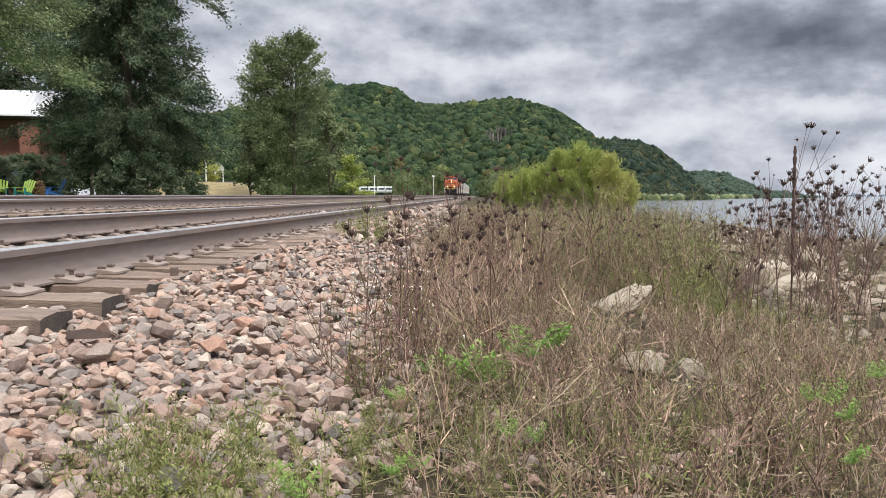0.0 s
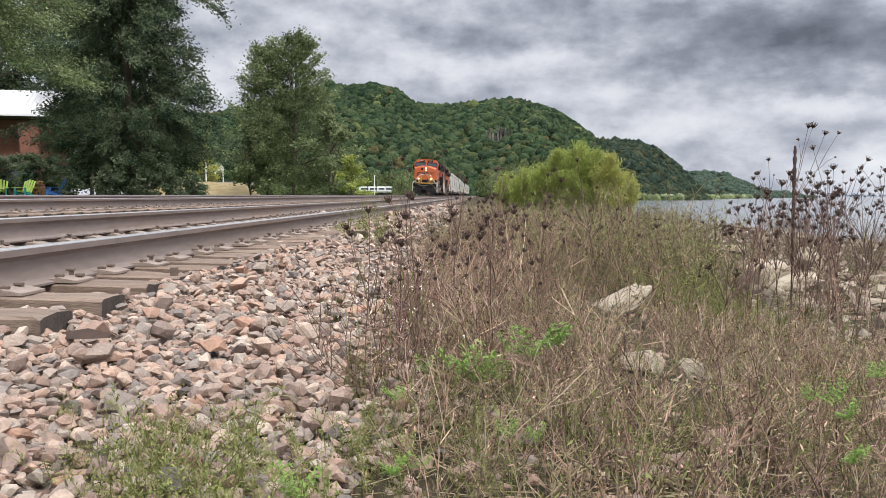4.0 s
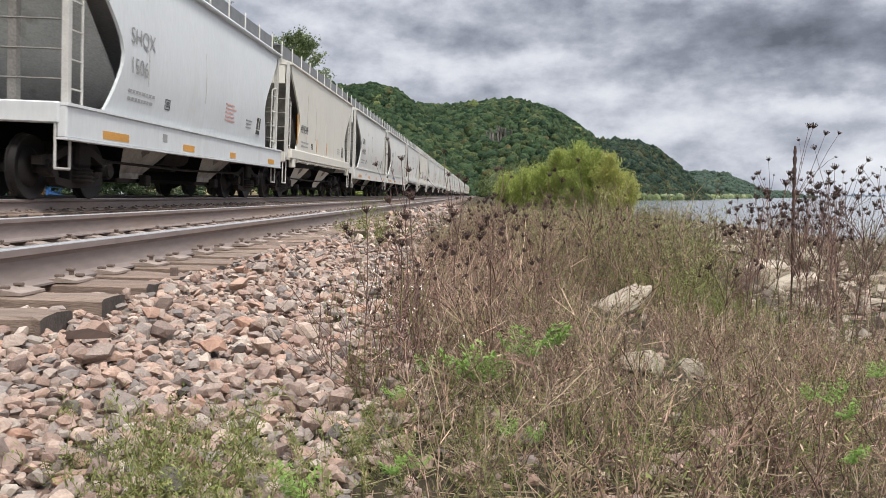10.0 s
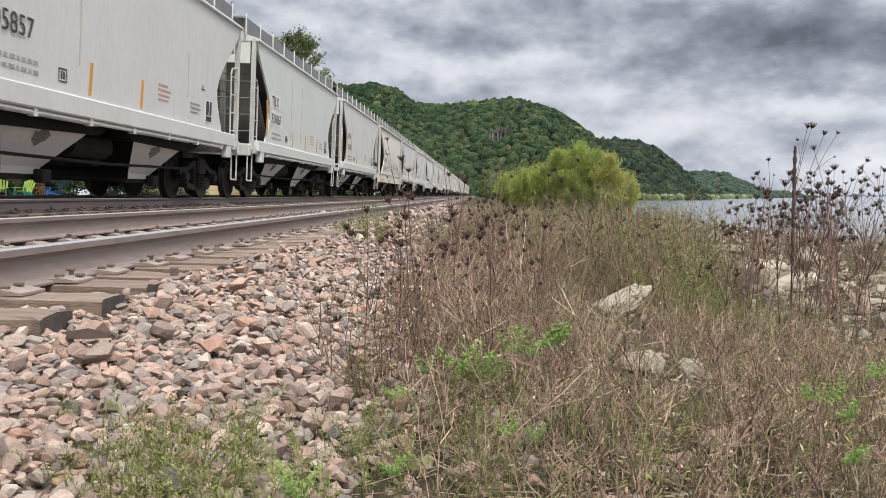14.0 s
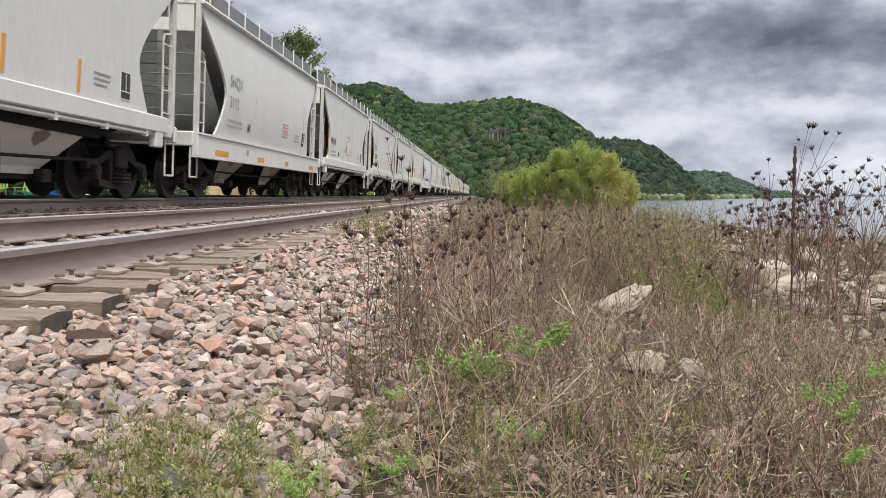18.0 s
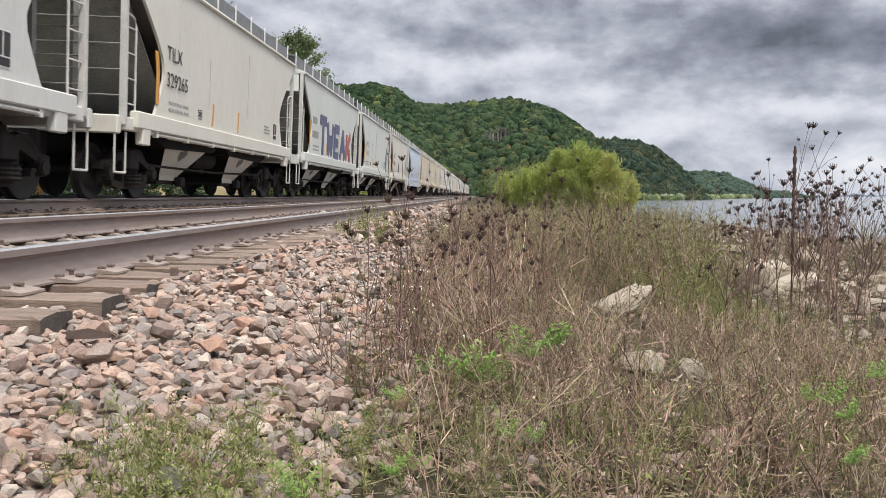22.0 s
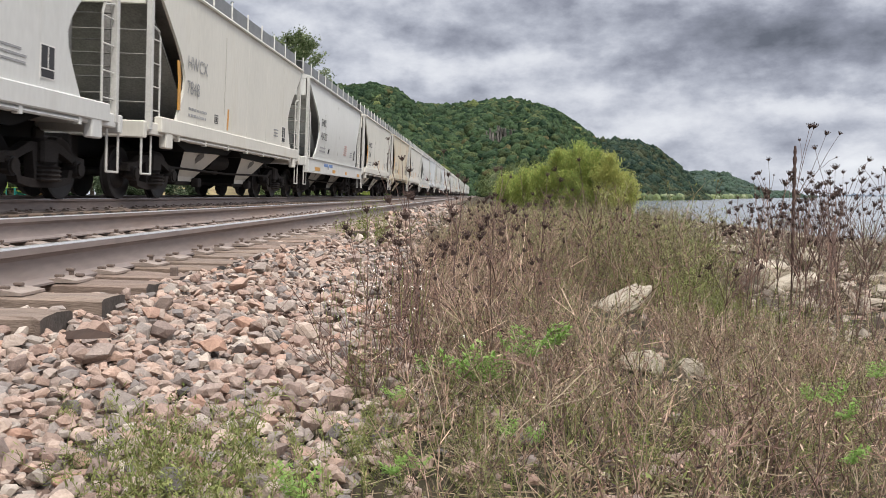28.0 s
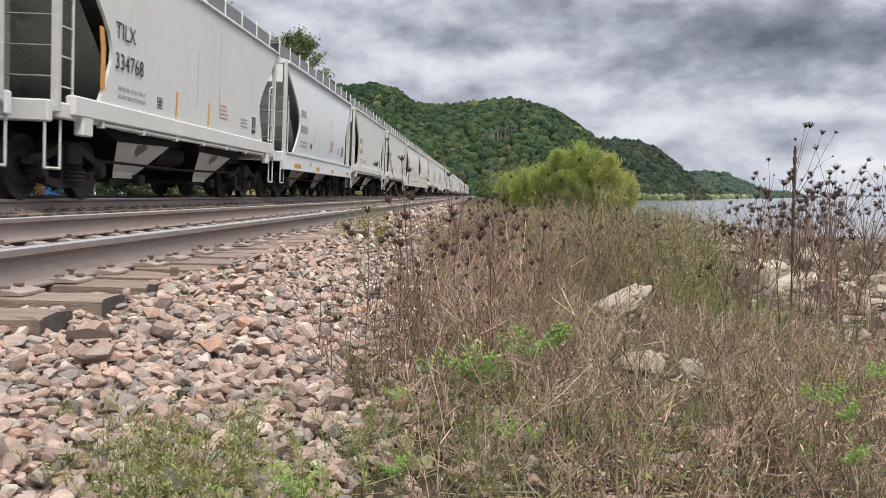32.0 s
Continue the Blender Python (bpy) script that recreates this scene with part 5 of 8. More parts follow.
hill("hill_main", "steep wooded bluff in early autumn green", [(640, 200), (690, 186), (735, 184), (775, 188), (800, 191), (820, 186), (845, 184), (880, 179), (925, 180), (960, 190), (1000, 209), (1030, 229), (1052, 248), (1075, 292), (1090, 335)], 470, 820, 5600, 3.0, WOOD_KINDS, bare=(862, 918, 0.30, 0.47))
hill("hill_spur", "wooded spur of the bluff, rounded at its top", [(250, 215), (380, 200), (440, 196), (520, 172), (590, 149), (620, 154), (660, 151), (700, 161), (728, 180), (752, 205), (775, 232), (800, 262), (828, 292), (860, 325)], 400, 700, 4200, 2.8, WOOD_KINDS)
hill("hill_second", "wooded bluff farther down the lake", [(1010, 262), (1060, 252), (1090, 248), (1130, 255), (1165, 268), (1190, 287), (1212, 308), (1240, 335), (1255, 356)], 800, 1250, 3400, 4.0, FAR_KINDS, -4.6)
hill("hill_third", "wooded bluff with haze in its colour", [(1150, 312), (1205, 303), (1245, 304), (1280, 307), (1310, 320), (1345, 336), (1400, 344), (1440, 354)], 1500, 2200, 1300, 7.0, [M_WOODS_FAR], -4.6)
# Blue tint stands in for haze over the far shore.
M_BLUE = mat("haze_blue_distant_shore", (0.16, 0.21, 0.27), 0.95, 0, 0.9, 1.1, 0.01, 0.1, 0)
hill("hill_far", "low far shore across the lake, tinted blue as haze", [(1400, 351), (1450, 347), (1500, 346), (1568, 345), (1660, 347), (1800, 343), (2100, 345)], 3300, 3700, 400, 9.0, [M_BLUE], -4.6, 1.2)


def cliff():
    """Broken limestone faces of uneven height standing among the trees."""
    r = random.Random(4)
    s = Shape()
    for k in range(24):
        u0 = 862 + 2.3 * k + r.uniform(-2, 2)
        wide, top, low = r.uniform(4.0, 9.0), 227 + r.uniform(-4, 13) + 0.35 * abs(k - 9), 254 + r.uniform(-4, 3)
        d = 604 - 0.6 * k + r.uniform(-6, 10)
        rows = []
        for j in range(6):
            q = j / 5
            row = []
            for i in range(6):
                p = i / 5
                dd = d + 14 * q + 2.5 * noise.noise((p * 4 + k, q * 3, 1)) + 9 * max(0.0, abs(2 * p - 1) - 0.55)
                x, y = ahead(u0 + wide * (1 - 0.4 * q) * (p - 0.5) + 1.6 * noise.noise((k * 0.7, q * 4, 3)), dd)
                row.append((x, y, level(low + (top - low) * q, dd)))
            rows.append(row)
        s.loft(rows, False, False)
    return mesh_thing("cliff", s, M_CLIFF, "grey limestone cliff among the trees", "cliff", "", "structure")


cliff()

# ---- trees and shrubs ----
def leaves(rng, centres, spread, per, size, sprays=None):
    """Small bent quads round the centres; sprays stretch each clump along its own direction."""
    n = len(centres) * per
    off = rng.normal(0, 1, (n, 3)) * np.repeat(np.broadcast_to(spread, (len(centres), 3)), per, 0)
    a = rng.normal(0, 1, (n, 3)); a /= np.linalg.norm(a, axis=1)[:, None]
    if sprays is not None:
        way = np.repeat(sprays, per, 0)
        off = off * 0.6 + way * (rng.normal(0, 1, (n, 1)) * np.linalg.norm(np.atleast_1d(spread)) * 0.6)
        a = a * 0.55 + way; a /= np.linalg.norm(a, axis=1)[:, None]
    c = np.repeat(centres, per, 0) + off
    b = np.cross(a, rng.normal(0, 1, (n, 3))); b /= np.linalg.norm(b, axis=1)[:, None]
    s = size * rng.uniform(0.6, 1.3, (n, 1))
    v = np.stack([c - a * s, c + a * s * 0.7 - b * s * 0.55, c + a * s * 0.7 + b * s * 0.55], 1).reshape(-1, 3)
    return v, np.arange(n * 3).reshape(n, 3)


def tree(name, label, place, height, radius, profile, material, seed, clumps=300, per=30, leaf=0.13, spread=0.42, trunk=0.16, low=0.12, stems=1, category="tree", group="", droop=0.0, rise=0.15, reach=(), hang=0.25, per_bough=24, floor=0.08):
    """Trunk, limbs and a crown of loose leaf clumps inside an uneven envelope; profile gives the crown's breadth with height."""
    rng = np.random.default_rng(seed)
    x0, y0 = place
    z0 = float(ground_z(x0, y0)) - 0.05
    t = thing(name, label, category, group, "", Matrix.Translation((x0, y0, z0)))
    nb = max(8, clumps // per_bough)
    bough = rng.integers(0, nb, clumps)
    h = (low + (1 - low) * (np.arange(nb) + rng.random(nb)) / nb)[bough]
    az = (np.arange(nb) * 2.4 + rng.normal(0, 0.3, nb))[bough] + rng.normal(0, 0.16, clumps)
    lump = (1 + 0.22 * rng.normal(0, 1, nb)).clip(0.6, 1.4)[bough]
    prof = np.interp(h, *zip(*profile))
    rr = radius * prof * lump * rng.uniform(0.12, 1.0, clumps) ** 0.6
    C = np.column_stack([np.cos(az) * rr, np.sin(az) * rr, h * height + rise * rr - droop * rr * rr / max(radius, 0.1) + rng.normal(0, spread * 0.35, clumps)])
    C[:, 2] = np.clip(C[:, 2], floor * rng.uniform(1.0, 1.6, clumps), height * 1.04)
    if len(reach):
        C = np.concatenate([C, np.array(reach, float)])
    way = np.column_stack([C[:, 0], C[:, 1], np.zeros(len(C))])
    way = way / (np.linalg.norm(way, axis=1)[:, None] + 0.2) + rng.normal(0, 0.3, C.shape) + (0, 0, rise - droop - hang)
    way /= np.linalg.norm(way, axis=1)[:, None]
    v, f = leaves(rng, C, np.array([spread, spread, spread * 0.75]), per, leaf, way)
    v[:, 2] = np.maximum(v[:, 2], 0.0)
    crown = big_mesh("crown", v, f, [material], "", "", "", None, False, t)
    s = Shape()
    for k in range(stems):
        lean = rng.normal(0, 0.04 if stems == 1 else 0.25, 2) * height * 0.4
        pts = [(lean[0] * q + 0.04 * height * 0.1 * rng.normal(), lean[1] * q, q * height * 0.86) for q in (0, 0.08, 0.25, 0.5, 0.75, 1.0)]
        s.tube(pts, trunk if stems == 1 else trunk * 0.5, 8, True, trunk * 0.15)
    part("trunk", s, M_BARK, t, "", 60)
    b = Shape()
    for k in range(0, clumps, max(1, clumps // 26)):
        q = Vector(C[k])
        start = Vector((0, 0, min(q.z * 0.72, height * 0.8)))
        mid = start.lerp(q, 0.5) + Vector((0, 0, 0.05 * (q - start).length))
        b.tube([start, mid, q], trunk * 0.28, 5, True, trunk * 0.05)
    if len(reach):
        b.tube([(0, 0, height * 0.72)] + [tuple(q) for q in reach[::3]], trunk * 0.3, 5, True, trunk * 0.06)
    part("limb", b, M_BARK, t, "", 60)
    return t


BROAD = [(0, 0.45), (0.12, 0.8), (0.35, 1.0), (0.6, 0.95), (0.85, 0.6), (1.0, 0.15)]
BUSH = [(0, 0.8), (0.3, 1.0), (0.7, 0.85), (1.0, 0.3)]
tree("spruce_tree", "huge dark green spreading tree beside the lawn", ahead(236, 50), 15.5, 4.5, [(0, 0.5), (0.15, 0.8), (0.32, 1.05), (0.5, 1.0), (0.66, 0.80), (0.8, 0.66), (1, 0.4)], M_LEAF_DARK, 3, 1950, 80, 0.085, 0.33, 0.34, 0.10, droop=0.42, rise=0.22, per_bough=12, floor=1.5,
     reach=[(3.2, -0.5, 11.9), (3.6, -0.5, 11.8), (4.0, -0.6, 11.7), (4.3, -0.6, 11.7), (4.6, -0.7, 11.5), (4.9, -0.7, 11.3), (5.2, -0.7, 11.2), (5.5, -0.8, 11.0), (5.8, -0.8, 10.8), (6.0, -0.8, 10.4), (4.6, -0.6, 12.0), (5.3, -0.7, 11.8), (5.7, -0.8, 11.5), (4.2, -0.6, 12.2)])
tree("spruce_tree", "tall dark tree shading the brick house", ahead(180, 72), 21.0, 4.8, [(0, 0.3), (0.15, 0.75), (0.4, 1.0), (0.8, 0.9), (1, 0.5)], M_LEAF_DARK, 4, 1200, 66, 0.14, 0.6, 0.36, 0.16, droop=0.35)
tree("locust_tree", "light green locust tree with drooping boughs", ahead(-75, 40), 14.0, 5.0, [(0, 0.1), (0.3, 0.6), (0.45, 1.0), (0.7, 1.0), (1, 0.6)], M_LEAF_MID, 6, 1100, 64, 0.075, 0.36, 0.26, 0.46, droop=0.25)
tree("spruce_tree", "tall dark tree behind the brick house", ahead(10, 92), 25.0, 6.5, [(0, 0.4), (0.3, 0.8), (0.5, 1.0), (0.8, 0.9), (1, 0.5)], M_LEAF_DARK, 7, 620, 60, 0.2, 0.75, 0.36, 0.3, droop=0.3, per_bough=10)
tree("cottonwood_tree", "tall green cottonwood with an uneven open crown", ahead(520, 84), 15.6, 4.6, [(0, 1.15), (0.2, 1.12), (0.45, 1.0), (0.62, 0.86), (0.8, 0.62), (0.92, 0.5), (1.0, 0.28)], M_LEAF_MID, 11, 1000, 44, 0.125, 0.36, 0.2, 0.03, rise=0.3, hang=-0.1, per_bough=7)
tree("cottonwood_tree", "slim green cottonwood leader with a ragged top", ahead(474, 85), 14.9, 2.9, [(0, 1.2), (0.3, 1.1), (0.55, 0.95), (0.8, 0.7), (1.0, 0.28)], M_LEAF_MID, 18, 520, 44, 0.125, 0.36, 0.16, 0.03, rise=0.3, hang=-0.1, per_bough=7)
tree("willow_shrub", "green willow thicket beside the far track", ahead(585, 80), 7.6, 2.9, BUSH, M_LEAF_MID, 12, 190, 30, 0.16, 0.42, 0.14, 0.05, 3, "shrub")
tree("willow_shrub", "yellow-green bush at the trackside", ahead(622, 78), 4.0, 1.6, BUSH, M_LEAF_BRIGHT, 13, 100, 28, 0.14, 0.34, 0.1, 0.03, 3, "shrub")
tree("willow_shrub", "green bush below the cottonwood", ahead(445, 82), 6.4, 2.6, BUSH, M_LEAF_MID, 14, 170, 30, 0.16, 0.42, 0.14, 0.05, 3, "shrub")
tree("maple_tree", "small rusty autumn tree near the road", ahead(366, 114), 6.6, 1.9, BROAD, M_LEAF_AUTUMN, 15, 120, 50, 0.11, 0.36, 0.1, 0.3)
tree("maple_tree", "green tree behind the white house", ahead(452, 205), 19, 6.0, BROAD, M_LEAF_MID, 16, 260, 26, 0.28, 0.7, 0.2, 0.1)
tree("maple_tree", "green tree beyond the lawn", ahead(318, 210), 19, 6.0, BROAD, M_LEAF_MID, 17, 260, 26, 0.36, 0.9, 0.2, 0.1)
for k in range(11):
    tree("spruce_tree", "dark tree in the belt behind the garden", ahead(-190 + 42 * k + (k % 3) * 9, 92 + 11 * (k % 4)), 11.0 + (k * 7 % 5), 5.0, BROAD, M_LEAF_DARK, 60 + k, 240, 40, 0.30, 0.7, 0.25, 0.03, group="tree belt behind the garden")
for k, (u, d, hh, rr) in enumerate(((190, 46, 1.75, 0.75), (262, 47, 1.5, 0.85), (300, 47, 1.7, 0.7), (342, 48, 1.35, 0.6), (122, 46, 1.5, 0.6), (232, 49, 1.3, 0.7))):
    tree("lilac_shrub", "leafy grey-green garden shrub under the trees", ahead(u, d), hh, rr, BUSH, M_LEAF_GARDEN, 20 + k, 90, 40, 0.075, 0.17, 0.05, 0.05, 3, "shrub", "shrubs along the lawn")
for k, (u, d, hh, rr) in enumerate(((10, 56, 2.8, 1.6), (-30, 56, 2.8, 1.6), (75, 55, 2.6, 1.2))):
    tree("clipped_hedge", "dense green hedge before the brick house", ahead(u, d), hh, rr, [(0, 1), (0.8, 1), (1, 0.7)], M_LEAF_DARK if k == 2 else M_LEAF_GARDEN, 30 + k, 330, 40, 0.08, 0.2, 0.06, 0.02, 3, "hedge", "hedge along the house")
# yellow-green thicket on the lake side
for k, (u, d, hh, rr, mm) in enumerate(((898, 52, 2.0, 0.75, M_LEAF_BRIGHT), (930, 50, 2.35, 0.9, M_LEAF_BRIGHT), (962, 48, 2.5, 0.8, M_LEAF_BRIGHT), (992, 47, 3.3, 0.8, M_LEAF_BRIGHT), (1020, 45, 3.45, 0.85, M_LEAF_BRIGHT), (1050, 44, 3.1, 0.75, M_LEAF_BRIGHT), (1078, 43, 2.75, 0.65, M_LEAF_AUTUMN), (925, 60, 2.5, 1.2, M_LEAF_MID), (1104, 45, 2.1, 0.6, M_LEAF_AUTUMN), (1000, 52, 2.6, 1.5, M_LEAF_MID))):
    tree("willow_shrub", "yellow-green willow sapling among dead weeds by the lake", ahead(u, d), hh, rr, [(0, 0.9), (0.4, 1.0), (0.75, 0.72), (1.0, 0.25)], mm, 40 + k, 250, 60, 0.05, 0.19, 0.05, 0.04, 4, "shrub", "willow saplings by the lake", rise=0.6, hang=-0.6, per_bough=6)


# valley trees at the hill's foot
def valley_woods():
    r = np.random.default_rng(9)
    for mm, n, lab in ((WOOD_KINDS[4], 240, "green trees along the valley floor"), (M_LEAF_MID, 170, "yellow-green trees at the hill's foot")):
        u, d = r.uniform(590, 1050, n), r.uniform(230, 430, n)
        u = np.where(r.random(n) < 0.25, r.uniform(300, 600, n), u)
        cs, sp = [], []
        for a, b in zip(u, d):
            x, y = ahead(a, b)
            if a < 700 and b < 345:
                b = 350 + 60 * r.random(); x, y = ahead(a, b)
            if 345 < a < 425 or -11 < x < -0.5 or (-24 < x < 4 and b < 330):
                continue
            hgt, rad = r.uniform(5, 11), r.uniform(2.0, 4.0)
            for _ in range(14):
                q = r.random() ** 0.8
                w = rad * (1 - 0.5 * abs(q * 2 - 0.9)) * math.sqrt(r.random())
                t = r.uniform(0, 6.28)
                cs.append((x + w * math.cos(t), y + w * math.sin(t), 0.3 + q * hgt)); sp.append((0.8, 0.8, 0.7))
        v, f = leaves(r, np.array(cs), np.array(sp), 26, 0.36)
        big_mesh("valley_trees", v, f, [mm], lab, "trees", "stuff")


valley_woods()


# far shore trees along the water
def shore_woods():
    r = np.random.default_rng(19)
    n = 220
    u, d = r.uniform(1120, 1330, n), 790 + (r.uniform(0, 1, n)) * 60
    P = np.array([ahead(a, b + max(0, a - 1200) * 4) for a, b in zip(u, d)])
    sz = r.uniform(2.2, 4.5, n)
    rows = np.column_stack([P, np.full(n, LAKE + 1.5), sz, r.uniform(0, 6.3, n), np.zeros(n), np.zeros(n)])
    v, f = scatter(CROWNS, rows, r)
    big_mesh("shore_trees", v, f, [M_LEAF_MID], "yellowing trees along the far shore", "trees", "stuff")


shore_woods()


# ---- lawn furniture and houses ----
M_LIME = mat("lime_green_plastic", (0.52, 0.72, 0.14), 0.45, bump=0.02)
M_TEAL = mat("teal_plastic", (0.05, 0.42, 0.40), 0.45, bump=0.02)
M_BLUEP = mat("navy_blue_plastic", (0.025, 0.10, 0.30), 0.45, bump=0.02)
M_BRICK = mat("red_brown_brick", (0.20, 0.085, 0.06), 0.9, 0, 0.7, 1.2, 3, 30, 0.3)
M_TIN = mat("white_metal_roofing", (0.72, 0.74, 0.76), 0.4, 0.1, 0.92, 1.05, 0.5, 12, 0.03)
M_SIDING = mat("white_house_siding", (0.74, 0.75, 0.76), 0.7, 0, 0.92, 1.05, 0.8, 12, 0.05)
M_SHINGLE = mat("grey_roof_shingles", (0.20, 0.21, 0.23), 0.9, 0, 0.8, 1.15, 1, 14, 0.2)
M_DARKWOOD = mat("dark_stained_wood", (0.06, 0.035, 0.025), 0.8, 0, 0.7, 1.2, 3, 30, 0.2)
M_LOG = mat("split_firewood", (0.26, 0.15, 0.07), 0.9, 0, 0.6, 1.3, 6, 40, 0.4, palette=[(0.20, 0.11, 0.05), (0.33, 0.20, 0.09), (0.14, 0.08, 0.045)], by="object")


def lawn_chair(label, place, turn, seat_mat, leg_mat):
    c = thing("adirondack_chair", label, "chair", "chairs on the lawn", "", Matrix.Translation((*place, float(ground_z(*place)))) @ Matrix.Rotation(radians(turn), 4, "Z"))
    for k in range(5):
        x = -0.24 + k * 0.12
        top = 0.98 - 0.035 * abs(k - 2) ** 1.4
        part("back_slat", Shape().loft([[(x - 0.05, 0.20, 0.30), (x + 0.05, 0.20, 0.30), (x + 0.05, 0.225, 0.30), (x - 0.05, 0.225, 0.30)], [(x * 1.25 - 0.05, 0.50, top), (x * 1.25 + 0.05, 0.50, top), (x * 1.25 + 0.05, 0.525, top), (x * 1.25 - 0.05, 0.525, top)]]), seat_mat, c)
    for k in range(5):
        y = -0.30 + k * 0.11
        part("seat_slat", Shape().box(-0.28, 0.28, y, y + 0.095, 0.36 - k * 0.02, 0.385 - k * 0.02, 0.004), seat_mat, c)
    for sd in (-1, 1):
        part("armrest", Shape().box(min(sd * 0.28, sd * 0.42), max(sd * 0.28, sd * 0.42), -0.42, 0.42, 0.54, 0.565, 0.006), seat_mat, c)
        part("front_leg", Shape().box(min(sd * 0.29, sd * 0.33), max(sd * 0.29, sd * 0.33), -0.36, -0.24, 0, 0.54, 0.004), leg_mat, c)
        part("rear_leg", Shape().prism([(-0.24, 0.24), (-0.24, 0.36), (0.55, 0.12), (0.55, 0.0), (0.42, 0.0)], "x", min(sd * 0.26, sd * 0.29), max(sd * 0.26, sd * 0.29)), leg_mat, c)
    return c


lawn_chair("lime green lawn chair with teal legs", ahead(2, 44), 25, M_LIME, M_TEAL)
lawn_chair("lime green lawn chair with teal legs", ahead(44, 44), -10, M_LIME, M_TEAL)
lawn_chair("navy blue lawn chair angled on the grass", ahead(98, 43), -75, M_BLUEP, M_BLUEP)


def garden_table(place):
    t = thing("garden_table", "low dark wooden table between the lawn chairs", "table", "", "", Matrix.Translation((*place, float(ground_z(*place)))))
    for k in range(4):
        part("top_slat", Shape().box(-0.42, 0.42, -0.3 + k * 0.155, -0.16 + k * 0.155, 0.42, 0.45, 0.004), M_DARKWOOD, t)
    for x in (-0.36, 0.36):
        for y in (-0.24, 0.24):
            part("leg", Shape().box(x - 0.04, x + 0.04, y - 0.04, y + 0.04, 0, 0.42), M_DARKWOOD, t)


garden_table(ahead(21, 44.3))


def wood_pile(place):
    t = thing("firewood_stack", "round stack of split brown firewood on the lawn", "firewood", "", "", Matrix.Translation((*place, float(ground_z(*place)))))
    rr = np.random.default_rng(2)
    for row in range(6):
        n = 6 - abs(row - 2) if row > 2 else 6
        for k in range(n):
            x = (k - (n - 1) / 2) * 0.165 + 0.01 * rr.normal()
            z = 0.085 + row * 0.15
            r = 0.075 + 0.012 * rr.random()
            part("log", Shape().cyl((x, -0.22 + 0.03 * rr.normal(), z), (x + 0.01, 0.22, z), r, 7), M_LOG, t)


wood_pile(ahead(67, 45))


def brick_house():
    x, y = ahead(-30, 66)
    h = thing("brick_house", "brick house with a white metal roof behind trees", "house", "", "", Matrix.Translation((x, y, 0.0)) @ Matrix.Rotation(radians(18), 4, "Z"))
    part("wall", Shape().box(-9, 5.0, 0, 8, -0.3, 6.6), M_BRICK, h, "red-brown brick wall")
    part("porch", Shape().box(-9, 5.4, -1.6, 0, 6.2, 6.6), M_DARKWOOD, h)
    for k in range(3):
        part("pillar", Shape().prism([(-4.4 + k * 4.1 - 0.75, 5.9), (-4.4 + k * 4.1 + 0.75, 5.9), (-4.4 + k * 4.1 + 0.5, -0.2), (-4.4 + k * 4.1 - 0.5, -0.2)], "y", -1.6, -0.8), M_BRICK, h, "tapered brick pillar")
    roof = Shape().prism([(-2.2, 6.5), (4.0, 9.0), (10.2, 6.5), (10.2, 6.4), (4.0, 8.85), (-2.2, 6.35)], "x", -9.6, 5.8)
    r = part("roof", roof, M_TIN, h, "white ribbed metal roof")
    for k in range(38):
        xx = -9.5 + k * 0.4
        part("seam", Shape().prism([(-2.2, 6.5), (4.0, 9.0), (4.0, 9.05), (-2.2, 6.55)], "x", xx, xx + 0.04), M_TIN, r)
    for k in range(3):
        w = part("window", Shape().box(-6.6 + k * 4.1, -5.2 + k * 4.1, -0.05, 0.05, 1.0, 2.6, 0.02), M_SIDING, h)
        part("pane", Shape().box(-6.5 + k * 4.1, -5.3 + k * 4.1, -0.07, -0.04, 1.1, 2.5), M_GLASS_DARK, w)


brick_house()


def white_house(place, turn, s):
    h = thing("farmhouse", "small white gabled house beyond the road", "house", "", "", Matrix.Translation((*place, level(309, 456))) @ Matrix.Rotation(radians(turn), 4, "Z"))
    part("wall", Shape().prism([(-2.2 * s, -6), (2.2 * s, -6), (2.2 * s, 3.0 * s), (0, 5.0 * s), (-2.2 * s, 3.0 * s)], "y", 0, 6 * s), M_SIDING, h)
    for sd in (-1, 1):
        part("roof", Shape().prism([(0, 5.0 * s), (sd * 2.5 * s, 2.8 * s), (sd * 2.5 * s, 2.95 * s), (0, 5.2 * s)], "y", -0.3 * s, 6.3 * s), M_SHINGLE, h)
    for x, z in ((-1.1, 0.9), (0.9, 0.9), (-0.3, 3.0)):
        w = part("window", Shape().box(x * s - 0.35 * s, x * s + 0.35 * s, -0.06, 0.03, z * s, z * s + 1.1 * s), M_SIDING, h)
        part("pane", Shape().box(x * s - 0.28 * s, x * s + 0.28 * s, -0.09, -0.05, z * s + 0.08 * s, z * s + 1.0 * s), M_GLASS_DARK, w)


white_house(ahead(388, 446), 15, 1.2)


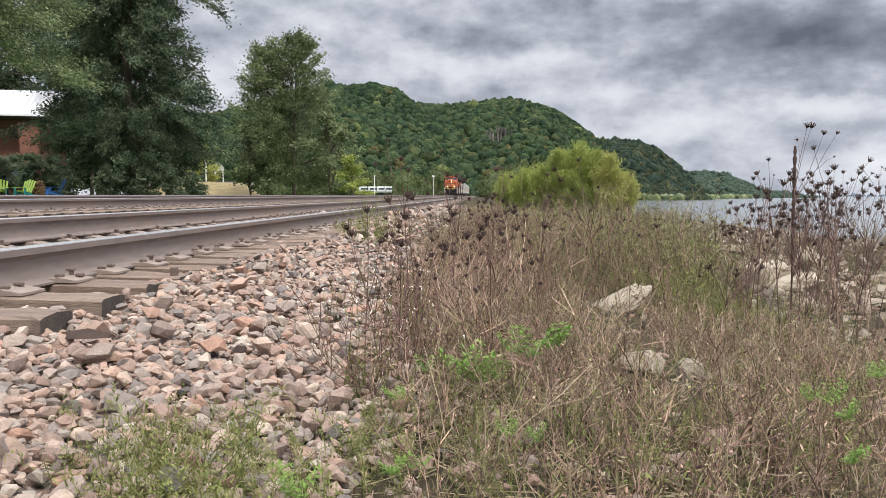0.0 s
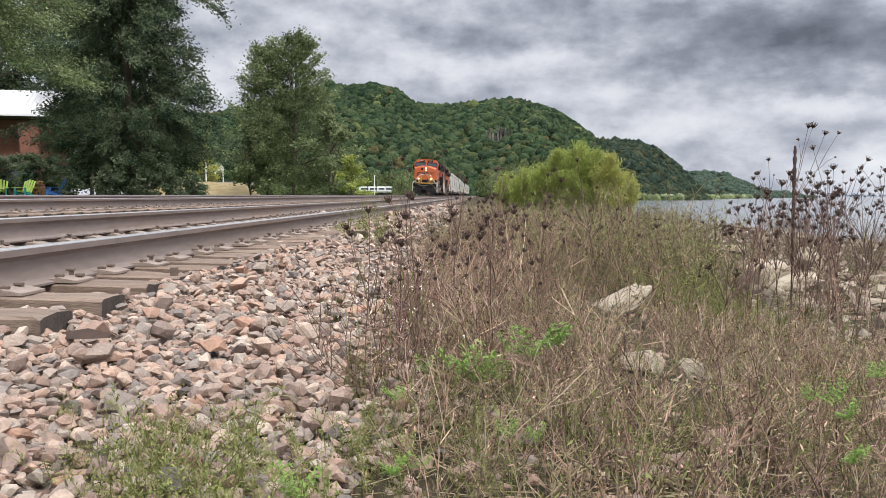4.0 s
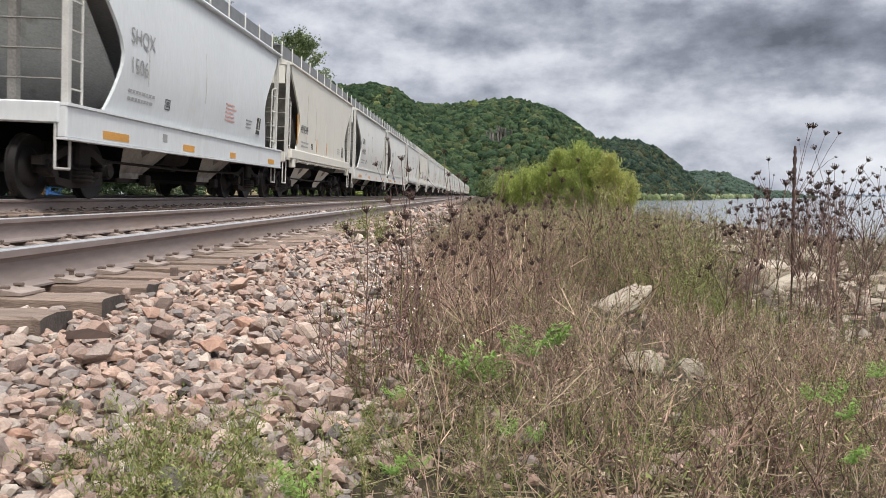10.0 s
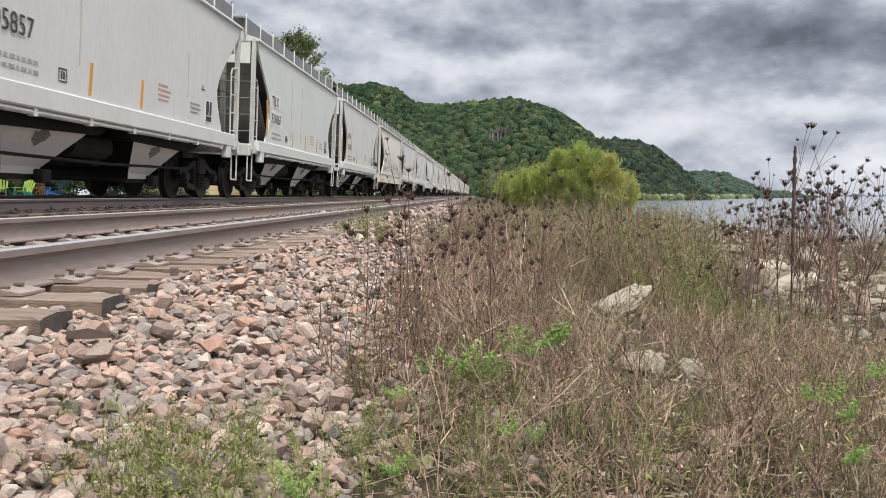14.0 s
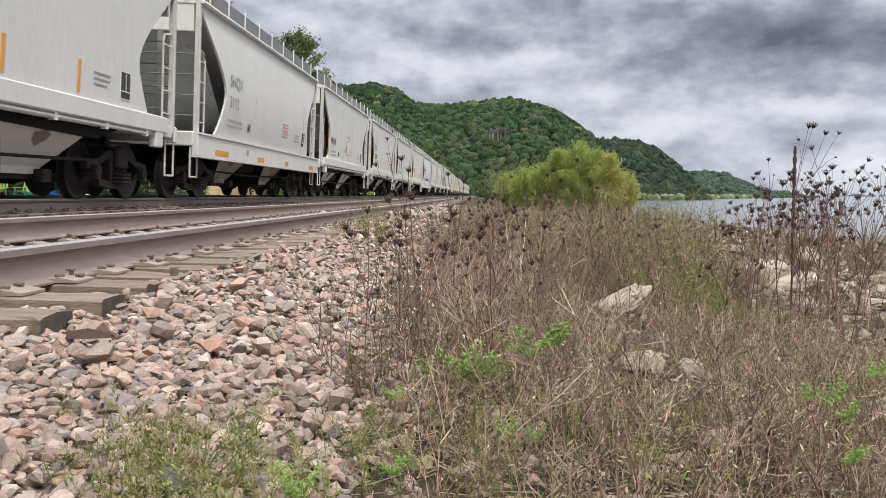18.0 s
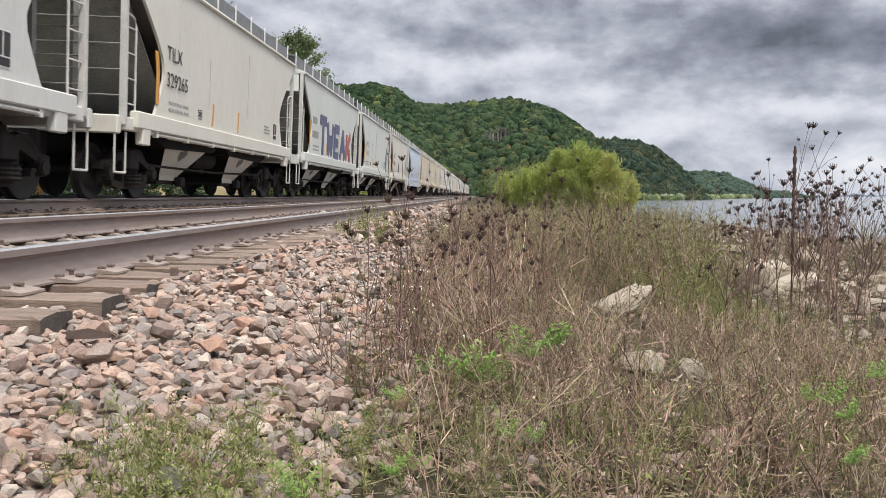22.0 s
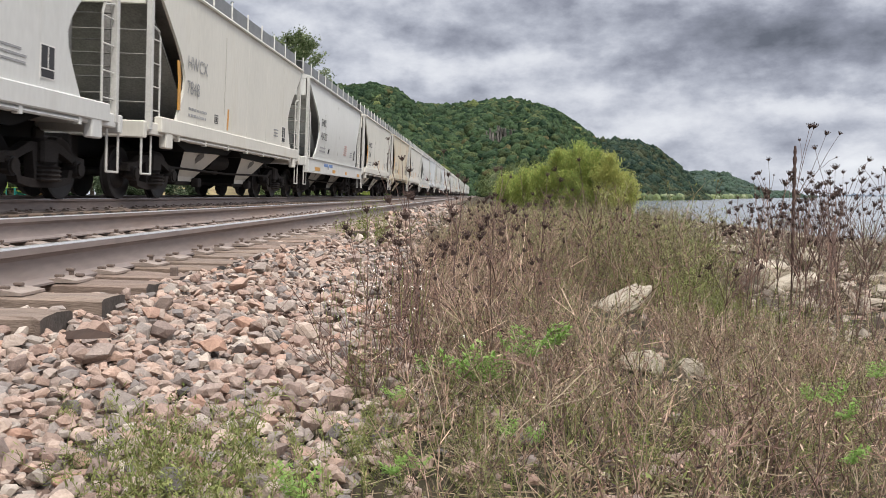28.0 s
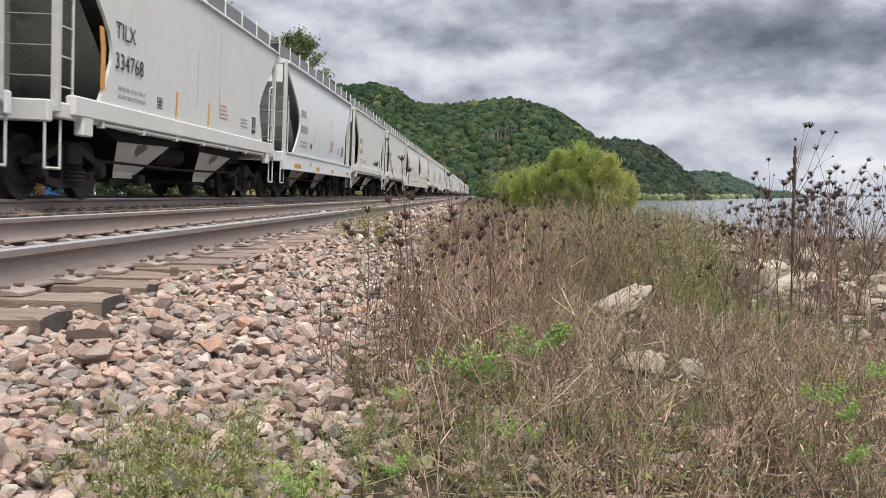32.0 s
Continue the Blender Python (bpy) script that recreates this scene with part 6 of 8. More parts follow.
def grass_bank():
    """A dry grassy rise carrying the road behind the trees."""
    s, rows = Shape(), []
    for j, (dd, hh) in enumerate(((86, 0.0), (90, 0.7), (96, 1.6), (101, 1.9), (118, 1.9), (130, -0.2))):
        row = []
        for i in range(33):
            u = 255 + i * 6.5
            x, y = ahead(u, dd)
            edge = min(1.0, (i + 1) / 5, (33 - i) / 6)
            row.append((x, y, -0.1 + hh * edge * (1 + 0.12 * noise.noise((u * 0.05, dd * 0.2, 2)))))
        rows.append(row)
    s.loft(rows, False, False)
    return mesh_thing("bank", s, mat("dry_tan_grass", (0.30, 0.24, 0.13), 0.95, 0, 0.6, 1.25, 0.9, 14, 0.6, stain=(0.16, 0.17, 0.06), stain_scale=0.4, spec=0.1), "dry tan grassy bank beyond the lawn", "bank", "", "structure", 50)


grass_bank()


def camper(place, turn, length):
    c = thing("camper_trailer", "white camper trailer parked in the valley", "trailer", "row of parked campers", "", Matrix.Translation((*place, float(ground_z(*place)) + 0.6)) @ Matrix.Rotation(radians(turn), 4, "Z"))
    part("body", Shape().box(-length / 2, length / 2, -1.2, 1.2, 0.6, 3.0, 0.15), M_SIDING, c)
    part("stripe", Shape().box(-length / 2 + 0.1, length / 2 - 0.1, -1.23, -1.19, 1.0, 1.25), M_DECAL_GREY, c)
    for k in range(3):
        part("window", Shape().box(-length / 2 + 0.8 + k * length / 3, -length / 2 + 1.9 + k * length / 3, -1.25, -1.19, 1.7, 2.4, 0.02), M_GLASS_DARK, c)
    for x in (-0.5, 0.5):
        part("wheel", Shape().lathe((x, -1.0, 0.38), "y", [(-0.15, 0.1), (-0.15, 0.36), (0.1, 0.38), (0.1, 0.1)], 14), M_BLACK, c)


for k, u in enumerate((643, 659, 674, 687)):
    camper(ahead(u, 330), 4, 3.1)


def pole(name, label, u, d, v_top, r=0.09):
    x, y = ahead(u, d)
    z = float(ground_z(x, y)) - 0.1
    t = thing(name, label, "pole", "", "", Matrix.Translation((x, y, z)))
    part("shaft", Shape().cyl((0, 0, 0), (0, 0, level(v_top, d) - z), r, 8, r * 0.7), M_SIDING, t)
    part("cap", Shape().box(-0.18, 0.18, -0.1, 0.1, level(v_top, d) - z - 0.05, level(v_top, d) - z + 0.15, 0.02), M_SIDING, t)


pole("utility_pole", "pale pole beside the road", 366, 105, 283)
pole("utility_pole", "pale pole before the white house", 396, 120, 303)
pole("utility_pole", "slim white mast among the campers", 663, 320, 311, 0.2)
pole("signal_mast", "thin grey signal mast at the trackside", 767, 120, 313, 0.04)
rx, ry = ahead(392, 109)
rd = Shape().box(rx - 9, rx + 5, ry - 3, ry + 3, 1.4, 1.95)
mesh_thing("road", rd, mat("pale_gravel_road", (0.36, 0.34, 0.31), 0.95, 0, 0.8, 1.15, 1, 12, 0.3), "pale gravel road beyond the tracks", "road", "", "structure")

# ---- ballast stones ----
rngb = np.random.default_rng(21)


def stone(rng, corners=17):
    bm = bmesh.new()
    form = np.array([1.08, rng.uniform(0.68, 0.98), rng.uniform(0.52, 0.75)])
    for _ in range(corners):
        p = rng.normal(0, 1, 3); p /= np.linalg.norm(p)
        bm.verts.new(p * form * rng.uniform(0.82, 1.1))
    bmesh.ops.convex_hull(bm, input=bm.verts)
    for v in [v for v in bm.verts if not v.link_faces]:
        bm.verts.remove(v)
    bm.verts.index_update()
    q = Euler(rng.normal(0, 0.35, 3)).to_matrix()
    v = np.array([tuple(q @ p.co) for p in bm.verts])
    f = np.array([[w.index for w in t.verts] for t in bm.faces])
    bm.free()
    return v * 0.5, f


ROCKS = [stone(rngb) for _ in range(24)]
SMALL_ROCKS = [stone(rngb, 9) for _ in range(24)]


def ballast_edge(y):
    return -0.26 - 0.10 * np.clip(y - 2.0, 0, 8) + 0.10 * np.sin(y * 2.3) + 0.06 * np.sin(y * 5.1 + 1)


def lay_stones():
    rows = []
    for y0, y1, dens, size in ((0.75, 2.6, 1750, 0.038), (2.6, 5.0, 1400, 0.041), (5.0, 9.0, 700, 0.050), (9.0, 16.0, 260, 0.068), (16.0, 40.0, 60, 0.11)):
        x0, x1 = (-4.4 if y0 > 2 else -2.6), 0.35
        n = int((x1 - x0) * (y1 - y0) * dens)
        x, y = rngb.uniform(x0, x1, n), rngb.uniform(y0, y1, n)
        over = (x - ballast_edge(y)) / 0.5
        keep = rngb.random(n) > np.clip(over + 0.35, 0, 0.93)
        off = np.abs((y + 1.92 + TIE_STEP / 2) % TIE_STEP - TIE_STEP / 2)
        on_tie = (x < -1.57) & (off < 0.15)
        keep &= ~on_tie
        near_rail = (np.abs(x + 2.145) < 0.1) | (np.abs(x + 3.654) < 0.1)
        keep &= ~near_rail
        x, y = x[keep], y[keep]
        s = size * rngb.lognormal(0, 0.32, len(x))
        z = ground_z(x, y) + s * rngb.uniform(0.1, 0.75, len(x)) - 0.005
        rows.append(np.column_stack([x, y, z, s, rngb.uniform(0, 6.3, len(x)), rngb.normal(0, 0.15, len(x)), rngb.normal(0, 0.15, len(x))]))
    return np.concatenate(rows)


stones = lay_stones()
close = (stones[:, 0] > -1.5) & (stones[:, 0] < -0.55) & (stones[:, 1] > 1.55) & (stones[:, 1] < 2.45) & (stones[:, 3] > 0.038)
picked = np.flatnonzero(close)[:300]
rest = np.ones(len(stones), bool); rest[picked] = False
bed = thing("ballast", "loose bed of pink and grey crushed granite", "ballast", "", "structure")
near_by = stones[:, 1] < 4.4
sv, sf = scatter(ROCKS, stones[rest & near_by], rngb)
fv, ff = scatter(SMALL_ROCKS, stones[rest & ~near_by], rngb)
sv, sf = np.concatenate([sv, fv]), np.concatenate([sf, ff + len(sv)])
tagged(big_mesh("loose_stones", sv, sf, [M_STONE], "", "", "stuff", None, False, bed), "", "", "", "stuff")
rock_meshes = []
for v, f in ROCKS:
    me = bpy.data.meshes.new("stone")
    me.from_pydata([tuple(p) for p in v], [], [tuple(int(i) for i in q) for q in f])
    me.materials.append(M_STONE_ONE)
    rock_meshes.append(me)
for i, k in enumerate(picked):
    x, y, z, s, a, lx, ly = (float(q) for q in stones[k])
    ob = new("stone", rock_meshes[i % len(rock_meshes)])
    ob.parent = bed
    ob.matrix_world = Matrix.Translation((x, y, z)) @ Euler((lx, ly, a)).to_matrix().to_4x4() @ Matrix.Scale(s, 4)


# ---- boulders ----
CLEARINGS = []


def spot(u, v):
    """Distance ahead at which the ground lies at u across and v down the view."""
    d = 1.2
    while d < 60:
        x, y = ahead(u, d)
        if level(v, d) <= float(ground_z(x, y)):
            return d
        d += 0.03
    return d


def boulder(label, u, v, breadth, seed, tall=0.6, roll=0.0):
    """A weathered block standing at a place of the view, breadth across it in the same measure."""
    rng = np.random.default_rng(seed)
    d = spot(u, v)
    size = breadth / 1475 * d
    bm = bmesh.new()
    bmesh.ops.create_icosphere(bm, subdivisions=4 if breadth > 60 else 3, radius=0.5)
    off = Vector(rng.uniform(-30, 30, 3))
    planes = [(Vector(rng.normal(0, 1, 3)).normalized(), rng.uniform(0.27, 0.42)) for _ in range(9)]
    for p in bm.verts:
        c = p.co.copy()
        for nrm, dist in planes:
            o = c.dot(nrm) - dist
            if o > 0:
                c -= nrm * o * 0.85
        p.co = c * (1.12 + 0.10 * noise.noise(c * 4 + off) + 0.05 * noise.noise(c * 12 + off))
    me = bpy.data.meshes.new("boulder")
    bm.to_mesh(me); bm.free()
    me.materials.append(M_BOULDER)
    x, y = ahead(u, d)
    CLEARINGS.append((x, y, size, 0.9 if size > 0.3 else 0.5))
    ob = tagged(new("boulder", me), label, "boulder", "boulders on the verge")
    ob.matrix_world = Matrix.Translation((x, y, float(ground_z(x, y)) + size * tall * 0.40)) @ Matrix.Rotation(radians(roll), 4, "Y") @ Matrix.Diagonal((size, size * 0.8, size * tall, 1)) @ Matrix.Rotation(rng.uniform(0, 6), 4, "Z")
    return ob


def rubble(label, u, v, breadth, seed):
    d = spot(u, v)
    x, y = ahead(u, d)
    rv, rf = ROCKS[seed % len(ROCKS)]
    me = bpy.data.meshes.new("rubble_stone")
    me.from_pydata([tuple(p) for p in rv], [], [tuple(int(i) for i in q) for q in rf])
    me.materials.append(M_RUBBLE)
    ob = tagged(new("rubble_stone", me), label, "stone", "rubble on the bank")
    size = breadth / 1475 * d
    ob.matrix_world = Matrix.Translation((x, y, float(ground_z(x, y)) + size * 0.12)) @ Matrix.Rotation(seed * 1.7, 4, "Z") @ Matrix.Scale(size, 4)


def block(label, u, v, wide, high, seed, tilt=0.0, turn=0.2, deep=0.7, front=1.7):
    """A broken limestone slab with chipped edges; its middle rests at a place of the view."""
    rng = np.random.default_rng(seed)
    d = spot(u, v)
    k = d / 1475
    bm = bmesh.new()
    bmesh.ops.create_cube(bm, size=1.0)
    bmesh.ops.subdivide_edges(bm, edges=bm.edges[:], cuts=7, use_grid_fill=True)
    off = Vector(rng.uniform(-30, 30, 3))
    for p in bm.verts:
        c = p.co.copy()
        c = c * (1 - 0.34 * max(0.0, (c.length - 0.56) / 0.3))
        c += Vector((noise.noise(c * 2.3 + off), noise.noise(c * 2.3 - off), noise.noise(c * 2.3 + off * 2))) * 0.13
        c *= 1 + 0.05 * noise.noise(c * 9 + off)
        p.co = c
    me = bpy.data.meshes.new("boulder")
    bm.to_mesh(me); bm.free()
    me.materials.append(M_BOULDER)
    x, y = ahead(u, d)
    CLEARINGS.append((x, y, wide * k, front))
    ob = tagged(new("boulder", me), label, "boulder", "boulders on the verge")
    ob.matrix_world = Matrix.Translation((x, y, float(ground_z(x, y)) + high * k * 0.42)) @ Matrix.Rotation(radians(tilt), 4, "Y") @ Matrix.Rotation(turn, 4, "Z") @ Matrix.Diagonal((wide * k, wide * k * deep, high * k, 1))
    return ob


block("pale slanting limestone slab among dead weeds", 1098, 556, 112, 40, 11, -27)
boulder("rounded tan boulder half hidden by weeds", 1140, 668, 80, 2, 0.6)
boulder("small grey boulder behind dead stems", 1226, 682, 46, 3, 1.1)
block("pale flat limestone block near the water", 1362, 512, 78, 54, 4, -3, 0.35, 0.7, 0.6)
block("tan limestone slab near the water", 1408, 516, 84, 30, 5, -16, -0.2, 0.7, 0.6)
boulder("tan limestone block near the water", 1432, 478, 60, 6, 0.7)
boulder("grey stone on the rocky bank", 1432, 553, 34, 7, 0.8)
boulder("grey stone on the rocky bank", 1405, 588, 30, 8, 0.8)
boulder("pale broken limestone on the bank", 1345, 615, 44, 9, 0.4)
boulder("pale broken limestone on the bank", 1300, 448, 40, 10, 0.4)
for k in range(34):
    rubble("grey-brown rubble stone on the lake bank", float(rngb.uniform(1330, 1568)), float(rngb.uniform(455, 640)), float(rngb.uniform(12, 36)), 100 + k)


# ---- dead weeds ----
class Plant:
    """Quads of thin three-sided stems and small leaves, each face with a material number."""

    def __init__(self):
        self.v, self.f, self.m, self.g, self.names = [], [], [], [], ["stalk"]

    def begin(self, name):
        self.names.append(name)

    def stem(self, pts, r0, r1, m=0):
        k = len(self.v)
        pts = np.asarray(pts, float)
        n = len(pts)
        for i, p in enumerate(pts):
            r = r0 + (r1 - r0) * i / (n - 1)
            d = pts[min(i + 1, n - 1)] - pts[max(i - 1, 0)]
            d = d / (np.linalg.norm(d) + 1e-9)
            u = np.cross(d, (0.3, 0.2, 1.0) if abs(d[2]) < 0.9 else (1.0, 0.1, 0.0)); u /= np.linalg.norm(u)
            w = np.cross(d, u)
            for a in (0, 2.094, 4.189):
                self.v.append(p + (u * math.cos(a) + w * math.sin(a)) * r)
        for i in range(n - 1):
            for j in range(3):
                a, b = k + i * 3 + j, k + i * 3 + (j + 1) % 3
                self.f.append((a, b, b + 3, a + 3)); self.m.append(m); self.g.append(len(self.names) - 1)

    def leaf(self, p, d, w, m=0):
        """A bent leaf from p along d."""
        k = len(self.v)
        p, d = np.asarray(p, float), np.asarray(d, float)
        s = np.cross(d, (0.1, 0.2, 1.0)); s = s / (np.linalg.norm(s) + 1e-9) * w
        self.v += [p, p + d * 0.5 + s, p + d, p + d * 0.5 - s]
        self.f.append((k, k + 1, k + 2, k + 3)); self.m.append(m); self.g.append(len(self.names) - 1)

    def umbel(self, p, d, size, rng, m=1, rays=15):
        d = np.asarray(d, float); d /= np.linalg.norm(d)
        u = np.cross(d, (0.2, 1.0, 0.1)); u /= np.linalg.norm(u)
        w = np.cross(d, u)
        for k in range(rays):
            a = 6.2832 * k / rays + rng.normal(0, 0.15)
            o = (u * math.cos(a) + w * math.sin(a)) * size * (0.45 + 0.55 * ((k * 7) % 3) / 2)
            q = p + o * 0.55 + d * size * 0.42
            e = p + o * rng.uniform(0.72, 0.95) + d * size * rng.uniform(0.85, 1.05)
            self.stem([p, q, e], size * 0.04, size * 0.045, m)
            self.stem([e - d * size * 0.06, e, e + d * size * 0.10], size * 0.085, size * 0.06, m)
        k = len(self.v)
        for h, r in ((-0.1, 0.06), (0.25, 0.24), (0.6, 0.46), (0.72, 0.30)):
            for j in range(8):
                a = j * 0.7854
                self.v.append(p + d * size * h * (1 + 0.12 * math.sin(5 * j)) + (u * math.cos(a) + w * math.sin(a)) * size * r)
        for i in range(3):
            for j in range(8):
                b, c = k + i * 8 + j, k + i * 8 + (j + 1) % 8
                self.f.append((b, c, c + 8, b + 8)); self.m.append(m); self.g.append(len(self.names) - 1)

    def arrays(self):
        return np.array(self.v), np.array(self.f), np.array(self.m)


def wander(rng, p, d, length, n=4, bend=0.12):
    p, d = np.asarray(p, float), np.asarray(d, float)
    d = d / np.linalg.norm(d)
    out = [p]
    for _ in range(n):
        d = d + rng.normal(0, bend, 3) + (0, 0, 0.04)
        d = d / np.linalg.norm(d)
        out.append(out[-1] + d * length / n)
    return out


def lace(rng, height=1.0, heads=6, rad=0.0026, size=0.033, first=1, wood=5):
    """Dead umbel weed: a forked stalk, every branch closed into a dark cupped seed head."""
    P = Plant()
    main = wander(rng, (0, 0, 0), (rng.normal(0, 0.08), rng.normal(0, 0.08), 1), height, 6, 0.05)
    P.stem(main, rad * 1.5, rad * 0.6, wood)
    P.begin("seed_head")
    P.umbel(main[-1], main[-1] - main[-2], size * rng.uniform(0.9, 1.3), rng)
    for _ in range(heads - 1):
        k = int(rng.integers(first, 5))
        a = rng.uniform(0, 6.28)
        b = wander(rng, main[k], (math.cos(a) * 0.6, math.sin(a) * 0.6, 1.0), height * rng.uniform(0.25, 0.55), 4, 0.09)
        P.begin("branch")
        P.stem(b, rad * 0.9, rad * 0.45, wood)
        P.begin("seed_head")
        P.umbel(b[-1], b[-1] - b[-2], size * rng.uniform(0.55, 1.1), rng)
        if rng.random() < 0.6:
            c = wander(rng, b[2], b[2] - b[1] + rng.normal(0, 0.05, 3), height * 0.16, 3, 0.12)
            P.begin("branch")
            P.stem(c, rad * 0.6, rad * 0.35, wood)
            P.begin("seed_head")
            P.umbel(c[-1], c[-1] - c[-2], size * rng.uniform(0.4, 0.7), rng, rays=7)
    return P


def brush(rng, height=0.6, stems=9, rad=0.0016, spread=0.13, twigs=6, green=0.0, dots=3, lean=0.22, main=0, straw=0.08, leaf=0.009, seeds=0.5):
    """A tuft of kinked dead stems whose twigs fork and end in withered seed bits, with a few green leaves."""
    P = Plant()
    for _ in range(stems):
        a, q = rng.uniform(0, 6.28), spread * math.sqrt(rng.random())
        h = height * rng.uniform(0.4, 1.05)
        m = main if rng.random() > straw else 2
        P.begin("stalk")
        s = wander(rng, (q * math.cos(a), q * math.sin(a), -0.02), (rng.normal(0, lean), rng.normal(0, lean), 1), h, 4, 0.17)
        P.stem(s, rad * rng.uniform(0.8, 1.5), rad * 0.5, m)
        for _ in range(twigs):
            k = int(rng.integers(1, 4))
            p = s[k] + (s[k + 1] - s[k]) * rng.random()
            e = s[k + 1] - s[k]
            b = wander(rng, p, e / np.linalg.norm(e) + rng.normal(0, 0.62, 3), h * rng.uniform(0.10, 0.30), 2, 0.25)
            P.stem(b, rad * 0.8, rad * 0.5, m)
            tips = [b[2]]
            if rng.random() < 0.7:
                c = b[1] + (b[2] - b[1]) * 0.6 + rng.normal(0, 0.2, 3) * np.linalg.norm(b[2] - b[0])
                P.stem([b[1], c], rad * 0.65, rad * 0.45, m)
                tips.append(c)
            for tip in tips:
                if rng.random() < seeds:
                    for _ in range(2):
                        P.leaf(tip + rng.normal(0, 0.003, 3), rng.normal(0, 1, 3) * 0.006, 0.0036, 1)
            for _ in range(dots):
                o = b[int(rng.integers(0, 3))] + rng.normal(0, 0.012, 3)
                if rng.random() < green:
                    P.leaf(o, rng.normal(0, 1, 3) * leaf + (0, 0, leaf * 0.4), leaf * 0.36, 3)
                elif rng.random() < 0.45:
                    P.leaf(o, rng.normal(0, 1, 3) * 0.008, 0.003, m)
    return P


def tuft(rng, height=0.3, blades=20, m=2, w=0.0012):
    P = Plant()
    for _ in range(blades):
        a, q = rng.uniform(0, 6.28), 0.05 * rng.random()
        s = wander(rng, (q * math.cos(a), q * math.sin(a), -0.01), (rng.normal(0, 0.5), rng.normal(0, 0.5), 1), height * rng.uniform(0.5, 1.1), 3, 0.25)
        k = len(P.v)
        for i, p in enumerate(s):
            ww = w * (1 - i / 3.3)
            P.v += [p + (math.cos(a) * ww, math.sin(a) * ww, 0), p - (math.cos(a) * ww, math.sin(a) * ww, 0)]
        for i in range(3):
            P.f.append((k + 2 * i, k + 2 * i + 1, k + 2 * i + 3, k + 2 * i + 2)); P.m.append(m); P.g.append(0)
    return P


def herb(rng, height=0.35, stems=8, leaf=0.015, m=3):
    """A leafy green weed."""
    P = Plant()
    for _ in range(stems):
        P.begin("leafy_stem")
        s = wander(rng, (rng.normal(0, 0.04), rng.normal(0, 0.04), 0), (rng.normal(0, 0.35), rng.normal(0, 0.35), 1), height * rng.uniform(0.6, 1.1), 4, 0.15)
        P.stem(s, 0.0018, 0.001, m)
        for _ in range(48):
            k = rng.integers(1, 4)
            p = s[k] + (s[k + 1] - s[k]) * rng.random()
            P.leaf(p, rng.normal(0, 1, 3) * leaf * np.array([1, 1, 0.5]), leaf * 0.3, m)
    return P


def frond(rng, length=0.16, m=4):
    """A feathery bright green leaf."""
    P = Plant()
    for _ in range(4):
        a = rng.uniform(0, 6.28)
        P.begin("frond")
        s = wander(rng, (0, 0, 0), (math.cos(a) * 0.7, math.sin(a) * 0.7, 0.75), length * rng.uniform(0.7, 1.2), 5, 0.1)
        P.stem(s, 0.0014, 0.0007, m)
        for i in range(1, 6):
            d = s[i] - s[i - 1]
            side = np.cross(d, (0, 0, 1)); side /= np.linalg.norm(side) + 1e-9
            for sg in (-1, 1):
                for j in range(5):
                    q = s[i] + side * sg * 0.007 * j * (1.3 - i * 0.15)
                    P.leaf(q, side * sg * 0.012 + d * rng.uniform(0.2, 0.6) + rng.normal(0, 0.004, 3), 0.0035, m)
                    P.leaf(q, side * sg * 0.010 - d * rng.uniform(0.0, 0.3) + rng.normal(0, 0.004, 3), 0.003, m)
    return P


VEG = [M_STEM, M_STEM_DARK, M_STRAW, M_WEED, M_FRESH, M_STALK, M_RED_STEM, M_FLOWER, M_BUSH]
rngw = np.random.default_rng(33)


def strew(name, label, variants, rows, category="dead weeds"):
    """Many plants joined as one mesh of kind stuff."""
    vs, fs, ms, k = [], [], [], 0
    pick = rngw.integers(0, len(variants), len(rows))
    for i, (bv, bf, bmi) in enumerate(variants):
        P = rows[pick == i]
        if not len(P):
            continue
        c, s = np.cos(P[:, 4])[:, None], np.sin(P[:, 4])[:, None]
        x, y = bv[None, :, 0] * c - bv[None, :, 1] * s, bv[None, :, 0] * s + bv[None, :, 1] * c
        z = np.broadcast_to(bv[None, :, 2], x.shape)
        x, y = x + z * P[:, 5:6], y + z * P[:, 6:7]
        vs.append((np.stack([x, y, z], 2) * P[:, 3][:, None, None] + P[:, None, :3]).reshape(-1, 3))
        fs.append((bf[None] + (np.arange(len(P)) * len(bv))[:, None, None] + k).reshape(-1, 4))
        ms.append(np.tile(bmi, len(P)))
        k += len(P) * len(bv)
    return big_mesh(name, np.concatenate(vs), np.concatenate(fs), VEG, label, category, "stuff", np.concatenate(ms))


def rows_in(n, xr, yr, scale, keep=None, lean=0.12, ramp=0.9):
    x, y = rngw.uniform(*xr, n), rngw.uniform(*yr, n)
    if keep is not None:
        q = keep(x, y); x, y = x[q], y[q]
    open_ground = np.ones(len(x), bool)
    for bx, by, bs, front in CLEARINGS:
        far = math.hypot(bx, by)
        along = (x * bx + y * by) / far
        off = np.abs(x * by - y * bx) / far
        open_ground &= ~((off < bs * 0.5 * along / far + 0.05) & (along < far + bs * 0.4) & (along > far - front))
    x, y = x[open_ground], y[open_ground]
    n = len(x)
    sc = rngw.uniform(*scale, n) * np.clip((x - ballast_edge(y)) / ramp, 0.45, 1.0)
    return np.column_stack([x, y, ground_z(x, y), sc, rngw.uniform(0, 6.3, n), rngw.normal(0, lean, n), rngw.normal(0, lean, n)])


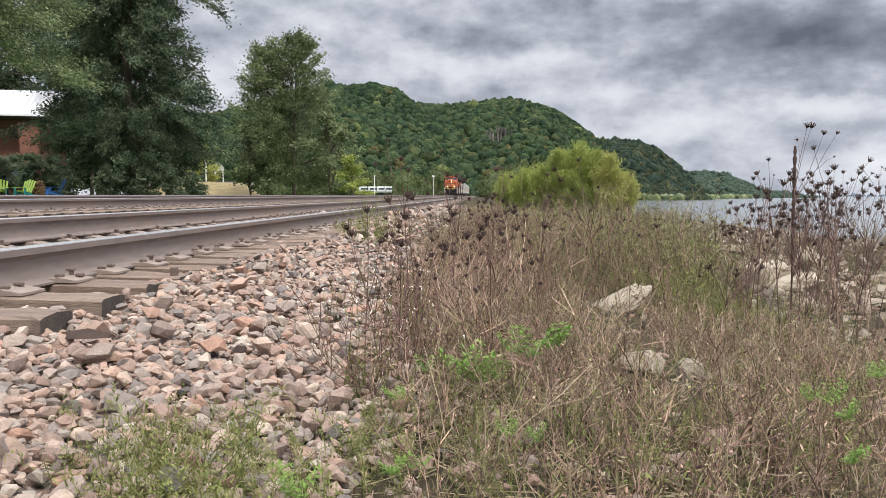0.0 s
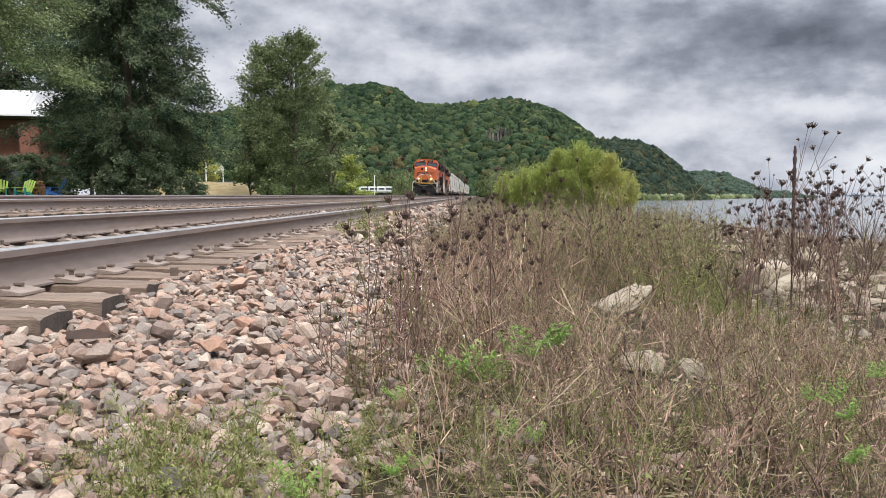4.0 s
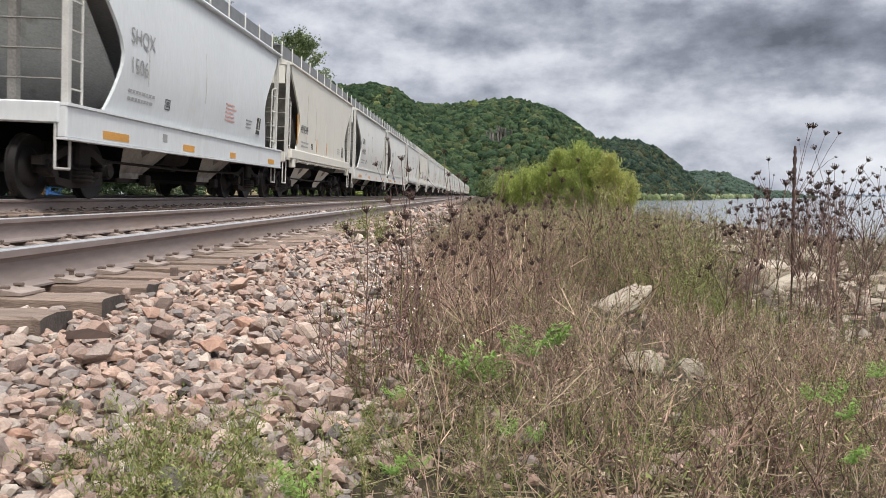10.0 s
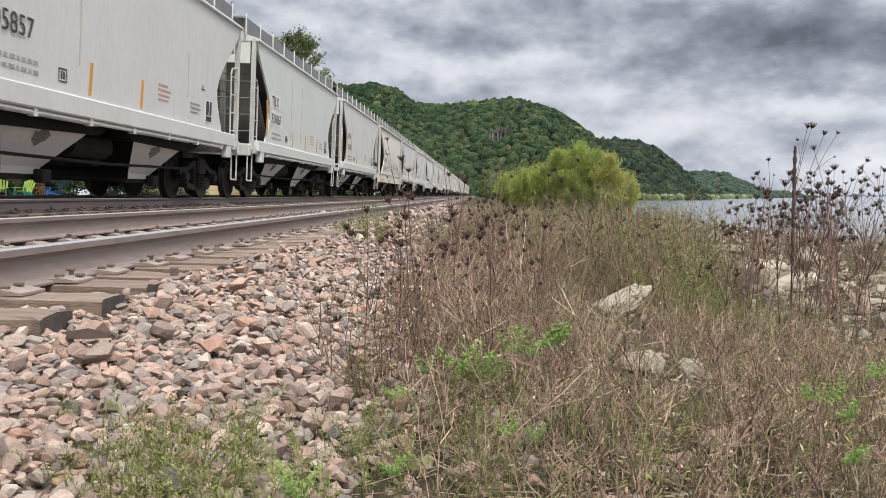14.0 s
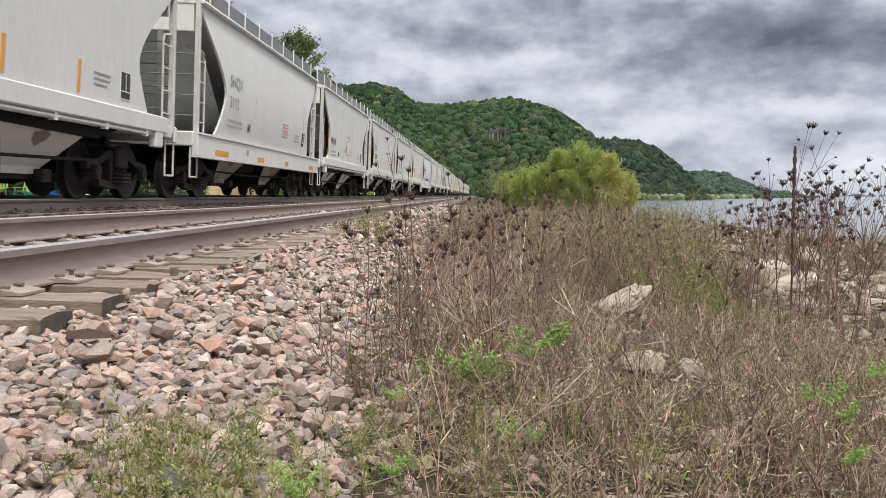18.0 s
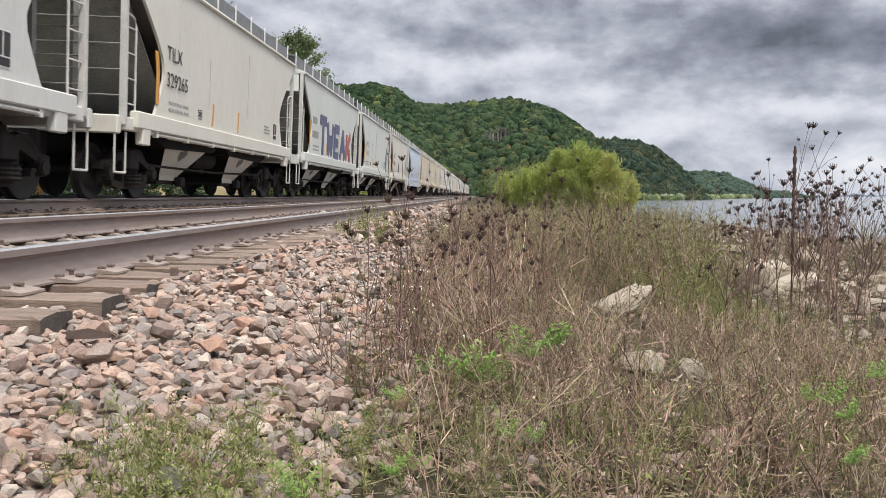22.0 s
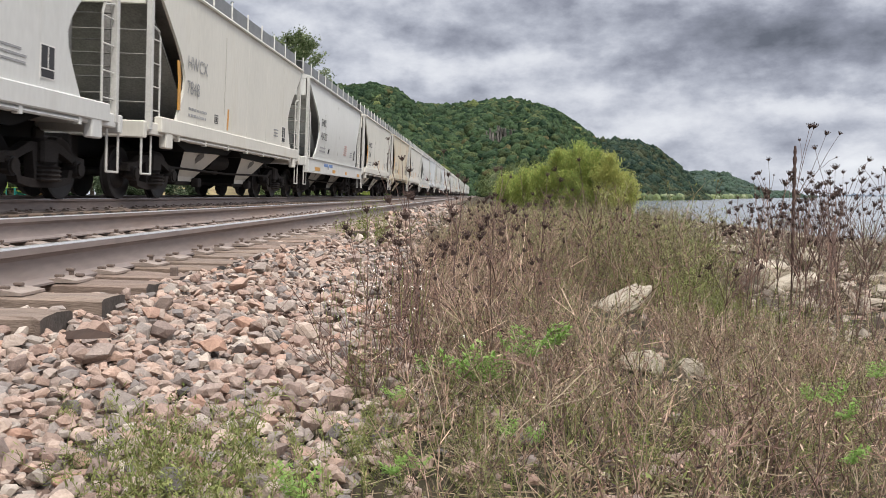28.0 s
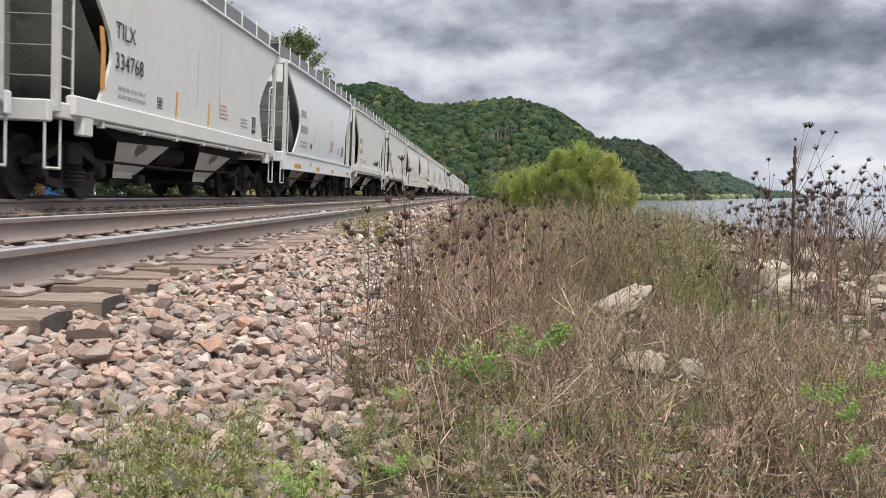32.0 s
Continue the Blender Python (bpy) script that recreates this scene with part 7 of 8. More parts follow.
BRUSH = [brush(rngw, 0.6, 9, 0.0023, twigs=5, main=(5, 8, 0, 8)[k % 4], green=0.15).arrays() for k in range(8)]
BRUSH_RED = [brush(rngw, 0.6, 10, 0.0023, main=6, twigs=4, lean=0.16).arrays() for _ in range(6)]
BRUSH_GREEN = [brush(rngw, 0.62, 8, 0.0022, twigs=6, green=0.7, dots=6, main=8 if k % 2 else 5, leaf=0.010).arrays() for k in range(6)]
BRUSH_FAR = [brush(rngw, 0.6, 8, 0.0036, twigs=3, dots=2, green=0.3, main=5 if k % 2 else 0, leaf=0.018).arrays() for k in range(6)]
BRUSH_FINE = [brush(rngw, 0.36, 7, 0.0019, 0.12, 4, 0.2, 2, 0.3).arrays() for _ in range(7)]
BRUSH_FORE = [brush(rngw, 0.34, 7, 0.0015, 0.12, 5, 0.55 if k % 5 == 1 else 0.22, 4 if k % 5 == 1 else 2, 0.26, (6, 5, 6, 0, 8)[k % 5], 0.03, 0.008, 0.2).arrays() for k in range(10)]
TUFT = [tuft(rngw, m=2 if k < 3 else 3).arrays() for k in range(6)]
LACE = [lace(rngw, 0.75, int(rngw.integers(4, 8)), 0.0020, 0.027, 2, 8 if k % 2 else 5).arrays() for k in range(8)]
HERB = [herb(rngw, leaf=0.010).arrays() for _ in range(5)]
off_ballast = lambda x, y, w=0.12: x > ballast_edge(y) + rngw.normal(w, 0.12, len(x))
off_lens = lambda x, y: x * x + y * y > 1.0
in_view = lambda x, y: np.abs(x / np.maximum(y, 0.1)) < 0.62
thick = lambda x, y: off_ballast(x, y, 0.30) & (x < 0.26 * y - 0.15 + rngw.normal(0, 0.25, len(x)))
brown_side = lambda x, y: thick(x, y) & (x < 0.06 * y + 0.1 + rngw.normal(0, 0.35, len(x)))
green_side = lambda x, y: thick(x, y) & (x > 0.03 * y - 0.1 + rngw.normal(0, 0.3, len(x)))
thin_side = lambda x, y: off_ballast(x, y) & (x > 0.22 * y - 0.2) & in_view(x, y)
strew("dead_brush", "brown tangled thicket of dead weeds", BRUSH, rows_in(900, (-1.6, 3.4), (3.4, 12), (0.6, 1.1), brown_side))
strew("red_brush", "reddish-brown thicket of dead weeds", BRUSH_RED, rows_in(520, (-1.2, 2.0), (2.4, 8), (0.6, 1.05), brown_side))
strew("mixed_brush", "brown and dull green weed thicket", BRUSH_GREEN, rows_in(760, (-1.0, 3.6), (3.4, 13), (0.6, 1.1), green_side))
strew("far_brush", "brown weed thicket along the verge", BRUSH_FAR, rows_in(520, (-1.5, 7.5), (11, 44), (0.75, 1.15), lambda x, y: (x > -1.2) & (x < 0.24 * y)))
strew("far_green_brush", "green and brown weeds on the lake bank", BRUSH_GREEN, rows_in(210, (1.6, 8.0), (8, 36), (0.45, 1.1), lambda x, y: x < 0.5 * y))
strew("bank_brush", "low dry twigs on the stony bank", BRUSH_FINE, rows_in(620, (0.6, 7.6), (4.2, 15), (0.4, 0.9), thin_side))
strew("low_brush", "low dry brown stems and withered grass", BRUSH_FORE, rows_in(1450, (-0.6, 3.2), (1.15, 4.6), (0.45, 1.05), lambda x, y: off_ballast(x, y, 0.05) & off_lens(x, y) & in_view(x, y), 0.2, 0.25))
TANGLE = [brush(rngw, 0.62, 8, 0.0021, 0.16, 9, 0.7, 7, 0.4, 8 if k % 2 else 5, 0.0, 0.011, 0.3).arrays() for k in range(6)]
strew("bramble_thicket", "tall tangled brown and green brambles above the lake", TANGLE, rows_in(200, (0.3, 3.6), (6.0, 12.5), (1.05, 1.6), lambda x, y: (x > 0.07 * y) & (x < 0.275 * y)), "brambles")
strew("dry_grass", "pale dry grass blades", TUFT, rows_in(230, (-0.2, 6.0), (1.3, 9), (0.3, 0.7), lambda x, y: off_ballast(x, y) & off_lens(x, y) & in_view(x, y)), "dry grass")
strew("umbel_weeds", "dead umbel weeds with dark cupped seed heads", LACE, rows_in(270, (-1.2, 3.0), (2.8, 9), (0.65, 1.0), brown_side))
strew("green_weeds", "low dull green weeds", HERB, rows_in(170, (-0.1, 6.0), (2.2, 12), (0.35, 0.8), off_ballast), "weeds")
strew("bank_weeds", "olive green weeds beside pale boulders", HERB, rows_in(110, (0.9, 1.9), (4.5, 6.8), (0.6, 1.1), in_view), "weeds")


SWAYING = []


def litter(rng):
    P = Plant()
    for _ in range(34):
        p = np.array([rng.uniform(-0.17, 0.17), rng.uniform(-0.17, 0.17), rng.uniform(0.0, 0.03)])
        a = rng.uniform(0, 6.28)
        d = np.array([math.cos(a), math.sin(a), rng.normal(0, 0.15)]) * rng.uniform(0.04, 0.14)
        P.stem([p, p + d], rng.uniform(0.0009, 0.0020), 0.0006, 0 if rng.random() < 0.8 else 2)
    return P


LITTER = [litter(rngw).arrays() for _ in range(6)]
strew("fallen_stems", "fallen twigs and dead grass covering the ground", LITTER, rows_in(480, (-0.7, 4.5), (1.2, 8), (0.8, 1.3), lambda x, y: off_ballast(x, y, 0.0) & off_lens(x, y) & in_view(x, y), 0.02, 0.2), "twigs")
n = 1500
px, py = rngw.uniform(-0.6, 5.0, n), rngw.uniform(1.2, 10, n)
q = off_ballast(px, py, 0.0) & in_view(px, py)
px, py = px[q], py[q]
ps = 0.045 * rngw.lognormal(0, 0.5, len(px))
pv, pf = scatter(ROCKS, np.column_stack([px, py, ground_z(px, py) + 0.005, ps, rngw.uniform(0, 6.3, len(px)), np.zeros(len(px)), np.zeros(len(px))]), rngw)
bx, by = rngw.uniform(2.0, 8.0, 2600), rngw.uniform(5, 26, 2600)
q = (bx > 0.24 * by - 0.1) & (bx < 0.64 * by)
bx, by = bx[q], by[q]
bs = 0.10 * rngw.lognormal(0, 0.5, len(bx))
bv, bf = scatter(SMALL_ROCKS, np.column_stack([bx, by, ground_z(bx, by) + 0.02, bs, rngw.uniform(0, 6.3, len(bx)), np.zeros(len(bx)), np.zeros(len(bx))]), rngw)
big_mesh("bank_stones", bv, bf, [M_BANK_STONE], "grey-brown broken stones covering the lake bank", "stones", "stuff")
big_mesh("scattered_stones", pv, pf, [M_STONE], "stray stones among the dead weeds", "stones", "stuff")


def weed_thing(name, label, u, d, plant, category="weed", group="", scale=1.0, turn=0.0, drop=0.0):
    """A single plant with its stalks and heads as parts."""
    x, y = ahead(u, d)
    t = thing(name, label, category, group, "", Matrix.Translation((x, y, float(ground_z(x, y)) - drop)) @ Matrix.Rotation(turn, 4, "Z") @ Matrix.Scale(scale, 4))
    if name == "umbel_weed":
        SWAYING.append(t)
    v, f, m = plant.arrays()
    g = np.array(plant.g)
    for k, nm in enumerate(plant.names):
        q, mm = f[g == k], m[g == k]
        if len(q):
            pick = 5 if nm in ("stalk", "branch") and mm[0] == 0 else mm[0]
            ids, inv = np.unique(q, return_inverse=True)
            big_mesh(nm, v[ids], inv.reshape(q.shape), [VEG[pick]], "", "", "", None, False, t)
    return t


for k, (u, d, hh, hd, sc) in enumerate(((1470, 4.6, 1.25, 9, 1), (1440, 4.9, 1.2, 9, 1), (1500, 4.4, 1.2, 9, 1), (1385, 4.8, 1.15, 7, 1), (1345, 4.6, 1.05, 7, 1), (1545, 4.8, 1.25, 9, 1), (1325, 5.2, 1.1, 7, 1), (1410, 5.4, 1.2, 8, 1), (1580, 4.5, 1.25, 8, 1), (1360, 5.0, 1.35, 5, 1), (1520, 5.3, 1.3, 8, 1), (1460, 5.6, 1.25, 8, 1), (1430, 4.5, 1.1, 10, 1), (1485, 5.0, 1.15, 10, 1), (1555, 5.1, 1.2, 10, 1), (1400, 5.0, 1.05, 9, 1), (1510, 4.7, 1.1, 9, 1), (1330, 4.9, 0.95, 8, 1))):
    weed_thing("umbel_weed", "tall dead umbel weed with dark cupped seed heads", u, d, lace(np.random.default_rng(200 + k), hh * (0.98 if k in (9, 5) else 0.84), hd, 0.0024, (0.029, 0.023, 0.026)[k % 3], 3, 8), "weed", "tall dead weeds by the lake", sc, k)
for k, (u, d, hh, hd) in enumerate(((740, 3.3, 0.62, 7), (800, 3.8, 0.72, 8), (720, 4.4, 0.8, 7), (860, 4.6, 0.8, 7), (950, 4.8, 0.8, 7), (1065, 5.6, 0.98, 5))):
    weed_thing("umbel_weed", "dead brown umbel weed at the ballast's edge", u, d, lace(np.random.default_rng(300 + k), hh, hd, 0.0026, 0.024, 1, 8), "weed", "dead weeds beside the ballast", 1.0, k * 0.8)
for k, (u, v, hh, st, ln) in enumerate(((655, 715, 0.46, 16, 0.42), (700, 690, 0.50, 12, 0.30), (610, 690, 0.36, 8, 0.45), (740, 640, 0.50, 10, 0.28), (690, 600, 0.55, 8, 0.3), (1318, 548, 0.55, 22, 0.05), (1478, 570, 0.66, 22, 0.26), (1440, 555, 0.5, 8, 0.16), (1530, 565, 0.5, 9, 0.2))):
    weed_thing("bushy_weed", "many-stemmed reddish-brown dead weed", u, spot(u, v), brush(np.random.default_rng(600 + k), hh, st, 0.0019 if k < 5 else 0.0026, 0.06, 5, 0.0, 2, ln, 8, 0.0), "weed", "bushy dead weeds", 1.0, k)
EDGE = [brush(rngw, 0.5, 7, 0.0019, 0.07, 5, 0.05, 2, 0.2, 8 if k % 2 else 6, 0.0, 0.008, 0.8).arrays() for k in range(6)]
edge_rows = []
for k in range(14):
    u, v = float(rngw.uniform(690, 920)), float(rngw.uniform(560, 720))
    x, y = ahead(u, spot(u, v))
    edge_rows.append((x, y, float(ground_z(x, y)), rngw.uniform(0.7, 1.1), rngw.uniform(0, 6), rngw.normal(-0.05, 0.1), rngw.normal(0, 0.1)))
strew("edge_brush", "dense dark reddish dead weeds at the ballast's edge", EDGE, np.array(edge_rows))
for k, (u, v, hh, hd) in enumerate(((640, 705, 0.56, 3), (560, 640, 0.24, 3), (675, 690, 0.50, 4), (700, 680, 0.46, 4))):
    weed_thing("umbel_weed", "dead brown umbel weed with dark cupped seed heads", u, spot(u, v), lace(np.random.default_rng(340 + k), hh, hd, 0.0019, 0.019, 1, 8), "weed", "dead weeds beside the ballast", 1.0, k * 1.3)
for k, (u, v, d, sz) in enumerate(((822, 662, 2.2, 1.3), (858, 668, 2.2, 1.5), (880, 660, 2.25, 1.0), (935, 622, 2.4, 1.3), (972, 606, 2.45, 1.3), (905, 612, 2.5, 0.9), (1440, 700, 1.8, 0.6), (1480, 706, 1.75, 0.75), (1505, 735, 1.7, 0.6), (1512, 815, 1.5, 0.6), (690, 836, 1.55, 0.6), (735, 826, 1.55, 0.5), (900, 764, 1.75, 0.6), (952, 776, 1.75, 0.6), (750, 650, 2.4, 0.8), (520, 880, 1.45, 0.8), (700, 700, 2.2, 0.7), (1560, 660, 1.9, 0.6))):
    x, y = ahead(u, d)
    weed_thing("wild_carrot_leaf", "fresh bright green feathery leaf among dead stems", u, d, frond(np.random.default_rng(400 + k), 0.10), "green plant", "fresh green leaves", sz * 0.75, k, float(ground_z(x, y)) - level(v + 14, d))
for k, (u, d, sz) in enumerate(((250, 1.55, 0.75), (330, 1.6, 0.7), (180, 1.5, 0.6), (400, 1.7, 0.65), (290, 1.4, 0.6), (450, 1.5, 0.6), (370, 1.45, 0.6), (560, 1.75, 0.6), (645, 8.6, 1.6), (670, 9.0, 1.5), (625, 9.4, 1.4), (540, 1.6, 0.6))):
    weed_thing("low_weed", "small grey-green weed growing out of the ballast", u, d, brush(np.random.default_rng(500 + k), 0.34, 13, 0.0016, 0.16, 5, 0.8, 8, 0.5, 3, 0.0, 0.010), "weed", "weeds in the ballast", sz, k)
TALL_LACE = [lace(rngw, 0.95, int(rngw.integers(6, 10)), 0.0023, 0.022, 3, 8).arrays() for _ in range(8)]
lake_rows = []
for k in range(15):
    u, d = float(rngw.uniform(1305, 1600)), float(rngw.uniform(4.3, 6.4))
    x, y = ahead(u, d)
    lake_rows.append((x, y, float(ground_z(x, y)), rngw.uniform(0.8, 1.08), rngw.uniform(0, 6), rngw.normal(0, 0.05), rngw.normal(0, 0.05)))
strew("lakeside_umbels", "dense dead umbel weeds with dark seed heads above the water", TALL_LACE, np.array(lake_rows))
ballast_rows = []
for k in range(38):
    u, v = float(np.clip(rngw.normal(270, 120), 90, 600)), float(rngw.uniform(770, 940))
    d = spot(u, v)
    x, y = ahead(u, d)
    if d > 1.15:
        ballast_rows.append((x, y, float(ground_z(x, y)), rngw.uniform(0.35, 0.75), rngw.uniform(0, 6), rngw.normal(0, 0.2), rngw.normal(0, 0.2)))
SPRIG = [brush(rngw, 0.2, 5, 0.0010, 0.05, 5, 0.75, 7, 0.4, 3 if k % 2 else 5, 0.0, 0.008, 0.1).arrays() for k in range(6)]
low_rows = []
for k in range(150):
    u, v = float(rngw.uniform(590, 1560)), float(rngw.uniform(640, 930))
    d = spot(u, v)
    x, y = ahead(u, d)
    if d > 1.15:
        low_rows.append((x, y, float(ground_z(x, y)), rngw.uniform(0.25, 0.55), rngw.uniform(0, 6), rngw.normal(0, 0.2), rngw.normal(0, 0.2)))
strew("verge_herbs", "low dull green herbs between dead stems", HERB, np.array(low_rows), "weeds")
BIG_LACE = [lace(rngw, 0.5, int(rngw.integers(3, 6)), 0.0018, 0.025, 2, 6).arrays() for _ in range(6)]
head_rows = []
for k in range(9):
    u, d = float(rngw.uniform(690, 1000)), float(rngw.uniform(2.9, 4.6))
    x, y = ahead(u, d)
    head_rows.append((x, y, float(ground_z(x, y)), rngw.uniform(0.75, 1.12), rngw.uniform(0, 6), rngw.normal(0, 0.08), rngw.normal(0, 0.08)))
strew("dark_umbels", "dead umbel weeds with large dark seed heads", BIG_LACE, np.array(head_rows))
strew("wayside_brush", "dead weeds and withered grass beside the footpath", BRUSH_FINE, rows_in(900, (-0.9, 7.0), (-5.0, 4.0), (0.5, 1.0), lambda x, y: off_ballast(x, y, 0.1) & (x * x + y * y > 2.2) & (np.abs(x) > 0.68 * y)))
strew("ballast_sprigs", "small feathery grey-green weeds among the stones", SPRIG, np.array(ballast_rows), "weeds")
post = thing("mullein_stalk", "dead brown mullein stalk among tall weeds", "weed", "", "", Matrix.Translation((*ahead(1404, 5.1), float(ground_z(*ahead(1404, 5.1))) - 0.1)))
part("shaft", Shape().lathe((0, 0, 0), "z", [(0, 0.005), (0.6, 0.005)] + [(0.62 + 0.022 * k, 0.0075 + 0.003 * ((k * 7) % 3)) for k in range(32)] + [(1.34, 0.006)], 9), M_STEM_DARK, post, "", 60)
peg = thing("iron_pin", "short rusty iron pin beside the ties", "pin", "", "", Matrix.Translation((*ahead(306, 4.55), -0.32)))
part("shaft", Shape().box(-0.02, 0.02, -0.012, 0.012, 0, 0.17, 0.004), M_SPIKE, peg)
slab = thing("wood_scrap", "dark splintered scrap of tie wood on the ballast", "wood scrap", "", "", Matrix.Translation((*ahead(150, 2.78), -0.235)) @ pose(0, 0, 0, 4, -6, -35))
part("splinter", Shape().loft([[(-0.14, -0.02, 0), (-0.14, 0.02, 0), (-0.14, 0.0, 0.02)], [(0, -0.035, 0), (0, 0.03, 0.0), (0, 0.005, 0.03)], [(0.15, -0.015, 0), (0.15, 0.015, 0), (0.15, 0.0, 0.012)]]), M_DARKWOOD, slab)


def blossoms(rng):
    P = Plant()
    for _ in range(12):
        p = rng.normal(0, 1, 3) * (0.10, 0.10, 0.06) + (0, 0, 0.3)
        for _ in range(3):
            P.leaf(p, rng.normal(0, 1, 3) * 0.0045, 0.003, 7)
        P.stem([p, p * (0.9, 0.9, 0.6)], 0.0008, 0.0008, 3)
    return P


FLOWERS = [blossoms(rngw).arrays() for _ in range(4)]
bloom = []
for u0, u1, v0, v1, n in ((620, 740, 600, 720, 9), (860, 960, 480, 560, 6), (1170, 1300, 440, 490, 10)):
    for _ in range(n):
        u = float(rngw.uniform(u0, u1)); d = spot(u, float(rngw.uniform(v0, v1)))
        x, y = ahead(u, d)
        bloom.append((x, y, float(ground_z(x, y)), rngw.uniform(0.5, 1.1), rngw.uniform(0, 6), 0, 0))
strew("white_flowers", "tiny white wild flowers among the weeds", FLOWERS, np.array(bloom), "flowers")

# ---- marks on the wagons ----
def side_x(sill, z):
    u = (3.86 - z) / 2.56
    return (1.46 + 0.13 * math.sin(math.pi * (1 - u) ** 0.8 * 0.9 + 0.12) if sill == "d" else 1.54 - 0.03 * u) + 0.008


def patch(parent, name, sill, polys, material, label=""):
    s = Shape()
    for poly in polys:
        n = len(poly)
        s.add([(side_x(sill, z), y, z) for y, z in poly] + [(side_x(sill, z) - 0.012, y, z) for y, z in poly],
              [tuple(range(n)), tuple(range(2 * n - 1, n - 1, -1))] + [(i, (i + 1) % n, n + (i + 1) % n, n + i) for i in range(n)])
    return part(name, s, material, parent, label)


def lines(y0, z0, n, length, step=0.085, h=0.035, rng=random):
    return [bar(y0, y0 + length * (0.7 + 0.3 * rng.random()), z0 - k * step, z0 - k * step + h) for k in range(n)]


def stroke(pts, w):
    """Quads of a brush stroke through (y, z) points."""
    out = []
    for (a, b), (c, d) in zip(pts, pts[1:]):
        L = math.hypot(c - a, d - b) + 1e-6
        ny, nz = -(d - b) / L * w / 2, (c - a) / L * w / 2
        out.append([(a + ny, b + nz), (c + ny, d + nz), (c - ny, d - nz), (a - ny, b - nz)])
    return out


MARKS = {0: ("SHQX", "1506"), 1: ("", "493619"), 2: ("SHPX", "434470"), 3: ("SHQX", "2800"), 4: ("TILX", "330920"), 5: ("", "328106"), 6: ("HWCX", "13884"), 7: ("FCTX", "805857"),
         8: ("TILX", "331067"), 12: ("NAHX", "328588"), 13: ("SHPX", "434403"), 14: ("GBRX", "69179"), 15: ("SHQX", "3112"), 16: ("", "496086"), 17: ("TILX", "330930"), 18: ("TILX", "339642"),
         19: ("", "604492"), 20: ("SHQX", "2444"), 21: ("TILX", "334811"), 22: ("TILX", "329265"), 24: ("HWCX", "10398"), 25: ("TILX", "338088"), 26: ("WFRX", "408695"), 27: ("", "494183"),
         28: ("WFRX", "810802"), 32: ("TILX", "337614"), 33: ("HWCX", "7848"), 34: ("SHPX", "434727"), 35: ("HWCX", "13146"), 36: ("", "325004"), 37: ("WFRX", "409243"), 38: ("SHPX", "434554"), 39: ("", "33142"), 40: ("TILX", "334768")}
WHITE_PLATE = (4, 8, 17, 28, 37)


M_STREAK = mat("faint_seam_streak", (0.40, 0.375, 0.33), 0.8, bump=0)
M_DECAL_BLUE = mat("faded_blue_stencil", (0.16, 0.26, 0.50), 0.6, bump=0)


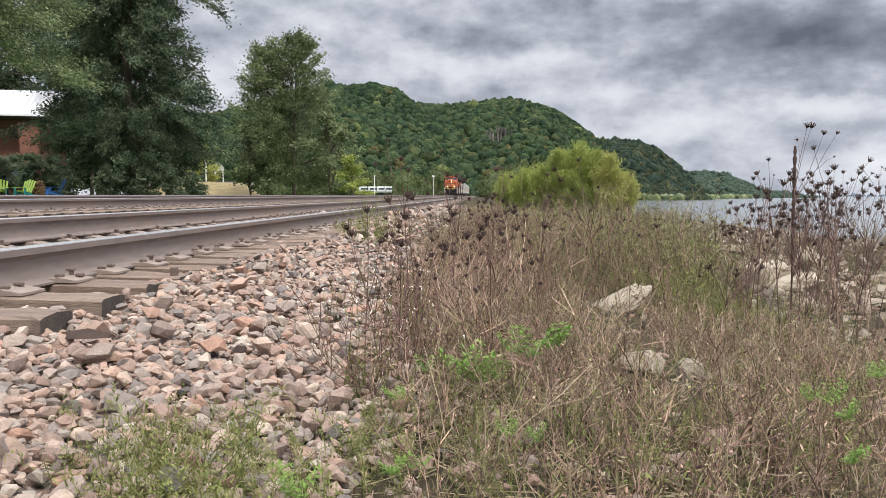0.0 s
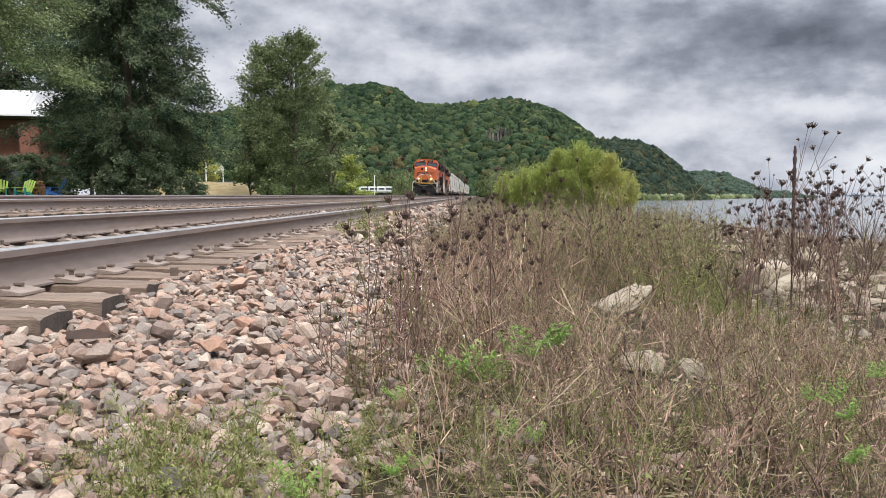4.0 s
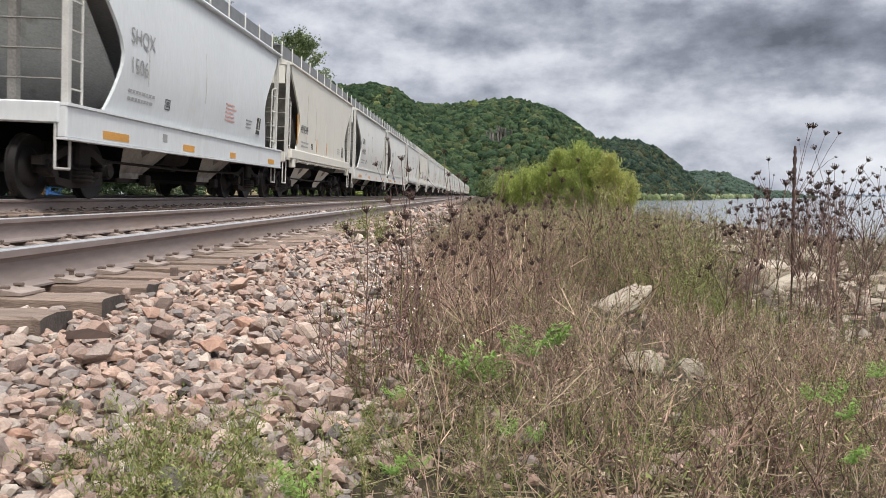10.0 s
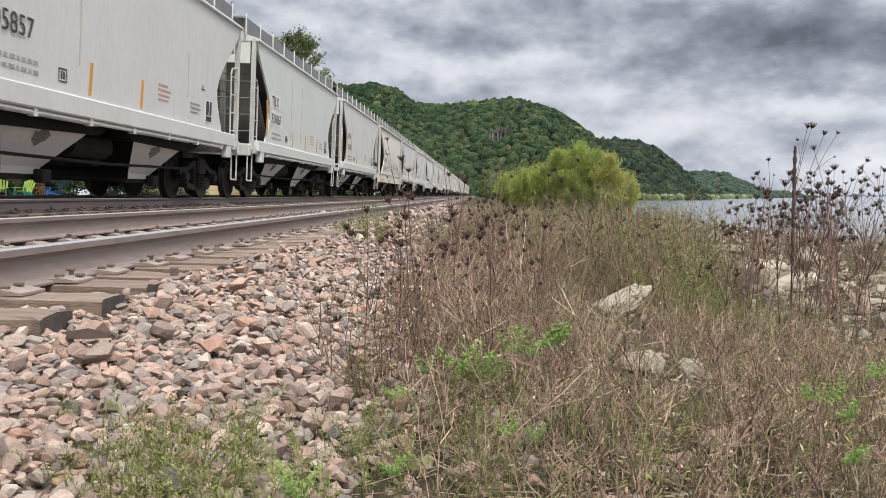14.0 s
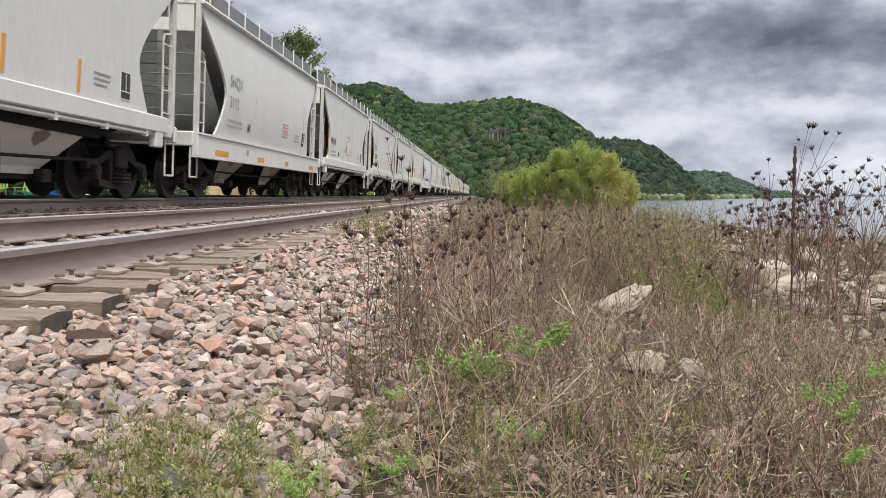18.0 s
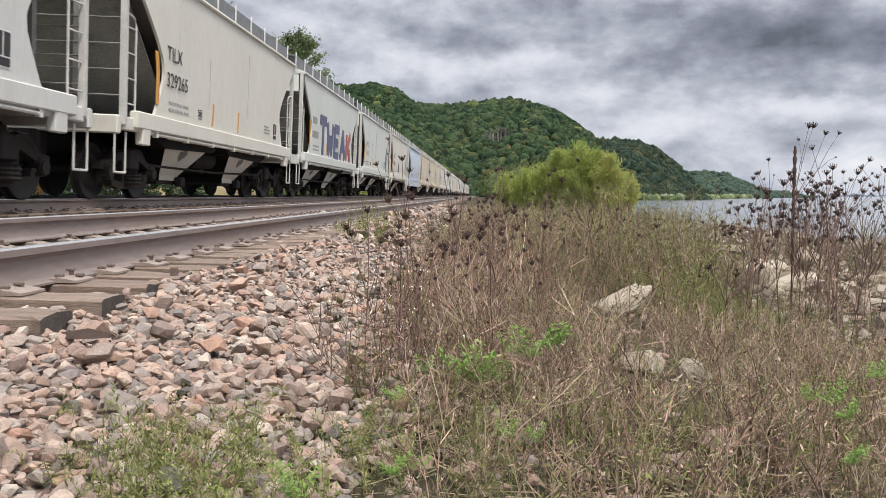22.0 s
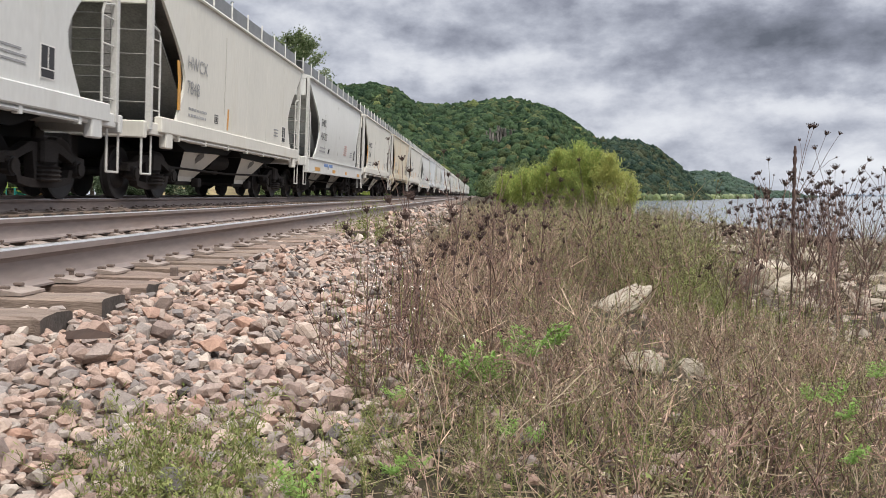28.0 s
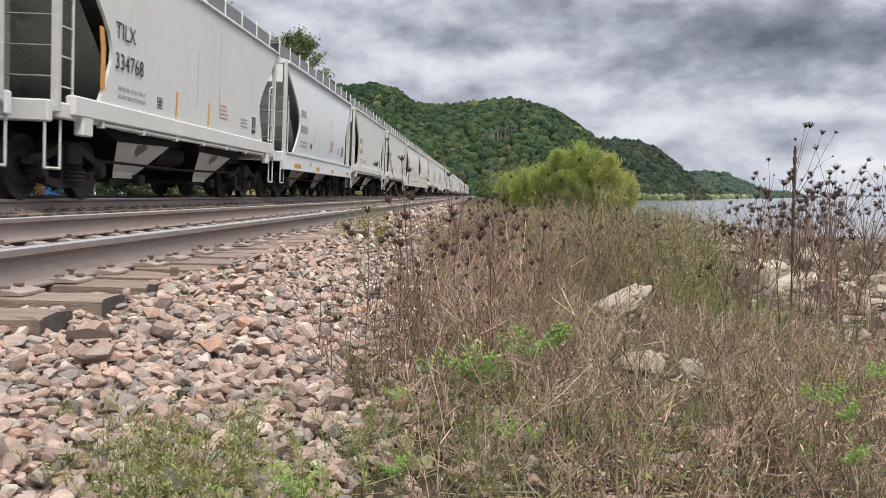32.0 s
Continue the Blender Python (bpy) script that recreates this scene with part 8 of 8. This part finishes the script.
def dress(i, car, sill):
    r = random.Random(70 + i)
    if i in MARKS:
        top, number = MARKS[i]
        shift = -3.98 if sill == "d" else -4.12
        dark = M_WHITE if i == 26 else M_DECAL_BLACK if i % 3 else M_DECAL_GREY
        if i in WHITE_PLATE:
            patch(car, "number_plate", sill, [bar(shift - 0.1, shift + 0.95, 2.42, 2.80), bar(shift - 0.1, shift + 1.2, 1.96, 2.34)], M_WHITE, "white patch behind the reporting mark")
        if top:
            lettering("reporting_mark", top, 0.36, dark, car, pose(side_x(sill, 2.6) + 0.008, shift, 2.48, 90, 0, 90))
        lettering("wagon_number", number, 0.36, dark, car, pose(side_x(sill, 2.15) + 0.008, shift, 2.02, 90, 0, 90))
    else:
        patch(car, "reporting_mark", sill, [bar(-4.1, -3.4, 2.48, 2.70), bar(-4.1, -3.1, 2.02, 2.24)], M_DECAL_GREY)
    bits = []
    for row in range(2):
        y = -3.95
        while y < -2.95:
            w = r.uniform(0.05, 0.13)
            bits.append(bar(y, y + w, 1.72 - 0.12 * row, 1.77 - 0.12 * row)); y += w + 0.045
    patch(car, "load_stencil", sill, bits, M_DECAL_GREY)
    patch(car, "placard_border", sill, [bar(3.48, 3.84, 1.58, 2.02)], M_WHITE)
    patch(car, "placard", sill, [bar(3.50, 3.82, 1.60, 2.00)], M_DECAL_BLACK, "black stencilled test panel").location.x = 0.005
    patch(car, "placard_line", sill, [bar(3.51, 3.81, 1.70, 1.715), bar(3.655, 3.67, 1.715, 1.99)], M_WHITE).location.x = 0.010
    patch(car, "route_box", sill, [bar(-2.4, -2.18, 1.60, 1.615), bar(-2.4, -2.18, 1.765, 1.78), bar(-2.4, -2.385, 1.615, 1.765), bar(-2.195, -2.18, 1.615, 1.765), bar(-2.34, -2.31, 1.64, 1.74), bar(-2.28, -2.24, 1.64, 1.74)], M_DECAL_BLACK)
    patch(car, "fine_print", sill, lines(2.6, 1.85, 3, 0.6, 0.08, 0.03, r), M_DECAL_GREY)
    if sill == "d":
        patch(car, "red_notice", sill, lines(1.0, 2.05, 5, 0.75, 0.085, 0.035, r), M_DECAL_RED, "faded red stencilled notice")
        for y0, y1 in ((-4.9, -4.0), (-1.6, -1.0), (1.3, 1.7), (4.6, 5.2)):
            s = Shape().box(1.600, 1.606, y0, y1, 0.92, 1.04)
            part("reflector", s, M_DECAL_ORANGE, car, "amber reflective strip")
        part("sill_print", Shape().box(1.600, 1.605, -2.6, -2.4, 1.02, 1.16), M_DECAL_GREY, car)
        if i in (3, 34):
            for k in range(2):
                part("sill_lettering", Shape().box(1.600, 1.606, -3.3 + k * 1.0, -2.5 + k * 0.85, 1.10, 1.21), M_DECAL_BLUE, car, "faded blue maker's bar")
    else:
        if i not in (14,):
            patch(car, "reflector", sill, [[(-4.55, 1.66), (-4.42, 1.66), (-4.42, 2.25), (-4.50, 2.55), (-4.63, 2.55), (-4.55, 2.2)]], M_DECAL_ORANGE, "tall amber reflective strip")
        for y in (-1.55, 0.25, 2.1, 4.35)[:4 if i in (25, 28) else 1 + i % 3]:
            patch(car, "reflector", sill, [[(y, 1.52), (y + 0.085, 1.52), (y + 0.12, 1.98), (y + 0.035, 1.98)]], M_DECAL_ORANGE, "short amber reflective strip")
        if r.random() < 0.5:
            patch(car, "red_notice", sill, lines(1.0, 2.0, 4, 0.6, 0.085, 0.03, r), M_DECAL_RED)
    # Two thin grey lines added to suggest plate seams in the side.
    for k in range(2):
        y, z = r.choice((-3.2, -1.8, -0.4, 1.0, 2.4, 3.6)) + r.uniform(-0.05, 0.05), r.uniform(2.7, 3.6)
        patch(car, "rust_streak", sill, stroke([(y, 1.6 + r.uniform(0, 0.4)), (y + r.uniform(-0.02, 0.02), 2.3), (y, z)], 0.014), M_STREAK)


M_SPRAY_SILVER = mat("silver_spray_paint", (0.55, 0.56, 0.60), 0.4, bump=0)


def scribble(car, sill, y, z, w, h, material, seed, width=0.035, n=4):
    r = random.Random(seed)
    for _ in range(n):
        pts, a = [], y + w * r.random()
        b = z + h * r.random()
        for _ in range(7):
            pts.append((min(max(a, y), y + w), min(max(b, z), z + h)))
            a += r.uniform(-0.3, 0.42) * w
            b += r.uniform(-0.6, 0.6) * h
        patch(car, "graffiti_stroke", sill, stroke(pts, width), material, "sprayed graffiti stroke")


for i, w in enumerate(wagons):
    if i < 52:
        dress(i, w, (ORDER[i] if i < len(ORDER) else REST[(i * 5) % 7]).split(":")[1])
scribble(wagons[4], "t", -0.4, 2.5, 0.5, 0.8, M_DECAL_BLACK, 1, 0.02, 1)
scribble(wagons[5], "t", 0.3, 1.55, 0.9, 0.5, M_DECAL_BLACK, 2, 0.03, 3)
scribble(wagons[5], "t", 2.0, 1.5, 1.3, 0.5, M_DECAL_BLACK, 3, 0.035, 5)
scribble(wagons[5], "t", -1.4, 1.6, 1.2, 0.7, M_SPRAY_BLUE, 13, 0.05, 4)
scribble(wagons[5], "t", 0.4, 1.6, 0.8, 0.5, M_SPRAY_SILVER, 14, 0.06, 2)
scribble(wagons[7], "t", 3.2, 2.2, 0.3, 0.8, M_DECAL_BLACK, 4, 0.02, 1)
scribble(wagons[16], "t", -0.6, 1.75, 0.95, 0.75, M_SPRAY_RED, 5, 0.03, 4)
scribble(wagons[16], "t", -1.2, 1.75, 0.7, 0.2, M_DECAL_BLACK, 6, 0.03, 1)
scribble(wagons[19], "t", 1.4, 1.7, 0.35, 0.5, M_DECAL_BLACK, 7, 0.05, 2)


def looped_tag(car, sill, y, z, w, h, n, width):
    """A tag of tall sprayed loops over a double underline."""
    for k in range(n):
        cy, tall = y + (k + 0.5) * w / n, h * (0.75, 1.0, 0.8, 0.9)[k % 4]
        pts = [(cy + w / n * 0.55 * math.sin(0.55 * j) + 0.02 * j / 12 * (-1) ** k, z + tall * (0.5 - 0.5 * math.cos(0.55 * j))) for j in range(13)]
        patch(car, "graffiti_stroke", sill, stroke(pts, width), M_DECAL_BLACK, "black sprayed loop")
    for dz in (0.04, 0.13):
        patch(car, "graffiti_stroke", sill, stroke([(y - 0.08, z + dz), (y + w * 0.5, z + dz - 0.05), (y + w + 0.06, z + dz)], width), M_DECAL_BLACK, "black sprayed underline")


looped_tag(wagons[25], "t", -1.05, 1.66, 0.68, 0.58, 4, 0.035)


def bubble_letters(car, sill, y, z, w, h, n, seed):
    """Rounded white letter shapes with a violet-red outline and pale blue accents."""
    r = random.Random(seed)
    for k in range(n):
        cy, cz = y + (k + 0.5) * w / n, z + h * (0.5 + r.uniform(-0.08, 0.08))
        wob = [r.uniform(0.7, 1.15) for _ in range(16)]
        ring = lambda f: [(cy + w / n * 0.58 * f * wob[j] * math.cos(j * 0.3927), cz + h * 0.52 * f * wob[j] * math.sin(j * 0.3927)) for j in range(16)]
        for nm, f, mm, lift in (("graffiti_outline", 1.0, M_SPRAY_MAGENTA, 0.0), ("graffiti_letter", 0.86, M_SPRAY_WHITE, 0.008)):
            ob = patch(car, nm, sill, [ring(f)], mm, "sprayed bubble letter")
            ob.location.x = lift
        for q in range(3):
            a, b = r.uniform(-0.3, 0.3) * w / n, r.uniform(-0.3, 0.3) * h
            ob = patch(car, "graffiti_stroke", sill, stroke([(cy + a, cz + b), (cy + a + r.uniform(-0.2, 0.2), cz + b + 0.25 * h), (cy + a + r.uniform(-0.1, 0.3), cz + b + 0.05 * h)], 0.05), M_SPRAY_MAGENTA if q else M_SPRAY_SKY)
            ob.location.x = 0.016


M_SPRAY_MAGENTA = mat("magenta_spray_paint", (0.50, 0.20, 0.27), 0.5, bump=0)
M_SPRAY_SKY = mat("sky_blue_spray_paint", (0.25, 0.50, 0.62), 0.5, bump=0)
bubble_letters(wagons[21], "t", -2.9, 1.5, 6.0, 1.5, 5, 9)
# block letter strokes in a unit box, one list of lines for each letter
LETTERS = [[[(0.0, 0.95), (1.0, 0.95)], [(0.5, 0.95), (0.5, 0.0)]],
           [[(0.05, 1.0), (0.25, 0.05)], [(0.25, 0.05), (0.5, 0.6)], [(0.5, 0.6), (0.75, 0.05)], [(0.75, 0.05), (0.95, 1.0)]],
           [[(0.1, 0.0), (0.1, 1.0)], [(0.1, 0.95), (0.9, 0.95)], [(0.1, 0.5), (0.75, 0.5)], [(0.1, 0.05), (0.9, 0.05)]],
           [[(0.05, 0.0), (0.45, 1.0)], [(0.45, 1.0), (0.95, 0.0)], [(0.2, 0.4), (0.8, 0.4)]],
           [[(0.1, 0.0), (0.1, 1.0)], [(0.1, 0.45), (0.85, 1.0)], [(0.3, 0.6), (0.95, 0.0)]]]


def painted_word(car, sill, y, z, w, h):
    """Five tall sprayed letters with a pale shadow, the last one red."""
    cw = w / 5
    for k, lines_of in enumerate(LETTERS):
        at = lambda q, o: (y + k * cw + q[0] * cw * 0.86 + o, z + q[1] * h * (1 - 0.04 * k) - o * 0.8)
        for nm, o, mm, lift in (("graffiti_shadow", 0.07, M_SPRAY_SILVER, 0.0), ("graffiti_letter", 0.0, M_SPRAY_RED if k == 4 else M_SPRAY_BLUE, 0.009)):
            ob = patch(car, nm, sill, [q for ln in lines_of for q in stroke([at(e, o) for e in ln], cw * 0.25)], mm, "sprayed block letter shape")
            ob.location.x = lift


painted_word(wagons[23], "t", -2.9, 1.52, 7.0, 1.25)


# slight surging of the train: seconds, metres behind its even run
SURGE = [(0.0, 0.0), (5.0, 0.0), (7.0, 0.0), (8.0, 0.0), (9.0, -0.15), (10.0, -0.35), (11.0, -0.92), (12.0, -0.15), (13.0, -0.83), (14.0, -0.33), (15.5, 0.0), (17.0, -0.11), (18.0, -0.67), (19.0, 0.10), (20.0, -0.64), (21.0, -0.03), (22.0, -0.38),
         (23.0, -0.50), (24.0, 0.36), (25.0, -0.30), (26.5, -0.2), (28.0, -0.28), (29.0, -0.06), (30.0, 0.0), (31.0, 0.80), (32.0, 0.28)]


def motions():
    """The train runs towards and past the lens at a nearly even speed; the clouds drift slowly."""
    def rows(offset, turn=0.0):
        out = []
        for t, lag in SURGE:
            y = NOSE_AT_START - SPEED * t + offset + lag
            out.append((t, Matrix.Translation((TRACK_FAR, y, RIDE)) @ ROLL @ Matrix.Rotation(turn, 4, "Z")))
        return out
    walk(engines[0], rows(-2.1))
    walk(engines[1], rows(-1.75 + 2 * ENGINE, math.pi))
    walk(clouds, [(t, Matrix.Rotation(radians(0.72 * t / 16 - 0.45), 4, "Z")) for t in (0.0, 16.0, 32.0)])
    start = -0.45 + 2 * ENGINE + PITCH / 2
    for i, w in enumerate(wagons):
        walk(w, rows(start + i * PITCH))
    spin_wheels(start)
    for k, plant in enumerate(SWAYING):
        base = plant.matrix_basis.copy()
        r = random.Random(900 + k)
        walk(plant, [(t * 1.0, base @ pose(0, 0, 0, r.gauss(0, 0.25), r.gauss(0, 0.3), 0)) for t in range(33)])


def spin_wheels(start):
    """Wheels roll while their vehicle is near the lens."""
    def roll(o, y_local, radius, y_first):
        near, past = (y_first + y_local - 45.0) / SPEED, (y_first + y_local + 6.0) / SPEED
        k0, k1 = max(0, int(near * FPS)), min(int(32.0 * FPS), int(past * FPS))
        if k1 <= k0:
            return
        step = min(SPEED / FPS / radius, 1.5)
        at = o.location.copy()
        keys = [(0.0, Matrix.Translation(at))] if k0 > 0 else []
        keys += [(k / FPS, Matrix.Translation(at) @ Matrix.Rotation(step * (k - k0), 4, "X")) for k in range(k0, k1 + 1)]
        if k1 < 32 * FPS:
            keys.append((32.0, keys[-1][1]))
        walk(o, keys)
    for e, offset, sign in ((engines[0], -2.1, 1), (engines[1], -1.55 + 2 * ENGINE, -1)):
        for o in e.children:
            if o.name.startswith("wheelset"):
                roll(o, sign * o.location.y, 0.53, NOSE_AT_START + offset)
    for i, w in enumerate(wagons[:44]):
        for o in w.children_recursive:
            if o.name.startswith("wheelset"):
                roll(o, o.location.y + o.parent.location.y, 0.457, NOSE_AT_START + start + i * PITCH)


motions()
